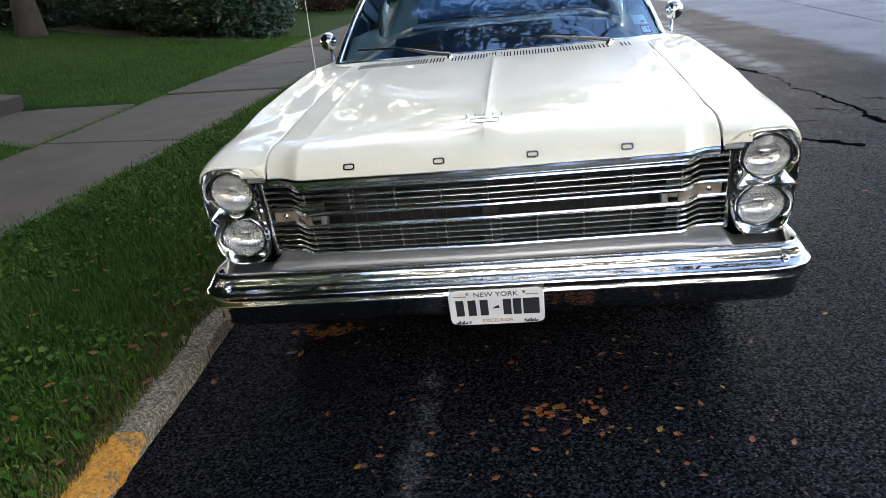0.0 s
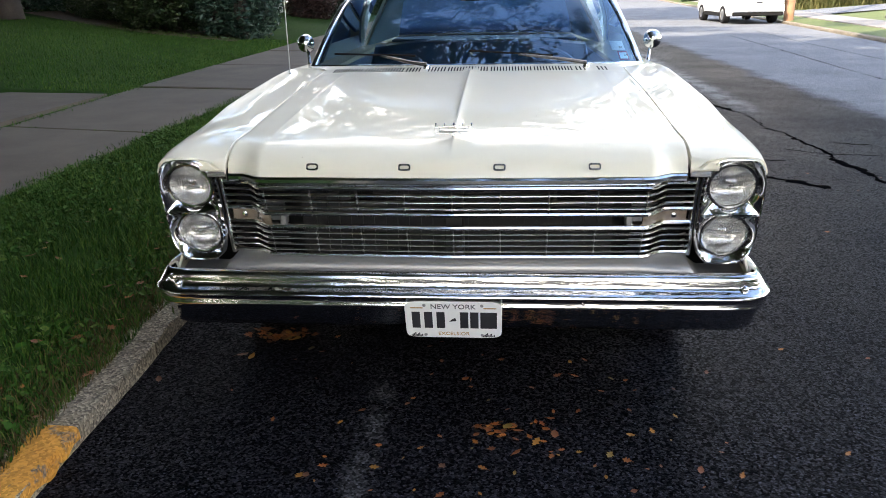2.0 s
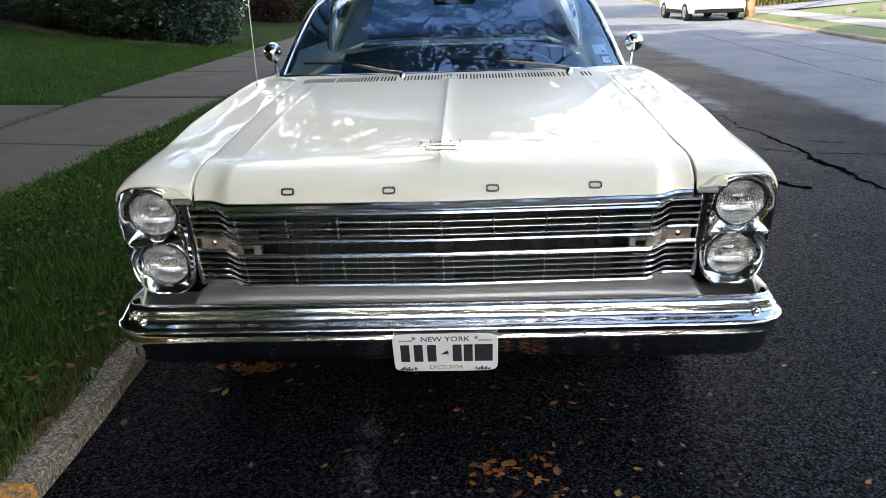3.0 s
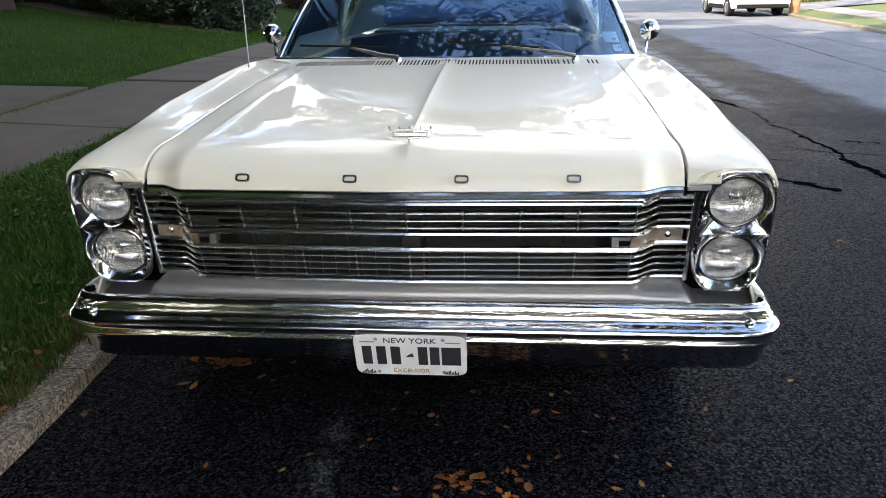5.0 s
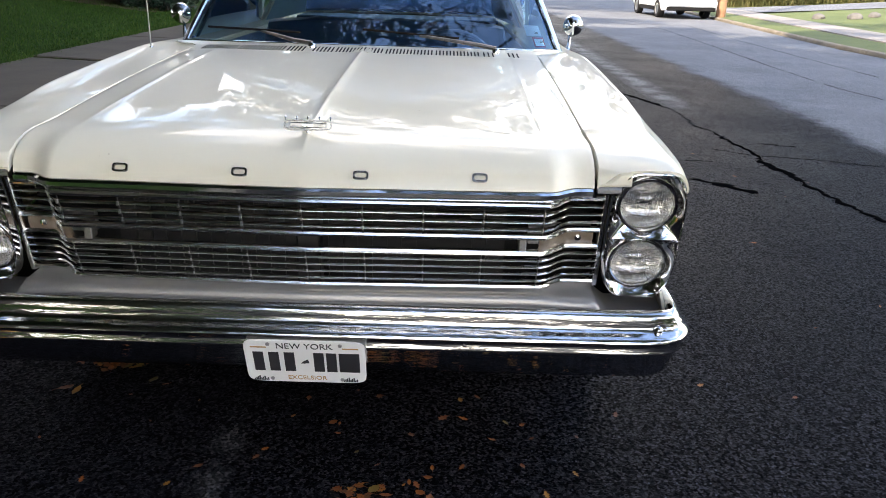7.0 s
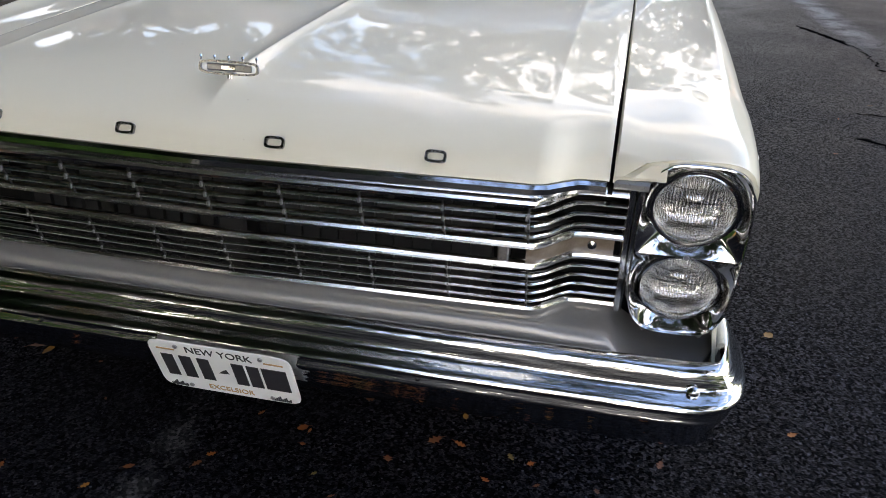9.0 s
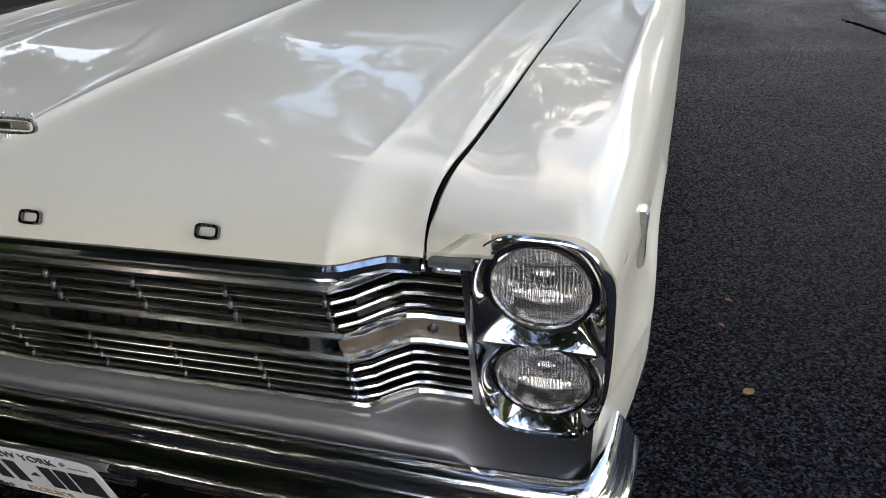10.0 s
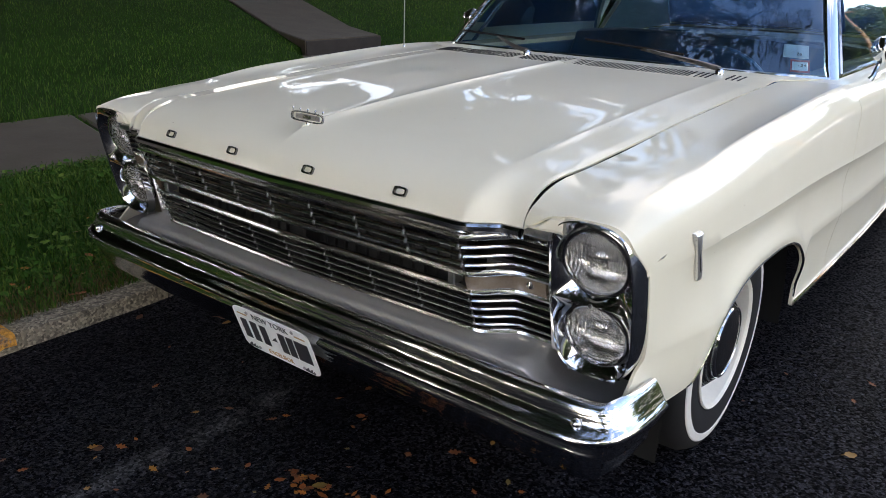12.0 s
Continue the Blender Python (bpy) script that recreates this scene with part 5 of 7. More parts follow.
part("roof_lining", Shape().grid([[(x * 0.96, y, z - 0.04) for x, y, z in r] for r in rows], flip=True), HEADLINER, car)
for side in (-1, 1):
    # pillar, drip rail, side glass, rear quarter
    s, rr = Shape(), []
    for v in lin(0, 1, 8):
        x, y, z = screen_pt(1, v)
        rr.append([(side * (x + a), y + b, z + c) for a, b, c in ((0.008, -0.004, 0), (0.022, 0.01, 0.001), (0.03, 0.035, 0.0), (0.02, 0.06, -0.002), (0.0, 0.05, -0.004))])
    s.grid(rr, flip=side < 0)
    part("windscreen_pillar", s, CHROME, car, "bright-metal windscreen pillar", thick=0.004)
    rail = [(side * (0.699 + 0.02 * math.sin(math.pi * w) - 0.07 * w), 2.24 + 1.36 * w, 1.368 + 0.035 * math.sin(math.pi * w) ** 0.7) for w in lin(0.02, 1, 12)]
    part("drip_rail", Shape().tube(rail, 0.007, 6), CHROME, car)
    s = Shape().grid([[(side * (0.842 - 0.14 * v + 0.02 * math.sin(math.pi * v)), max(1.80 + 0.46 * v, 2.05 + 0.25 * v) + (3.35 + 0.1 * v - 2.05 - 0.25 * v) * w, 0.99 + 0.39 * v) for w in lin(0, 1, 8)] for v in lin(0, 1, 5)], flip=side < 0)
    sw = part("side_window", s, GLASS, car, auto=False)
    sw.visible_shadow = False
    s = Shape().grid([[(side * (0.846 - 0.14 * v), 1.92 + 0.35 * v + (2.03 + 0.27 * v - 1.92 - 0.35 * v) * w, 0.99 + 0.37 * v) for w in (0, 1)] for v in (0, 0.5, 1)], flip=side < 0)
    vw = part("vent_window", s, GLASS, car, "small hinged quarter window", auto=False)
    vw.visible_shadow = False
    part("vent_frame", Shape().tube([(side * 0.846, 1.92, 0.985), (side * 0.846, 2.03, 0.985), (side * 0.706, 2.3, 1.36)], 0.009, 6), CHROME, car)
    s = Shape()
    rr = []
    for v in lin(0, 1, 7):
        xb, yb, zb = rear_pt(1, v)
        xs, ys, zs = 0.852 - 0.2 * v, 3.36 + 0.1 * v, 0.98 + 0.41 * v
        rr.append([(side * (xs + (xb - xs) * k + 0.02 * math.sin(math.pi * k)), ys + (yb - ys) * k, zs + (zb - zs) * k) for k in lin(0, 1, 7)])
    s.grid(rr, flip=side < 0)
    part("rear_pillar", s, PAINT, car, thick=0.02)
    part("pillar_lining", Shape().grid([[(x - side * 0.03, y - 0.01, z - 0.012) for x, y, z in r] for r in rr], flip=side > 0), HEADLINER, car)
    # belt moulding and inner door
    part("belt_trim", Shape().tube([(side * 0.858, y, 0.99) for y in lin(1.92, 3.4, 6)], 0.008, 6), CHROME, car)
    part("door_lining", Shape().box(*sorted((side * 0.72, side * 0.74)), 1.8, 3.9, 0.35, 0.97, b=0.008), BLUE_VINYL, car)

# boot lid, tail panel, floor pan
s = Shape().grid([[(0.74 * u, 4.14 + 0.09 * (1 - u * u) + (1.13 - 0.06 * (1 - u * u)) * w, 1.02 - 0.07 * w - 0.012 * u * u) for u in lin(-1, 1, 13)] for w in lin(0, 1, 8)])
part("boot_lid", s, PAINT, car, thick=0.01)
s = Shape().grid([[(0.93 * u, 5.29 + 0.02 * (1 - u * u) + 0.02 * (0.94 - z), z) for u in lin(-1, 1, 9)] for z in lin(0.945, 0.4, 5)])
part("tail_panel", s, PAINT, car, thick=0.01)
part("floor_pan", Shape().box(-0.72, 0.72, 1.35, 5.2, 0.24, 0.3, b=0.01), BLACK, car)
part("firewall", Shape().box(-0.72, 0.72, 1.48, 1.52, 0.3, 0.965), BLACK, car, smooth=False)
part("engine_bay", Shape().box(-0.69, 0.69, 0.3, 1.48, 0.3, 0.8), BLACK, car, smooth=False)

# scuttle panel with slots
def scuttle_pt(u, w):
    y0, y1 = 1.419 + 0.054 * u * u, 1.592 + 0.135 * u * u
    z0 = hood_z(0.722 * u, 1.4) - 0.002
    return (u * (0.722 + 0.12 * smooth_step(0.6, 1, w)), y0 + (y1 - y0) * w, z0 + (1.011 - 0.012 * u * u - z0) * w)


s = Shape().grid([[scuttle_pt(u, w) for u in lin(-1, 1, 31)] for w in lin(0, 1, 8)])
part("scuttle", s, PAINT, car, "cream panel with rows of air slots", thick=0.004)
slot_mesh = mesh_of("air_slot", Shape().box(-0.003, 0.003, -0.048, 0.048, -0.004, 0.0), BLACK, False)
for g0, g1 in ((-0.665, -0.53), (-0.507, -0.326), (-0.305, -0.244), (-0.2, -0.125), (-0.106, 0.075), (0.095, 0.278), (0.297, 0.469), (0.493, 0.53), (0.597, 0.634)):
    n = max(3, round((g1 - g0) / 0.0128))
    for x in lin(g0, g1, n):
        u = x / 0.722
        a, b = Vector(scuttle_pt(u, 0.12)), Vector(scuttle_pt(u, 0.66))
        slot = new("air_slot", slot_mesh)
        slot.parent = car
        slot.matrix_basis = pose(x, (a.y + b.y) / 2, (a.z + b.z) / 2 + 0.0012, math.degrees(math.atan2(b.z - a.z, b.y - a.y)))

# wipers
WIPER_METAL = chrome("wiper_metal", (0.22, 0.21, 0.2), 0.35, 0.0003)
def wiper(px, py, pz, pts, name="wiper"):
    arm = part(name, Shape().lathe([(0.016, -0.006), (0.015, 0.006), (0.009, 0.014), (0, 0.016)], 16, pose(px, py, pz)), CHROME, car, "bright wiper arm with a black blade")
    a, b, c = pts
    part("wiper_arm", Shape().tube([(px, py, pz + 0.012), a, b], [0.010, 0.009, 0.006], 8), WIPER_METAL, arm)
    part("wiper_blade", Shape().tube([(b[0] + (c[0] - b[0]) * k, b[1] + (c[1] - b[1]) * k - 0.002, b[2] + (c[2] - b[2]) * k + 0.004) for k in lin(-0.7, 1, 9)], 0.005, 6), BLACK, arm)


def on_screen(u, v, off=0.012):
    x, y, z = screen_pt(u, v)
    return (x, y - off, z + off)


wiper(-0.215, 1.525, 1.008, [(-0.29, 1.55, 1.028), on_screen(-0.55, 0.085), on_screen(-0.86, 0.10)])
wiper(0.545, 1.58, 1.004, [(0.46, 1.585, 1.03), on_screen(0.27, 0.085), on_screen(-0.02, 0.115)])

# aerial
ant = part("aerial", Shape().lathe([(0.02, -0.006), (0.019, 0.004), (0.01, 0.014), (0.006, 0.03)], 16, pose(-0.887, 1.55, 0.957)), CHROME, car, "thin whip aerial on a chrome base")
part("aerial_whip", Shape().tube([(-0.887, 1.55, 0.97), (-0.889, 1.553, 1.3), (-0.893, 1.56, 1.75)], [0.003, 0.0026, 0.0018], 6), DULL_METAL, ant)

# round door mirrors
for side in (-1, 1):
    cx, cy, cz = side * (0.955), 2.16, 1.085
    mr = part("door_mirror", Shape().lathe([(0.0, 0.042), (0.02, 0.039), (0.038, 0.026), (0.048, 0.006), (0.05, -0.008), (0.046, -0.014)], 24, pose(cx, cy, cz, 90, 0, side * 12)), CHROME, car, "round chrome door mirror on a stalk")
    part("mirror_stalk", Shape().tube([(cx - side * 0.01, cy + 0.01, cz - 0.04), (cx - side * 0.02, cy - 0.02, cz - 0.1), (side * 0.925, cy - 0.04, 0.965)], [0.008, 0.009, 0.014], 8), CHROME, mr)
    part("mirror_glass", Shape().lathe([(0.046, -0.0145), (0.001, -0.0145)], 24, pose(cx, cy, cz, 90, 0, side * 12)), MIRROR, mr)

# inspection stickers on the inside of the glass
def on_glass(u0, u1, v0, v1, off):
    return [[tuple(np.array(screen_pt(u, v)) + np.array((0, off, -off))) for u in lin(u0, u1, 4)] for v in lin(v0, v1, 3)]


st = part("sticker", Shape().grid(on_glass(0.85, 0.94, 0.14, 0.235, 0.003)), STICKER, windscreen, "pale registration sticker")
part("sticker", Shape().grid(on_glass(0.878, 0.945, 0.04, 0.13, 0.003)), RED_INK, windscreen, "red-edged inspection sticker")
part("sticker_face", Shape().grid(on_glass(0.885, 0.938, 0.052, 0.112, 0.0015)), STICKER, windscreen)
q = Vector(screen_pt(0.9115, 0.085))
tilt = pose(0, 0, 0, 40, 0, 12)
letters("sticker_date", "05 24", 0.018, INK, windscreen, Matrix.Translation(q + Vector((0, 0.0002, -0.0004))) @ tilt)
q = Vector(screen_pt(0.895, 0.165))
letters("sticker_date", "8   26", 0.018, INK, windscreen, Matrix.Translation(q + Vector((0, 0.001, -0.001))) @ tilt)

# ---- cabin ----
s, rows = Shape(), []
for u in lin(-1, 1, 17):
    x = 0.76 * u
    rows.append([(x, 1.60 + 0.1 * u * u, 0.97), (x, 1.75 + 0.05 * u * u, 0.985), (x, 1.88, 0.98), (x, 1.93, 0.955), (x, 1.92, 0.9), (x, 1.9, 0.72)])
s.grid(rows)
part("dashboard", s, BLUE_VINYL, car, "dark blue padded dashboard", thick=0.01)
wheel_m = pose(0.37, 2.14, 0.87, -62, 0, 0)
sw = part("steering_wheel", Shape().grid([[((0.2 + 0.012 * math.cos(b)) * math.cos(a), (0.2 + 0.012 * math.cos(b)) * math.sin(a), 0.012 * math.sin(b)) for b in lin(0, 2 * math.pi, 9)] for a in lin(0, 2 * math.pi, 41)]), BLUE_VINYL, car, "thin-rimmed steering wheel", m=wheel_m)
part("steering_spokes", Shape().tube([(-0.195, 0, 0), (0, 0, -0.03), (0.195, 0, 0)], 0.012, 6).lathe([(0.05, -0.03), (0.04, -0.015), (0.0, -0.01)], 16), CHROME, sw)


def bench(y, z0, ztop, depth):
    b = part("bench_seat", Shape().box(-0.68, 0.68, y - depth, y, z0 - 0.14, z0 + 0.03, b=0.04), BLUE_VINYL, car, "blue vinyl bench seat")
    s, rows = Shape(), []
    for x, k in ((-0.69, 0.75), (-0.66, 0.95), (-0.4, 1.0), (-0.05, 1.0), (0, 0.985), (0.05, 1.0), (0.4, 1.0), (0.66, 0.95), (0.69, 0.75)):
        h = z0 + (ztop - z0) * k
        rows.append([(x, y - 0.06, z0), (x, y + 0.01, h - 0.06), (x, y + 0.03, h - 0.012), (x, y + 0.07, h), (x, y + 0.12, h - 0.012), (x, y + 0.15, h - 0.08), (x, y + 0.1, z0)])
    s.grid(rows, flip=True)
    part("bench_back", s, BLUE_VINYL, b)


bench(2.72, 0.56, 1.055, 0.5)
bench(3.72, 0.56, 1.0, 0.5)
part("parcel_shelf", Shape().box(-0.7, 0.7, 3.8, 4.24, 0.98, 1.0, b=0.005), BLUE_VINYL, car)
rv = part("rear_view_mirror", Shape().box(-0.105, 0.105, -0.012, 0.012, -0.026, 0.026, b=0.008), BLACK, car, "dark rear-view mirror with a round clip-on gauge", m=pose(0.02, 2.07, 1.325))
part("mirror_stem", Shape().tube([(0, 0.0, 0.02), (0, 0.03, 0.07)], 0.008, 6), CHROME, rv)
part("clip_gauge", Shape().lathe([(0.02, 0.0), (0.02, 0.006), (0.015, 0.007), (0.013, 0.004), (0.001, 0.004)], 20, pose(0.05, -0.012, 0.0, 90)), CHROME, rv)

# ---- plants ----
def leaf_cloud(blobs, count, size, seed, flat=0.5, s=None):
    """Many small folded leaves scattered through the given ellipsoids, thicker towards their skins."""
    r = np.random.RandomState(seed)
    vol = np.array([b[3] * b[4] * b[5] for b in blobs]) ** 0.67
    pick = r.choice(len(blobs), count, p=vol / vol.sum())
    bl = np.array(blobs)[pick]
    d = r.normal(size=(count, 3))
    d /= np.linalg.norm(d, axis=1)[:, None]
    c = bl[:, :3] + bl[:, 3:] * d * (0.55 + 0.5 * r.rand(count, 1) ** 0.6)
    a = r.normal(size=(count, 3)) * (1, 1, flat)
    a /= np.linalg.norm(a, axis=1)[:, None]
    w = np.cross(a, r.normal(size=(count, 3)))
    w /= np.linalg.norm(w, axis=1)[:, None] + 1e-9
    sz = size * (0.6 + 0.8 * r.rand(count, 1))
    n = np.cross(a, w)
    v = np.stack([c - a * sz, c + w * sz * 0.42 + n * sz * 0.12, c + a * sz, c - w * sz * 0.42 + n * sz * 0.12], 1).reshape(-1, 3)
    s = s or Shape()
    s.add([tuple(p) for p in v.tolist()], [(4 * i, 4 * i + 1, 4 * i + 2, 4 * i + 3) for i in range(count)])
    return s


def limb_tree(name, label, trunk_r, height, crown, leaf_n, leaf_size, seed, mat, lean=(0, 0), group="", bark=None, fork=0.35):
    """A tapered trunk, forking limbs and a ragged crown with gaps."""
    r = random.Random(seed)
    tree = thing(name, label, "tree", group)
    trunk = Shape()
    pts = [(lean[0] * k * k, lean[1] * k * k, height * 0.75 * k) for k in lin(0, 1, 9)]
    rad = [trunk_r * (1.45 if i == 0 else 1.0 - 0.085 * i) for i in range(9)]
    trunk.tube(pts, rad, 14)
    limbs, blobs = Shape(), []
    for i in range(crown["limbs"]):
        k = r.uniform(fork, 1.0)
        base = Vector((lean[0] * k * k, lean[1] * k * k, height * 0.75 * k))
        an = 2.4 * i + r.uniform(-0.5, 0.5)
        reach = crown["r"] * r.uniform(0.55, 1.0)
        tip = base + Vector((math.cos(an) * reach + crown.get("dx", 0) * r.random(), math.sin(an) * reach + crown.get("dy", 0) * r.random(), r.uniform(0.1, 0.55) * reach + height * 0.08))
        mid = base.lerp(tip, 0.5) + Vector((r.uniform(-0.2, 0.2), r.uniform(-0.2, 0.2), 0.12 * reach))
        limbs.tube([base, mid, tip], [trunk_r * 0.4 * (1.1 - 0.6 * k), trunk_r * 0.2, 0.01], 6)
        for j in range(crown["twigs"]):
            q = mid.lerp(tip, r.random())
            t2 = q + Vector((r.gauss(0, 1), r.gauss(0, 1), r.gauss(0.2, 0.6))) * reach * 0.28
            limbs.tube([q, t2], [trunk_r * 0.09, 0.006], 4)
            b = crown["blob"] * r.uniform(0.5, 1.1)
            blobs.append((t2.x, t2.y, t2.z, b, b, b * 0.62))
    part("trunk", trunk, bark or BARK, tree)
    tagged(part("branchwork", limbs, bark or BARK, tree), kind="stuff")
    part("crown", leaf_cloud(blobs, leaf_n, leaf_size, seed), mat, tree, smooth=False)
    return tree


def shrub(label, x, y, z, w, d, h, n, size, seed, mat, group=""):
    """A mounded shrub: short stems and a dense skin of leaves."""
    r = random.Random(seed)
    ob = thing("shrub", label, "shrub", group, pose(x, y, z))
    blobs = []
    for i in range(9):
        an = r.uniform(0, 6.28)
        q = r.uniform(0.2, 0.75)
        tip = Vector((math.cos(an) * w * 0.5 * q, math.sin(an) * d * 0.5 * q, h * r.uniform(0.45, 0.85)))
        part("stem", Shape().tube([(tip.x * 0.15, tip.y * 0.15, -0.1), (tip.x * 0.6, tip.y * 0.6, tip.z * 0.5), tip], [0.04, 0.03, 0.01], 5), BARK, ob)
        k = r.uniform(0.3, 0.44)
        blobs.append((tip.x, tip.y, min(tip.z, h - h * k), w * k, d * k, h * k))
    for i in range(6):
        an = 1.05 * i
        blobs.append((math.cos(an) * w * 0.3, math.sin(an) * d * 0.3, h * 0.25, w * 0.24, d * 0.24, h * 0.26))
    # bark-coloured core blobs stand for the shade inside the leaves
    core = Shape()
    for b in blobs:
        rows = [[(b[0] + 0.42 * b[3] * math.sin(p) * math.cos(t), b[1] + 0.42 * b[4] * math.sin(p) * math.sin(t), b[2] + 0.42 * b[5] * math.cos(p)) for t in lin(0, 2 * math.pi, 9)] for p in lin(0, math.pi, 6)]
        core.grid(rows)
    tagged(part("inner_shade_core", core, BARK, ob, "dark core that stands for the shade inside the shrub"), kind="stuff")
    part("foliage", leaf_cloud(blobs, n, size, seed), mat, ob, smooth=False)
    return ob


# tall tree copied below; here it stands unseen, added for shade
tall_tree = limb_tree("shade_tree", "tall leafy tree with spreading limbs; most copies are unseen, added for shade", 0.32, 13, {"limbs": 26, "r": 6.8, "twigs": 7, "blob": 1.0, "dx": 0.5, "dy": 1.5}, 36000, 0.15, 11, LEAVES)
tall_tree.matrix_basis = pose(-15.0, -5.0, 0.5)
light_tree = limb_tree("shade_tree", "street tree with long thin limbs reaching over the parked sedan", 0.24, 12, {"limbs": 24, "r": 5.0, "twigs": 6, "blob": 0.75, "dx": 5.0, "dy": 8.5}, 13000, 0.11, 17, LEAVES, fork=0.5)
light_tree.matrix_basis = pose(-2.95, -3.6, 0.1)
# unseen trees added to keep the sun off the sedan and verge
copy_thing(tall_tree, pose(-8.5, -10.0, 0.5, 0, 0, 130))
copy_thing(tall_tree, pose(-8.2, 1.5, 0.5, 0, 0, 60) @ Matrix.Diagonal((1.1, 1.1, 1, 1)))
copy_thing(tall_tree, pose(-5.4, -7.0, 0.2, 0, 0, 150) @ Matrix.Diagonal((0.9, 0.9, 0.95, 1)))
copy_thing(tall_tree, pose(-6.4, -9.0, 0.3, 0, 0, 33))
# the tree on the lawn
copy_thing(tall_tree, pose(-12.3, 17.0, 0.82, 0, 0, 210) @ Matrix.Diagonal((0.85, 0.85, 1, 1)))
# two more unseen trees, added for shade over the lawn
copy_thing(tall_tree, pose(-15.5, 9.0, 0.9, 0, 0, 20) @ Matrix.Diagonal((1.35, 1.35, 1.1, 1)))
copy_thing(tall_tree, pose(-12.5, 1.0, 0.8, 0, 0, 250) @ Matrix.Diagonal((1.35, 1.35, 1.1, 1)))
# the tree on the verge down the road
copy_thing(tall_tree, pose(-2.9, 29, 0.1, 0, 0, 300))
# unseen trees added at the sides and behind, to block sun and darken reflections
for k, (x, y, rz) in enumerate(((-19, 0.5, 75), (-17, -7, 160), (-23, 6, 310), (-20.5, 13.5, 45), (-27, 17, 190), (24, -38, 200), (33, -30, 0), (42, -38, 60), (33, -52, 15), (7.2, -10, 100))):
    copy_thing(tall_tree, pose(x, y, 0.0, 0, 0, rz) @ Matrix.Diagonal((1, 1, 1.7, 1) if 6 < x < 9 else (1, 1, 1, 1)))

# hedge of evergreens in front of the grey house
for i, (x, y, w, d, h, mat, lab) in enumerate((
    (-6.95, 18.6, 2.2, 2.4, 2.9, SHRUB_BLUE, "tall blue-green rhododendron at the lawn's edge"),
    (-8.9, 18.6, 2.6, 2.6, 2.45, SHRUB, "rounded olive-green evergreen shrub in front of the house"),
    (-10.9, 20.0, 2.2, 2.0, 1.05, SHRUB, "low dark evergreen shrub in front of the house"),
    (-13.7, 20.4, 3.0, 2.8, 3.1, SHRUB_BLUE, "tall dark rhododendron in front of the house"),
    (-16.0, 21.2, 3.2, 2.8, 2.7, SHRUB, "tall dark rhododendron in front of the house"),
    (-18.8, 21.0, 3.2, 2.8, 2.6, SHRUB_BLUE, "tall dark rhododendron in front of the house"),
    (-21.8, 20.0, 3.2, 2.8, 2.6, SHRUB, "tall dark rhododendron in front of the house"),
)):
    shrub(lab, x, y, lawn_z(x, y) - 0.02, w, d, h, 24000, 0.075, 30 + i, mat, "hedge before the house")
for i, (x, y, w, h, mat, lab) in enumerate((
    (-7.9, 30.5, 1.8, 1.7, RED_LEAVES, "maroon barberry bush beside the pavement"),
    (-7.1, 33.0, 2.0, 2.0, SHRUB, "clipped round green bush"),
    (-6.2, 38.0, 2.2, 2.2, SHRUB, "clipped round green bush"),
    (-5.2, 45.0, 2.0, 4.5, LEAVES_SUN, "bright green conical shrub"),
    (-5.6, 43.0, 2.0, 2.2, RED_LEAVES, "reddish autumn bush by the far pavement"),
)):
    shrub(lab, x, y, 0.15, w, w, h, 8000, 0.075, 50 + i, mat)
mulch = Shape().grid([[(x, y0 + dy, lawn_z(x, y0 + dy) + 0.002) for x, y0 in ((-24, 18.6), (-20, 19), (-16, 19.4), (-13, 18.9), (-10.5, 17.6), (-8.5, 16.9), (-6.6, 17.2))] for dy in (0, 1.5, 3.5)])
setting("mulch_bed", mulch, MULCH, "dark mulch bed under the hedge", "flower bed")


# grass blades
def blades(name, spots, height, seed, mat, label):
    r = np.random.RandomState(seed)
    n = len(spots)
    p = np.array(spots)
    an = r.rand(n) * 6.283
    h = height * (0.5 + 0.9 * r.rand(n))
    w = 0.0015 + 0.0024 * r.rand(n) ** 2
    lean = h * (0.2 + 0.9 * r.rand(n))
    dx, dy = np.cos(an), np.sin(an)
    side = np.stack([-dy * w, dx * w, np.zeros(n)], 1)
    up1 = np.stack([dx * lean * 0.35, dy * lean * 0.35, h * 0.6], 1)
    up2 = np.stack([dx * lean, dy * lean, h], 1)
    v = np.stack([p - side, p + side, p + up1 + side * 0.8, p + up1 - side * 0.8, p + up2], 1).reshape(-1, 3)
    s = Shape()
    s.v = [tuple(q) for q in v.tolist()]
    for i in range(n):
        k = 5 * i
        s.f += [(k, k + 1, k + 2, k + 3), (k + 3, k + 2, k + 4)]
    ob = part(name, s, mat, None, smooth=False)
    return tagged(ob, label, "grass", kind="stuff")


r = np.random.RandomState(5)
spots = []
while len(spots) < 150000:
    y = r.uniform(-2.2, 7) if r.rand() < 0.8 else r.uniform(7, 16)
    k = r.rand()
    x = kerb_x(y) - 0.1 - 0.03 * noise.noise((0, y * 4, 1)) + (walk_in(y) + 0.03 - kerb_x(y) + 0.1) * k
    if noise.noise((x * 2.2, y * 2.2, 0)) > -0.42 or r.rand() < 0.3:
        spots.append((x, y, verge_z(max(0, (kerb_x(y) - 0.15 - x) / (kerb_x(y) - 0.15 - walk_in(y)))) if x < kerb_x(y) - 0.15 else 0.062))
blades("verge_grass", spots, 0.042, 1, GRASS, "uneven damp green grass along the kerb")
spots = []
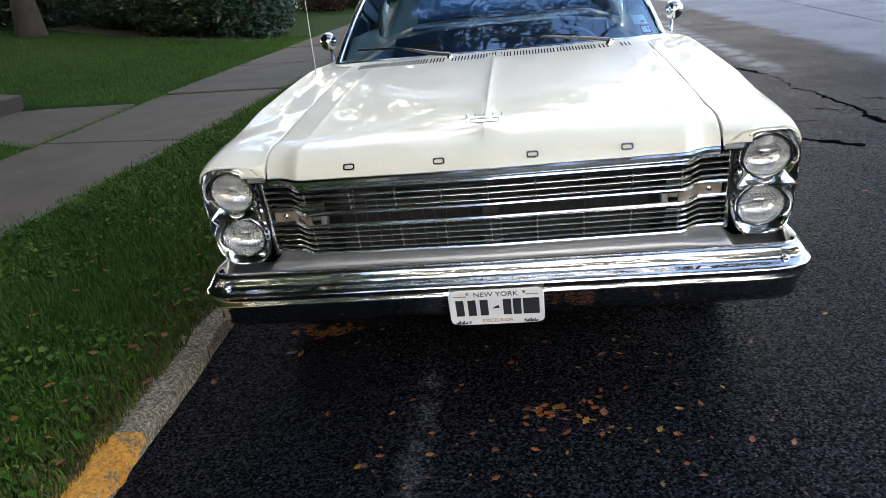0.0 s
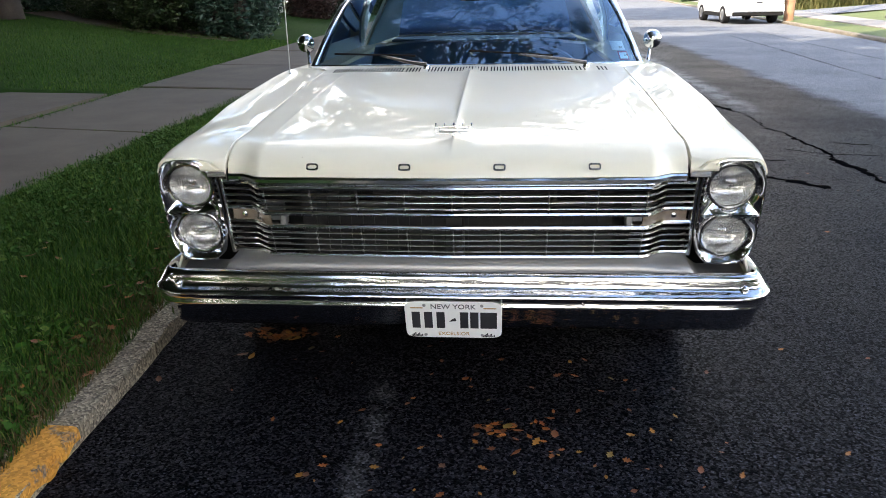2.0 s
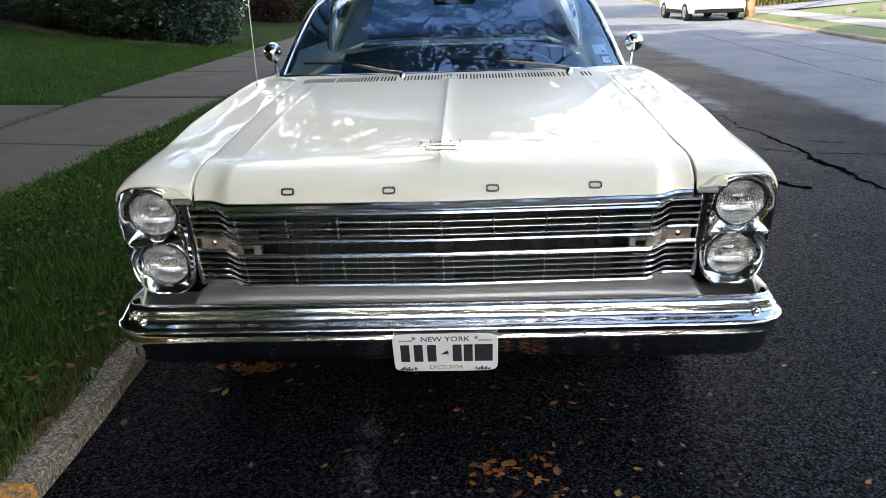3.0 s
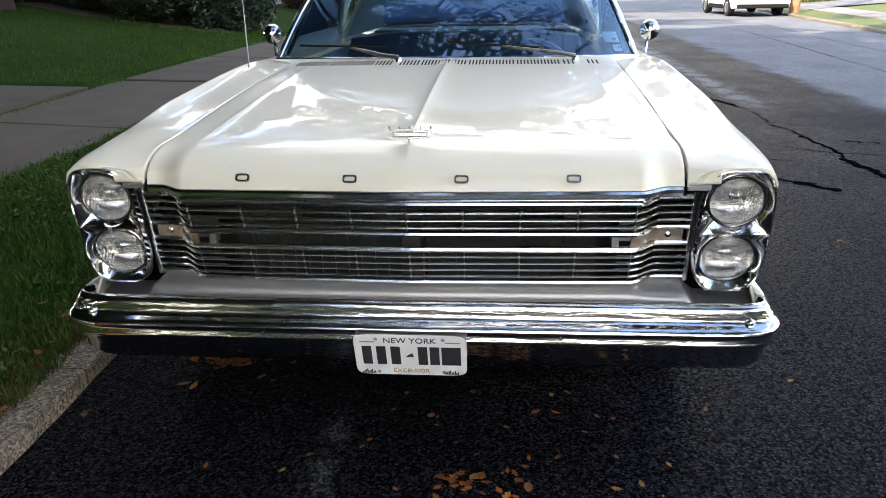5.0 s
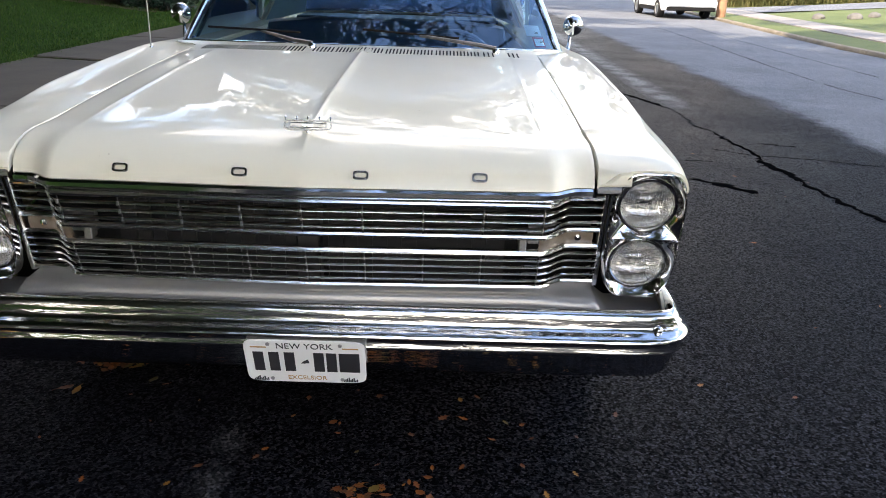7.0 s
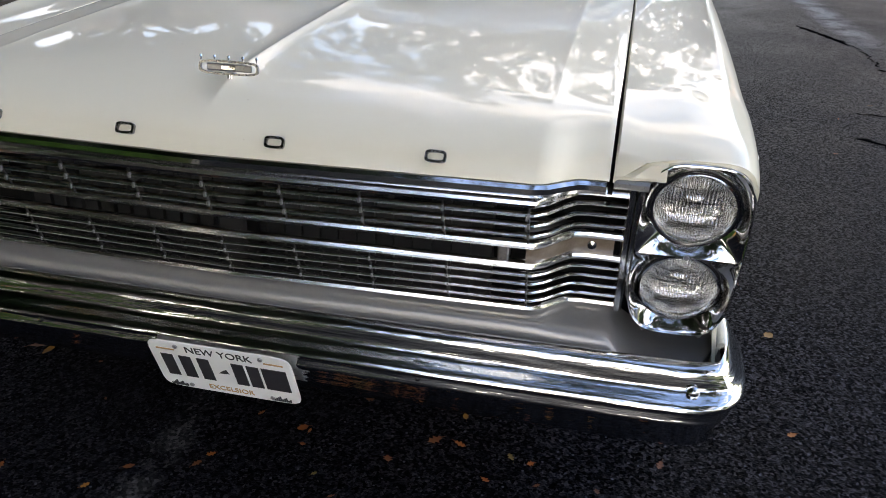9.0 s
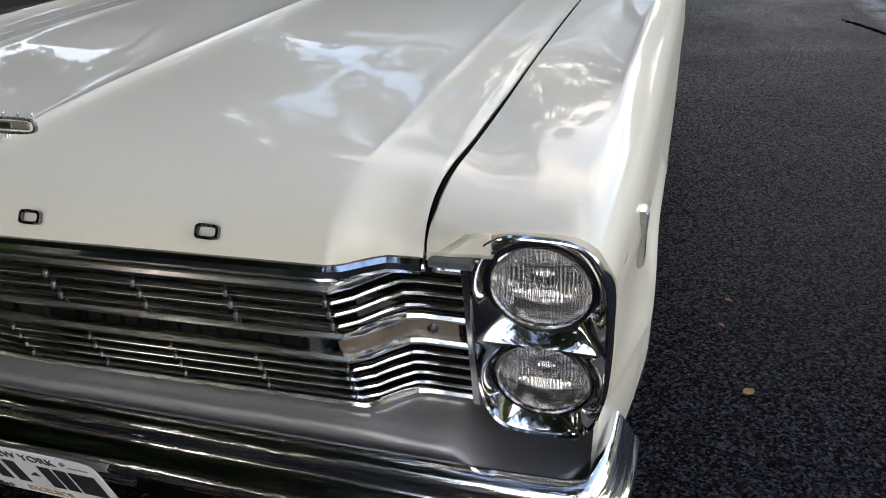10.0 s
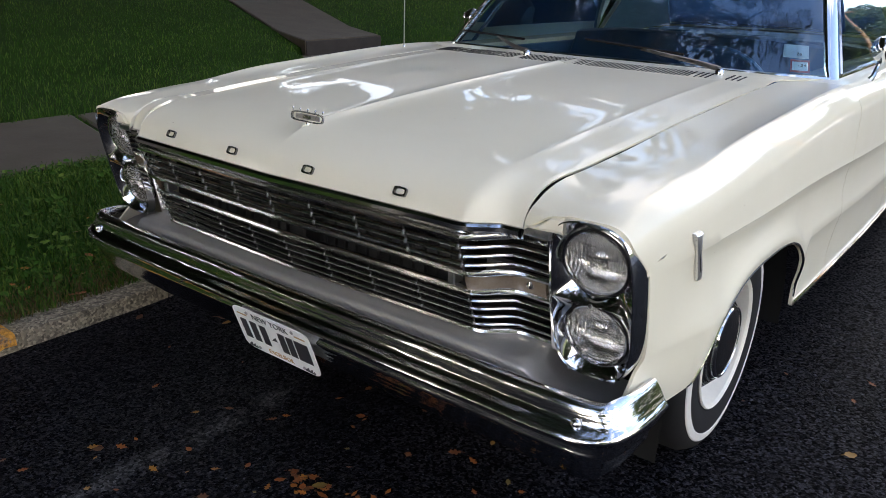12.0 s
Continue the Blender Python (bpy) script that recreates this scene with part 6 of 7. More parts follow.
for k in range(12):
    yj = -8.13 + 3.2 * k
    for i in range(260):
        x = r.uniform(walk_out(yj), walk_in(yj))
        if noise.noise((x * 3, yj, 2)) > -0.1:
            spots.append((x, yj + 0.4 * (walk_in(yj) - x) / (walk_in(yj) - walk_out(yj)) + r.normal() * 0.02, 0.112))
for i in range(2500):
    y = r.uniform(-1, 12)
    spots.append((walk_out(y) + 0.02 + abs(r.normal()) * 0.05, y, 0.135) if i % 2 else (walk_in(y) - abs(r.normal()) * 0.05, y, 0.135))
blades("joint_grass", spots, 0.03, 8, GRASS, "short grass in the joints and edges of the pavement")
spots = []
for i in range(18000):
    y = r.uniform(-2.2, 9)
    x = kerb_x(y) - 0.1 - abs(r.normal()) * 0.2 - 0.05 * noise.noise((0, y * 3, 0))
    spots.append((x, y, 0.061))
blades("verge_straw", spots, 0.042, 3, STRAW, "dry straw-coloured grass fringe along the kerb")
spots = []
while len(spots) < 110000:
    y = r.uniform(0, 18)
    d = 12 * r.rand() ** 1.4
    x = walk_out(y) - d + 0.03
    e = max(0.0, -6.75 - x)
    if not (6.2 + 0.45 * e < y < 7.85 + 0.5 * e if e else 4.95 + 0.62 * d < y < 7.6 + 0.16 * d):
        spots.append((x, y, lawn_z(x, y) - 0.01))
blades("lawn_grass", spots, 0.05, 2, GRASS, "mown deep green lawn grass")

# clover and broad-leaved weeds low in the verge
r = np.random.RandomState(9)
clover = Shape()
for i in range(16000):
    y = r.uniform(-2.2, 5)
    k = r.rand()
    x = kerb_x(y) - 0.16 + (walk_in(y) - kerb_x(y) + 0.16) * k
    if noise.noise((x * 1.7, y * 1.7, 5)) < -0.15:
        continue
    z, q = verge_z(k) + r.uniform(0.012, 0.04), 0.006 + 0.016 * r.rand() ** 2
    m = Matrix.Translation((x, y, z)) @ pose(0, 0, 0, r.uniform(-35, 35), r.uniform(-35, 35), r.uniform(0, 360))
    clover.add([(q * a, q * c * 0.8, q * 0.25 * h) for a, c, h in ((-1, 0, 0), (-0.5, 0.8, 1), (0.5, 0.85, 1), (1, 0, 0), (0.5, -0.85, 1), (-0.5, -0.8, 1))], [(0, 1, 2, 3), (0, 3, 4, 5)], m)
tagged(part("verge_weeds", clover, GRASS, None, smooth=False), "low clover and broad-leaved weeds in the verge", "weeds", kind="stuff")
# ---- other vehicles ----
def suv(name, label, mat, m, rack=True, scale=1.0):
    """A modern estate car; it faces +y, its origin between the rear wheels on the road."""
    car2 = thing(name, label, "car", m=m)
    s, rows = Shape(), []
    for y, zb, zt, w in ((-0.98, 0.42, 0.98, 0.80), (-0.9, 0.32, 1.04, 0.87), (-0.4, 0.28, 1.06, 0.9), (0.8, 0.28, 1.04, 0.91), (2.2, 0.28, 1.02, 0.91), (3.0, 0.3, 0.97, 0.9), (3.5, 0.33, 0.86, 0.86), (3.72, 0.42, 0.72, 0.74)):
        rows.append([(-w + 0.05, y, zb), (-w, y, zb + 0.12), (-w - 0.01, y, (zb + zt) / 2), (-w + 0.03, y, zt - 0.06), (-w + 0.12, y, zt), (0, y, zt + 0.03), (w - 0.12, y, zt), (w - 0.03, y, zt - 0.06), (w + 0.01, y, (zb + zt) / 2), (w, y, zb + 0.12), (w - 0.05, y, zb)])
    s.grid(rows, flip=False)
    s.f += [tuple(range(10, -1, -1)), tuple(77 + i for i in range(11))]
    part("body", s, mat, car2)
    s, rows = Shape(), []
    for y, wb, wt, zt in ((-0.82, 0.8, 0.64, 1.08), (-0.6, 0.8, 0.6, 1.46), (-0.35, 0.81, 0.6, 1.57), (0.6, 0.82, 0.61, 1.63), (1.4, 0.82, 0.6, 1.58), (1.65, 0.82, 0.59, 1.5), (2.35, 0.8, 0.7, 1.04)):
        rows.append([(-wb, y, 1.02), (-wt - 0.02, y, zt - 0.06), (-wt + 0.06, y, zt), (0, y, zt + 0.02), (wt - 0.06, y, zt), (wt + 0.02, y, zt - 0.06), (wb, y, 1.02)])
    s.grid(rows)
    part("cabin_roof", s, mat, car2)

    def pane(pts, nm):
        part(nm, Shape().add(pts, [(0, 1, 2, 3)]), WINDOW_DARK, car2, smooth=False)

    pane([(-0.62, -0.862, 1.1), (0.62, -0.862, 1.1), (0.55, -0.645, 1.44), (-0.55, -0.645, 1.44)], "rear_window")
    pane([(-0.66, 2.26, 1.11), (0.66, 2.26, 1.11), (0.56, 1.72, 1.5), (-0.56, 1.72, 1.5)][::-1], "windscreen")
    for sx in (-1, 1):
        for y0, y1 in ((-0.45, 0.35), (0.42, 1.2), (1.27, 1.95)):
            k0, k1 = y0 + 0.08, min(y1 - 0.05, 1.55)
            pane([(sx * 0.812, y0, 1.09), (sx * 0.812, y1, 1.09), (sx * 0.668, k1, 1.47), (sx * 0.668, k0, 1.47)][::sx], "side_window")
        lamp = Shape().box(*sorted((sx * 0.6, sx * 0.885)), -0.975, -0.72, 0.94, 1.06, b=0.03)
        part("tail_lamp", lamp, TAIL_RED, car2)
        part("head_lamp", Shape().box(*sorted((sx * 0.5, sx * 0.82)), 3.5, 3.68, 0.66, 0.8, b=0.03), CHROME, car2)
        part("door_mirror", Shape().box(*sorted((sx * 0.9, sx * 1.08)), 1.9, 2.0, 1.02, 1.16, b=0.03), mat, car2)
        if rack:
            part("roof_rail", Shape().tube([(sx * 0.55, -0.5, 1.52), (sx * 0.55, -0.35, 1.69), (sx * 0.55, 1.2, 1.7), (sx * 0.55, 1.4, 1.57)], 0.022, 6), BLACK, car2)
        for y in (0, 2.72):
            tyre = part("tyre", Shape().lathe([(0.2, 0.0), (0.3, 0.01), (0.335, -0.02), (0.34, -0.1), (0.33, -0.2), (0.2, -0.2)], 28), RUBBER, car2, m=pose(sx * 0.92, y, 0.34, 0, 90 * sx, 0))
            part("rim", Shape().lathe([(0.21, 0.004), (0.19, -0.02), (0.06, 0.0), (0.001, 0.004)], 20), DULL_METAL, tyre)
    if rack:
        for y in (-0.1, 0.9):
            part("rack_bar", Shape().box(-0.58, 0.58, y - 0.03, y + 0.03, 1.7, 1.73, b=0.01), BLACK, car2)
    part("rear_bumper", Shape().box(-0.87, 0.87, -1.04, -0.9, 0.44, 0.68, b=0.04), mat, car2)
    part("lower_cladding", Shape().box(-0.84, 0.84, -1.0, -0.86, 0.3, 0.45, b=0.03), BLACK, car2, "black lower cladding")
    for sx in (-1, 1):
        part("side_cladding", Shape().box(*sorted((sx * 0.86, sx * 0.915)), 0.42, 2.3, 0.26, 0.42, b=0.01), BLACK, car2)
    bar = part("number_plate", Shape().box(-0.15, 0.15, -1.0, -0.985, 0.72, 0.83), PLATE, car2, smooth=False)
    part("number_bar", Shape().box(-0.11, 0.11, -1.004, -0.998, 0.75, 0.8), INK, bar, smooth=False)
    return car2


suv("parked_estate", "white estate car with dark roof rails parked at the far kerb", WHITE_PAINT, pose(8.75, 26.7, 0, 0, 0, 1.5) @ Matrix.Diagonal((1, 1, 0.91, 1)))
suv("parked_suv", "dark navy utility car with a roof rack, parked behind the sedan", BLUE_PAINT, pose(-0.22, 10.55, 0, 0, 0, 181) @ Matrix.Diagonal((1.02, 1, 1.07, 1)))
suv("distant_car", "small white car far down the road", WHITE_PAINT, pose(10.7, 75, 0, 0, 0, -7), rack=False)
suv("driveway_car", "dark car standing on the driveway across the road", DARK_PAINT, pose(19.5, 58, 0.9, 0, 0, -70) @ Matrix.Diagonal((1, 1, 0.85, 1)), rack=False)

# ---- poles and sign ----
def pole(x, y, z, h, r, mat, label, arm=True):
    p = thing("utility_pole", label, "pole", "utility poles", pose(x, y, z - 0.3))
    part("shaft", Shape().tube([(0, 0, 0), (0.02, 0, h * 0.5), (0.0, 0.0, h)], [r, r * 0.9, r * 0.75], 12), mat, p)
    if arm:
        part("cross_arm", Shape().box(-1.2, 1.2, -0.06, 0.06, h - 0.9, h - 0.76), mat, p, smooth=False)


pole(9.95, 26.15, 0.12, 9.5, 0.165, POLE_WOOD, "reddish-brown wooden utility pole beside the parked estate car")
pole(15.0, 82.3, 0.15, 10.5, 0.2, POLE_WOOD, "reddish-brown wooden utility pole far down the road")
pole(11.45, 88, 0.2, 9, 0.15, PALE_CONCRETE, "slim pale pole far down the road", arm=False)
pole(9.0, 100, 0.2, 9, 0.15, BARK, "slim pole far down the road", arm=False)
sign = thing("stop_sign", "red octagonal stop sign on a thin post", "sign", m=pose(12.6, 90, 0.3))
part("post", Shape().tube([(0, 0, 0), (0, 0, 2.9)], 0.03, 6), DULL_METAL, sign)
part("face", Shape().lathe([(0.42, 0.0), (0.42, 0.012), (0.001, 0.012)], 8, pose(0, 0, 2.75, 90) @ pose(0, 0, 0, 0, 0, 22.5)), SIGN_RED, sign, smooth=False)
letters("word", "STOP", 0.3, FLAG_WHITE, sign, pose(0, -0.016, 2.75, 90))

# ---- houses ----
def house(x, y, z, w, d, h, roof_h, wall, label, rz=0, porch=False):
    """A house with lapped siding, windows, eaves and a gabled roof; its front looks along -y before turning."""
    ob = thing("house", label, "house", m=pose(x, y, z, 0, 0, rz))
    s = Shape().box(-w / 2, w / 2, 0, d, -0.5, h)
    walls = part("wall", s, wall, ob, smooth=False)
    sid = Shape()
    k = 0.1
    while k < h:
        sid.add([(-w / 2, -0.012, k), (w / 2, -0.012, k), (w / 2, -0.002, k + 0.15), (-w / 2, -0.002, k + 0.15)], [(0, 1, 2, 3)])
        sid.add([(w / 2 + 0.012, 0, k), (w / 2 + 0.012, d, k), (w / 2 + 0.002, d, k + 0.15), (w / 2 + 0.002, 0, k + 0.15)], [(0, 1, 2, 3)])
        k += 0.16
    tagged(part("siding", sid, wall, walls, smooth=False), kind="stuff")
    r = Shape()
    r.grid([[(-w / 2 - 0.4, -0.4, h - 0.1), (-w / 2 - 0.4, d / 2, h + roof_h), (-w / 2 - 0.4, d + 0.4, h - 0.1)], [(w / 2 + 0.4, -0.4, h - 0.1), (w / 2 + 0.4, d / 2, h + roof_h), (w / 2 + 0.4, d + 0.4, h - 0.1)]], flip=True)
    part("roof", r, SHINGLE, ob, thick=0.15, smooth=False)
    g = Shape().add([(w / 2, 0, h), (w / 2, d, h), (w / 2, d / 2, h + roof_h - 0.1), (-w / 2, 0, h), (-w / 2, d, h), (-w / 2, d / 2, h + roof_h - 0.1)], [(0, 1, 2), (5, 4, 3)])
    part("gable", g, wall, ob, smooth=False)
    for face in ("front", "side"):
        span = w if face == "front" else d
        for zz in ([1.0, 3.7] if h > 4 else [1.0]):
            for i in range(int(span // 2.6)):
                c = -span / 2 + (i + 0.5) * span / int(span // 2.6)
                mm = pose(c, -0.02, zz) if face == "front" else pose(w / 2 + 0.02, d / 2 + c, zz, 0, 0, 90)
                f = part("window", Shape().box(-0.55, 0.55, -0.05, 0.03, 0, 1.45, b=0.01), FLAG_WHITE, ob, m=mm)
                part("pane", Shape().box(-0.46, 0.46, -0.06, -0.045, 0.09, 0.69), WINDOW_DARK, f, smooth=False)
                part("pane", Shape().box(-0.46, 0.46, -0.06, -0.045, 0.76, 1.36), WINDOW_DARK, f, smooth=False)
    if porch:
        part("porch_floor", Shape().box(w / 2, w / 2 + 2.2, 0.2, d - 0.2, -0.3, 0.5), wall, ob, smooth=False)
        part("porch_roof", Shape().add([(w / 2, 0, 3.2), (w / 2 + 2.5, 0, 2.75), (w / 2 + 2.5, d, 2.75), (w / 2, d, 3.2)], [(0, 1, 2, 3)]), SHINGLE, ob, thick=0.15, smooth=False)
        for i in range(5):
            part("porch_post", Shape().box(w / 2 + 2.0, w / 2 + 2.18, 0.3 + i * (d - 0.8) / 4, 0.48 + i * (d - 0.8) / 4, 0.5, 2.75, b=0.01), FLAG_WHITE, ob)
        rail = part("porch_rail", Shape().box(w / 2 + 2.05, w / 2 + 2.12, 0.4, d - 0.4, 1.3, 1.36), FLAG_WHITE, ob, smooth=False)
        for i in range(28):
            yy = 0.5 + i * (d - 1) / 27
            part("baluster", Shape().box(w / 2 + 2.06, w / 2 + 2.1, yy, yy + 0.04, 0.5, 1.3), FLAG_WHITE, rail, smooth=False)
    return ob


house(-17, 23.2, 0.7, 15, 9, 5.4, 3, SIDING_PALE, "two-storey house with grey lapped siding behind the hedge")
house(-16.5, 42, 0.5, 10, 9, 5.6, 3, SIDING_WHITE, "white lapped-siding house with a front porch", porch=True)
house(-14.5, 58, 0.5, 10, 9, 5.6, 3, SIDING_WHITE, "white lapped-siding house with a front porch", porch=True)
house(25.5, 60, 1.0, 6, 7, 4.0, 2.5, SIDING_WHITE, "white house half hidden by trees across the road", rz=0)

flag = thing("flag", "striped red, white and blue flag hanging from the porch", "flag", m=pose(-8.0, 38.6, 2.6, 0, 0, 0))
part("staff", Shape().tube([(-0.9, 0, -0.3), (0.15, 0, 0.55)], 0.02, 6), FLAG_WHITE, flag)
for i in range(9):
    s = Shape().grid([[(-0.45 + i * 0.07 + 0.07 * k + 0.02 * math.sin(8 * v), 0.06 * math.sin(5 * v + i), 0.28 - 1.3 * v + 0.06 * i) for k in (0, 1)] for v in lin(0, 1, 7)])
    part("stripe", s, FLAG_RED if i % 2 == 0 else FLAG_WHITE, flag)
s = Shape().grid([[(-0.45 + 0.28 * k, -0.09, 0.3 - 0.5 * v + 0.2 * k) for k in (0, 1)] for v in (0, 1)])
part("canton", s, FLAG_BLUE, flag)

# ---- across the road: bank of tall grasses, rocks, fence, woods ----
r = random.Random(21)
for i, (x, y, w, h, mat, lab) in enumerate((
    (22.0, 40, 3.4, 2.2, LEAVES_SUN, "loose green garden shrub on the bank"),
    (14.2, 37.4, 1.9, 0.9, SHRUB_BLUE, "low blue-green tufted shrub on the bank"),
    (15.6, 37.6, 1.8, 0.8, SHRUB_BLUE, "low blue-green tufted shrub on the bank"),
    (17.3, 36.6, 1.6, 0.7, SHRUB_BLUE, "low blue-green tufted shrub on the bank"),
    (20.0, 37.5, 2.0, 1.4, SHRUB_BLUE, "blue-green tufted shrub on the bank"),
    (13.65, 58, 1.5, 1.5, LEAVES, "small dark green bush on the far lawn"),
    (15.4, 58, 1.6, 2.0, LEAVES, "small dark green bush on the far lawn"),
    (16.4, 80, 2.8, 1.3, LEAVES_SUN, "clipped green hedge far down the road"),
    (18.6, 80.5, 3.2, 1.4, LEAVES_SUN, "clipped green hedge far down the road"),
    (20.8, 81, 3.0, 1.4, LEAVES_SUN, "clipped green hedge far down the road"),
    (17.6, 39.6, 2.6, 1.5, LEAVES_SUN, "loose leafy green bush among the tall grasses"),
    (19.8, 38.9, 2.2, 1.4, SHRUB_BLUE, "grey-green bush on the bank beside the tall grasses"),
    (15.8, 38.4, 1.8, 0.9, SHRUB_BLUE, "grey-green bush on the bank beside the tall grasses"),
    (19.2, 62, 1.6, 3.0, LEAVES, "narrow conical evergreen at the back of the far lawn"),
    (20.3, 62, 1.7, 3.4, LEAVES, "narrow conical evergreen at the back of the far lawn"),
    (21.6, 62, 1.7, 3.0, LEAVES, "narrow conical evergreen at the back of the far lawn"),
)):
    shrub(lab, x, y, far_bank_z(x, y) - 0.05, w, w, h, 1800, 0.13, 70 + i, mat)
def grass_clump(label, x, y, w, h, n, seed, mat):
    """Tall arching blades from one root, with a haze of plumes."""
    q = np.random.RandomState(seed)
    s = Shape()
    for i in range(n):
        a, lean = q.rand() * 6.283, q.rand() ** 1.3
        bx, by = q.normal() * w * 0.22, q.normal() * w * 0.22
        hh, out, t = h * (0.55 + 0.5 * q.rand()), w * 0.45 * lean, 0.012 + 0.014 * q.rand()
        dx, dy = math.cos(a), math.sin(a)
        rows = []
        for k in (0.0, 0.4, 0.75, 1.0):
            px, py, pz = bx + dx * out * k * k, by + dy * out * k * k, hh * (k - 0.35 * lean * k ** 3)
            tt = t * (1 - 0.8 * k)
            rows.append([(px - dy * tt, py + dx * tt, pz), (px + dy * tt, py - dx * tt, pz)])
        s.grid(rows)
    ob = thing("ornamental_grass", label, "grass", "tall grasses on the bank", pose(x, y, far_bank_z(x, y) - 0.05))
    tagged(part("blades", s, mat, ob, smooth=False), kind="stuff")


PLUME = leaf_material("straw_plumes", (0.06, 0.075, 0.026), (0.13, 0.125, 0.045), (0.22, 0.18, 0.08), 0.8)
for i, (x, y, w, h, mat, lab) in enumerate((
    (15.4, 39.4, 2.6, 1.6, LEAVES_SUN, "clump of tall green ornamental grass"),
    (16.9, 40.2, 3.2, 1.9, PLUME, "clump of tall straw-coloured ornamental grass in plume"),
    (18.5, 40.6, 3.0, 1.8, PLUME, "clump of tall straw-coloured ornamental grass in plume"),
    (18.0, 38.6, 2.6, 1.7, LEAVES_SUN, "clump of tall green ornamental grass"),
    (20.2, 40.4, 3.0, 2.0, LEAVES_SUN, "clump of tall green ornamental grass"),
    (14.6, 36.2, 2.8, 0.7, PLUME, "low clump of dry ornamental grass"),
    (16.6, 35.8, 2.8, 0.65, PLUME, "low clump of dry ornamental grass"),
    (18.6, 35.9, 3.0, 0.8, PLUME, "low clump of dry ornamental grass"),
    (20.6, 35.8, 3.0, 0.8, PLUME, "low clump of dry ornamental grass"),
)):
    grass_clump(lab, x, y, w, h, 1500, 90 + i, mat)
for i in range(9):
    x, y = 13.2 + i * 0.75 + r.uniform(-0.2, 0.2), 25.2 + r.uniform(-0.8, 0.8)
    k = r.uniform(0.12, 0.26)
    s = Shape().grid([[(k * math.sin(p) * math.cos(t) * (1 + 0.3 * noise.noise((3 * math.cos(t) + i, 3 * math.sin(t), p))), k * math.sin(p) * math.sin(t) * (1 + 0.3 * noise.noise((i, 2 * t, p))), k * 0.7 * math.cos(p)) for t in lin(0, 2 * math.pi, 13)] for p in lin(0, math.pi, 8)])
    tagged(part("rock", s, ROCK, None, m=pose(x, y, far_bank_z(x, y) + k * 0.2)), "pale grey fieldstone on the lawn", "rock", "rocks on the far lawn")
fence = thing("board_fence", "low white board fence on the far lawn", "fence", m=pose(22.5, 36, 1.0))
for k in range(7):
    part("post", Shape().box(k * 2 - 0.05, k * 2 + 0.05, -0.05, 0.05, -0.2, 0.85), FLAG_WHITE, fence, smooth=False)
for z in (0.3, 0.62):
    part("board", Shape().box(0, 12, -0.07, -0.05, z, z + 0.18), FLAG_WHITE, fence, smooth=False)

wood_tree = limb_tree("tree", "leafy green tree of the woods across the road", 0.3, 12, {"limbs": 18, "r": 4.2, "twigs": 6, "blob": 1.3}, 14000, 0.23, 31, LEAVES_SUN, group="far woods", fork=0.12)
wood_tree.matrix_basis = pose(24, 55, 0.8)
young_tree = limb_tree("young_tree", "slim young street tree on the far lawn", 0.07, 5.5, {"limbs": 14, "r": 1.5, "twigs": 4, "blob": 0.5}, 2500, 0.12, 41, LEAVES_SUN, fork=0.45)
young_tree.matrix_basis = pose(13.98, 54.3, 0.2)
dark_tree = limb_tree("tree", "dark green tree of the woods; those behind the walk are unseen additions", 0.3, 13, {"limbs": 20, "r": 4.4, "twigs": 6, "blob": 1.4}, 14000, 0.25, 37, LEAVES, group="far woods", fork=0.1)
dark_tree.matrix_basis = pose(18, 70, 0.8)
spots = [(29, 50), (33, 46), (37, 52), (31, 60), (26, 64), (21, 62), (20, 78), (24, 88), (28, 74), (33, 70), (40, 60), (17, 96), (12, 118), (18, 122), (24, 112), (6, 124), (0, 122), (-6, 116), (-12, 104), (-9, 90), (-16, 96), (-7, 76), (30, 100), (38, 84), (44, 70), (42, 48), (46, 58), (36, 42), (41, 38), (10, 132), (-2, 134), (16, 134), (-18, 80), (-24, 70), (-25, 45)]
for i, (x, y) in enumerate(spots):
    k = 0.85 + 0.35 * r.random()
    copy_thing(wood_tree if i % 3 else dark_tree, pose(x, y, 0.6 if x > 10 else 0.1, 0, 0, r.uniform(0, 360)) @ Matrix.Diagonal((k, k, k, 1)))

# unseen trees added behind the walk, gapped for the chrome to reflect
for i in range(14):
    if i in (0, 2, 4, 5, 7, 8, 11):
        continue
    an = math.radians(196 + 74 * i / 13)
    k = 0.9 + 0.3 * r.random()
    d = 27 + 9 * (i % 3)
    copy_thing(dark_tree, pose(3 + d * math.sin(an), d * math.cos(an), 0, 0, 0, r.uniform(0, 360)) @ Matrix.Diagonal((k, k, k, 1)))

# more unseen trees added behind on the right, also for reflections
for i in range(10):
    an = math.radians(112 + 40 * i / 9)
    d = 44 + 8 * (i % 3)
    k = 0.85 + 0.25 * r.random()
    copy_thing(dark_tree, pose(3 + d * math.sin(an), d * math.cos(an), 0, 0, 0, r.uniform(0, 360)) @ Matrix.Diagonal((k, k, k, 1)))

# low undergrowth that closes the woods
blobs = []
for i in range(150):
    k = i / 150
    x, y = (22 + 26 * k, 62 - 16 * k + r.uniform(-2, 2)) if i % 2 else (-22 + 52 * k, 118 - 30 * max(0, k - 0.55) + r.uniform(-3, 3))
    blobs.append((x, y, 2.2, 2.8, 2.0, r.uniform(2.4, 5.0)))
# unseen ring of leaves added behind, its gaps placed for the reflections
for i in range(140):
    an = math.radians(110 + 160 * i / 139)
    if 164 < math.degrees(an) < 196 or 206 < math.degrees(an) < 232 or 244 < math.degrees(an) < 252:
        continue
    blobs.append((3 + 34 * math.sin(an), 34 * math.cos(an), 1.4, 2.6, 2.0, r.uniform(2.5, 4.5)))
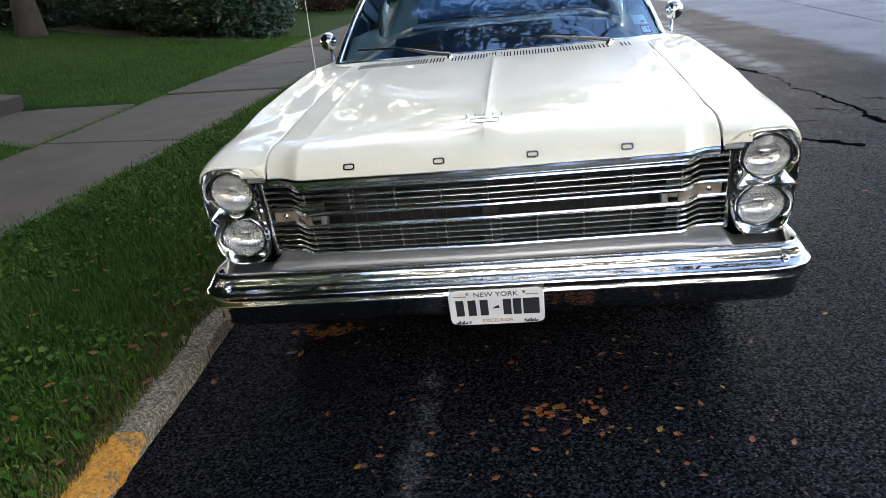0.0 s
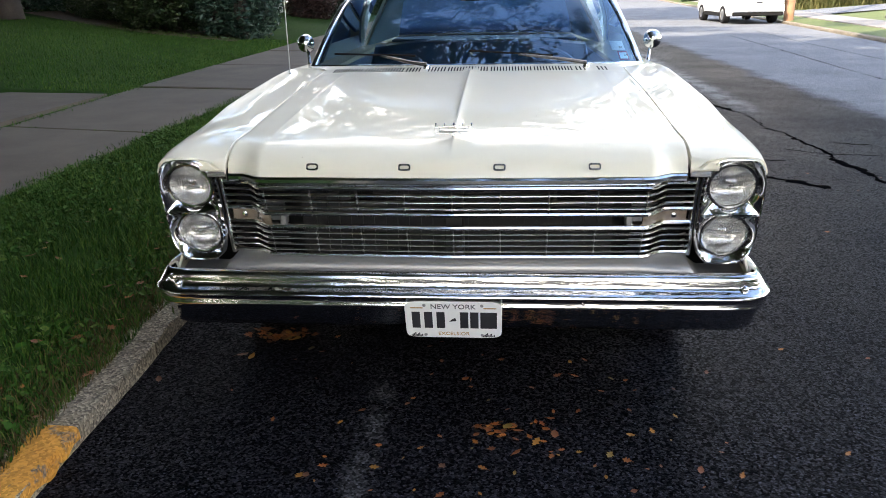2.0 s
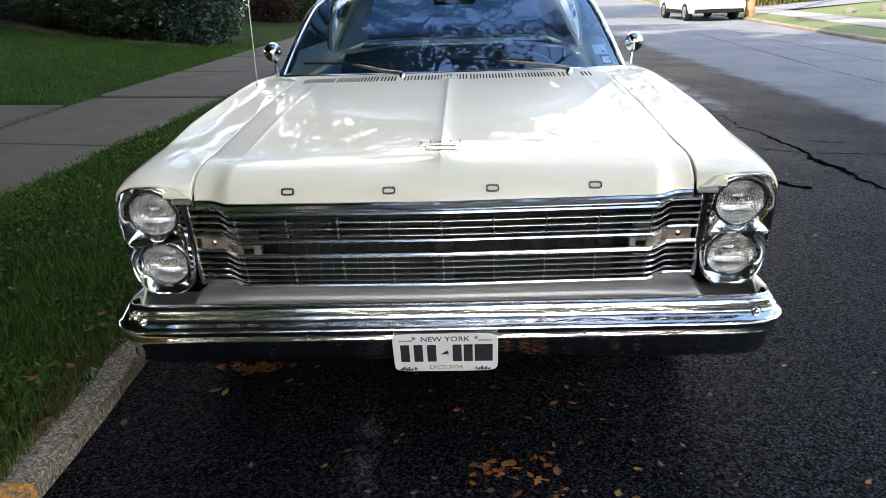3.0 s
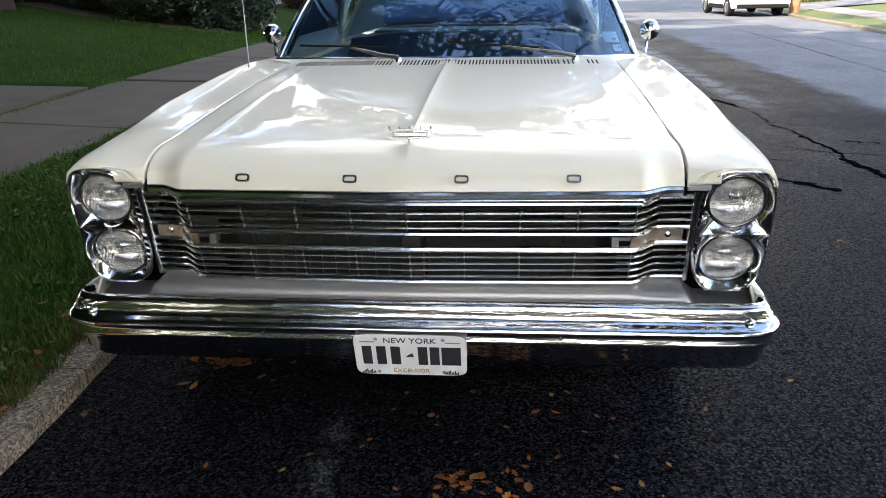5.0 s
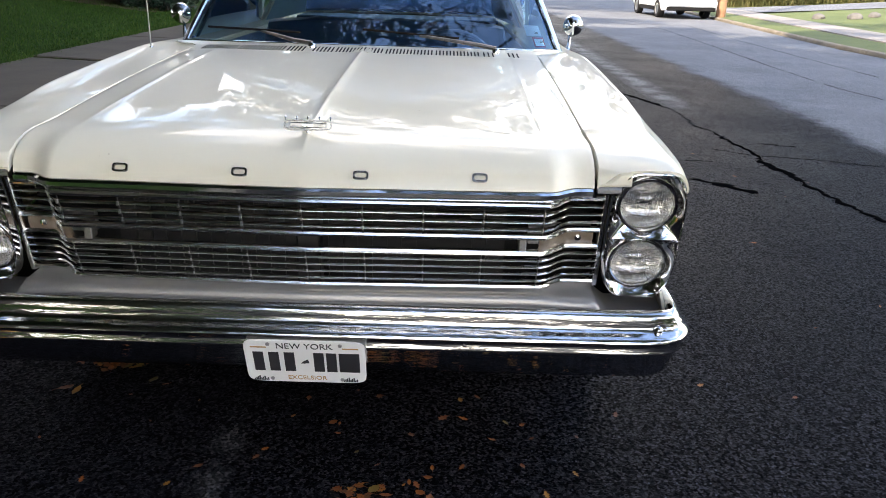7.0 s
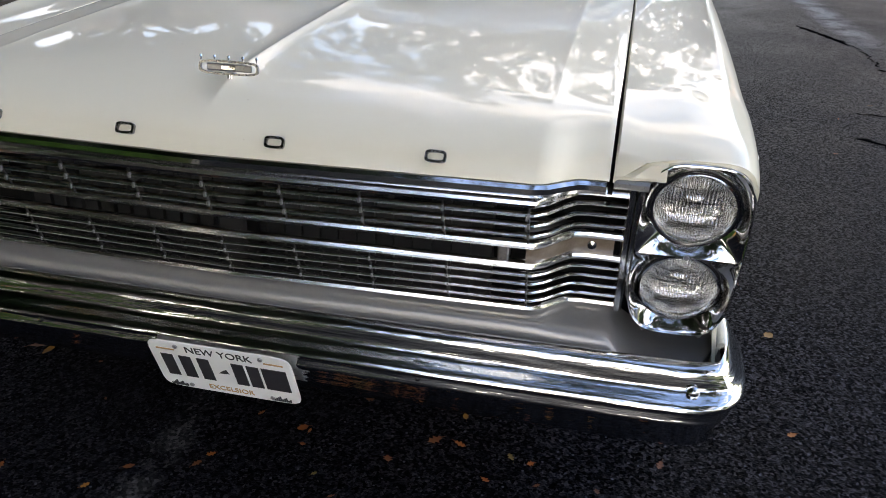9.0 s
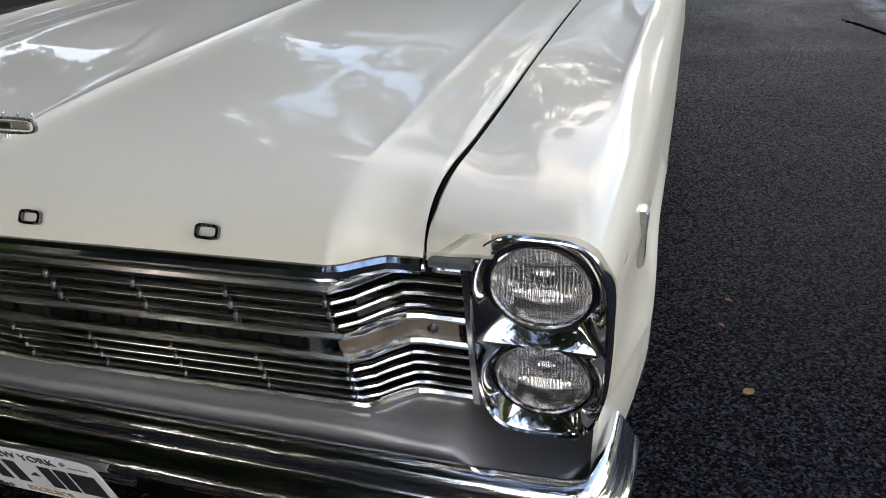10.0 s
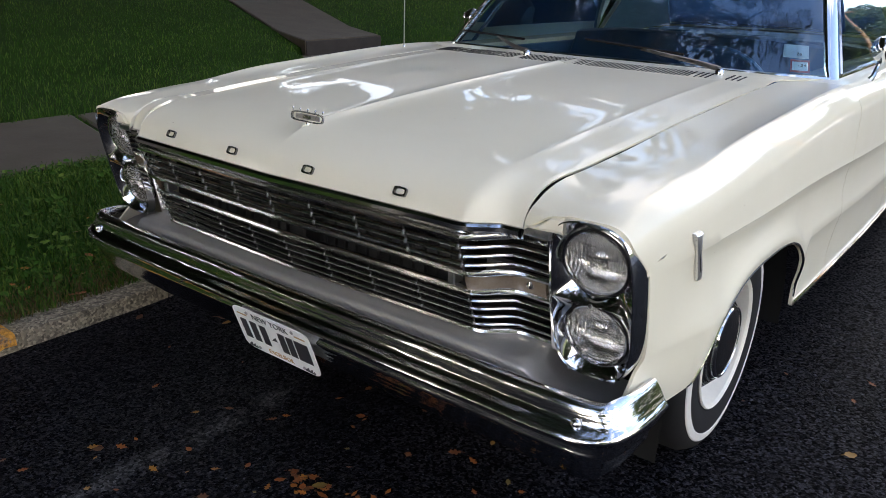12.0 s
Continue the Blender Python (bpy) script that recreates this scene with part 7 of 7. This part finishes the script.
tagged(part("undergrowth", leaf_cloud(blobs, 64000, 0.38, 77), LEAVES, None, smooth=False), "dense leafy undergrowth along the woods, and an unseen ring added behind", "undergrowth", kind="stuff")

# ---- fallen leaves on the road, kerb and verge ----
leaf_meshes = []
for k in range(5):
    rr = random.Random(k)
    s, rows = Shape(), []
    L, W, curl = 1.0, rr.uniform(0.22, 0.34), rr.uniform(0.1, 0.3)
    for t in lin(0, 1, 13):
        w = W * math.sin(math.pi * min(1, t * 0.97 + 0.02)) ** 0.8 * (1.0 + (0.45 if k > 1 else 0.12) * math.sin(t * 19 + k)) + 0.008
        z = curl * (t - 0.5) ** 2 + 0.05
        rows.append([(-w, t - 0.5, z + curl * 0.5 * w), (0, t - 0.5, z - 0.03), (w, t - 0.5, z + curl * 0.4 * w)])
    s.grid(rows)
    s.tube([(0, 0.48, 0.06 + curl * 0.25), (0.03, 0.8, 0.05)], 0.012, 4)
    leaf_meshes.append(mesh_of("fallen_leaf", s, DEAD_LEAF))
r = random.Random(9)
places = [(-0.872, 0.47, 0.055), (-0.83, 0.456, 0.05), (-0.875, 0.703, 0.05), (-0.846, 0.715, 0.055), (-0.61, 0.536, 0.045), (-0.625, 0.664, 0.055), (-1.123, 0.261, 0.035), (0.357, 0.352, 0.04), (1.255, 1.1, 0.04), (0.565, -0.034, 0.03), (0.564, -0.38, 0.03), (-0.426, -0.295, 0.03), (0.34, -0.127, 0.025), (-0.445, -0.3, 0.03)]
for i in range(70):
    # drift under the bumper, and the loose heap before the car
    places.append((r.gauss(-0.755, 0.065), r.gauss(0.655, 0.026), r.uniform(0.022, 0.045)))
for i in range(22):
    places.append((r.gauss(0.15, 0.06), r.gauss(-0.02, 0.05), r.uniform(0.02, 0.042)))
for i in range(150):
    x = r.gauss(0.22, 0.42) if i < 100 else r.uniform(-0.9, 3.0)
    y = r.gauss(-0.1, 0.4) if i < 100 else r.uniform(-1.0, 5.0)
    places.append((max(x, -1.05), y, r.uniform(0.012, 0.032)))
places += [(-1.309, 0.127, 0.06), (-1.5, 0.404, 0.045), (-1.415, 0.508, 0.04), (-1.5155, 0.981, 0.05), (-1.491, 0.82, 0.045), (-1.552, -0.011, 0.035), (-1.484, -0.064, 0.035), (-1.633, 0.346, 0.04), (-1.497, 0.402, 0.045), (-1.922, 0.444, 0.035), (-1.606, -0.26, 0.045), (-1.665, -0.128, 0.04), (-2.2, 1.245, 0.06)]
for i in range(60):
    y = r.uniform(-0.9, 3.5)
    places.append((kerb_x(y) - 0.1 - abs(r.gauss(0, 0.7)), y, r.uniform(0.02, 0.045)))
for x, y, k in places:
    on_verge = x < kerb_x(y)
    ob = new("fallen_leaf", leaf_meshes[r.randrange(5)])
    ob.matrix_basis = pose(x, y, (verge_z(min(1, max(0, (kerb_x(y) - 0.15 - x) / (kerb_x(y) - 0.15 - walk_in(y))))) + 0.03 if on_verge else 0.001), r.uniform(-12, 12), r.uniform(-12, 12), r.uniform(0, 360)) @ Matrix.Diagonal((k, k, k, 1))
    tagged(ob, "dry orange-brown leaf lying in the grass" if on_verge else "dry orange-brown leaf lying on the asphalt", "leaf", "fallen leaves")
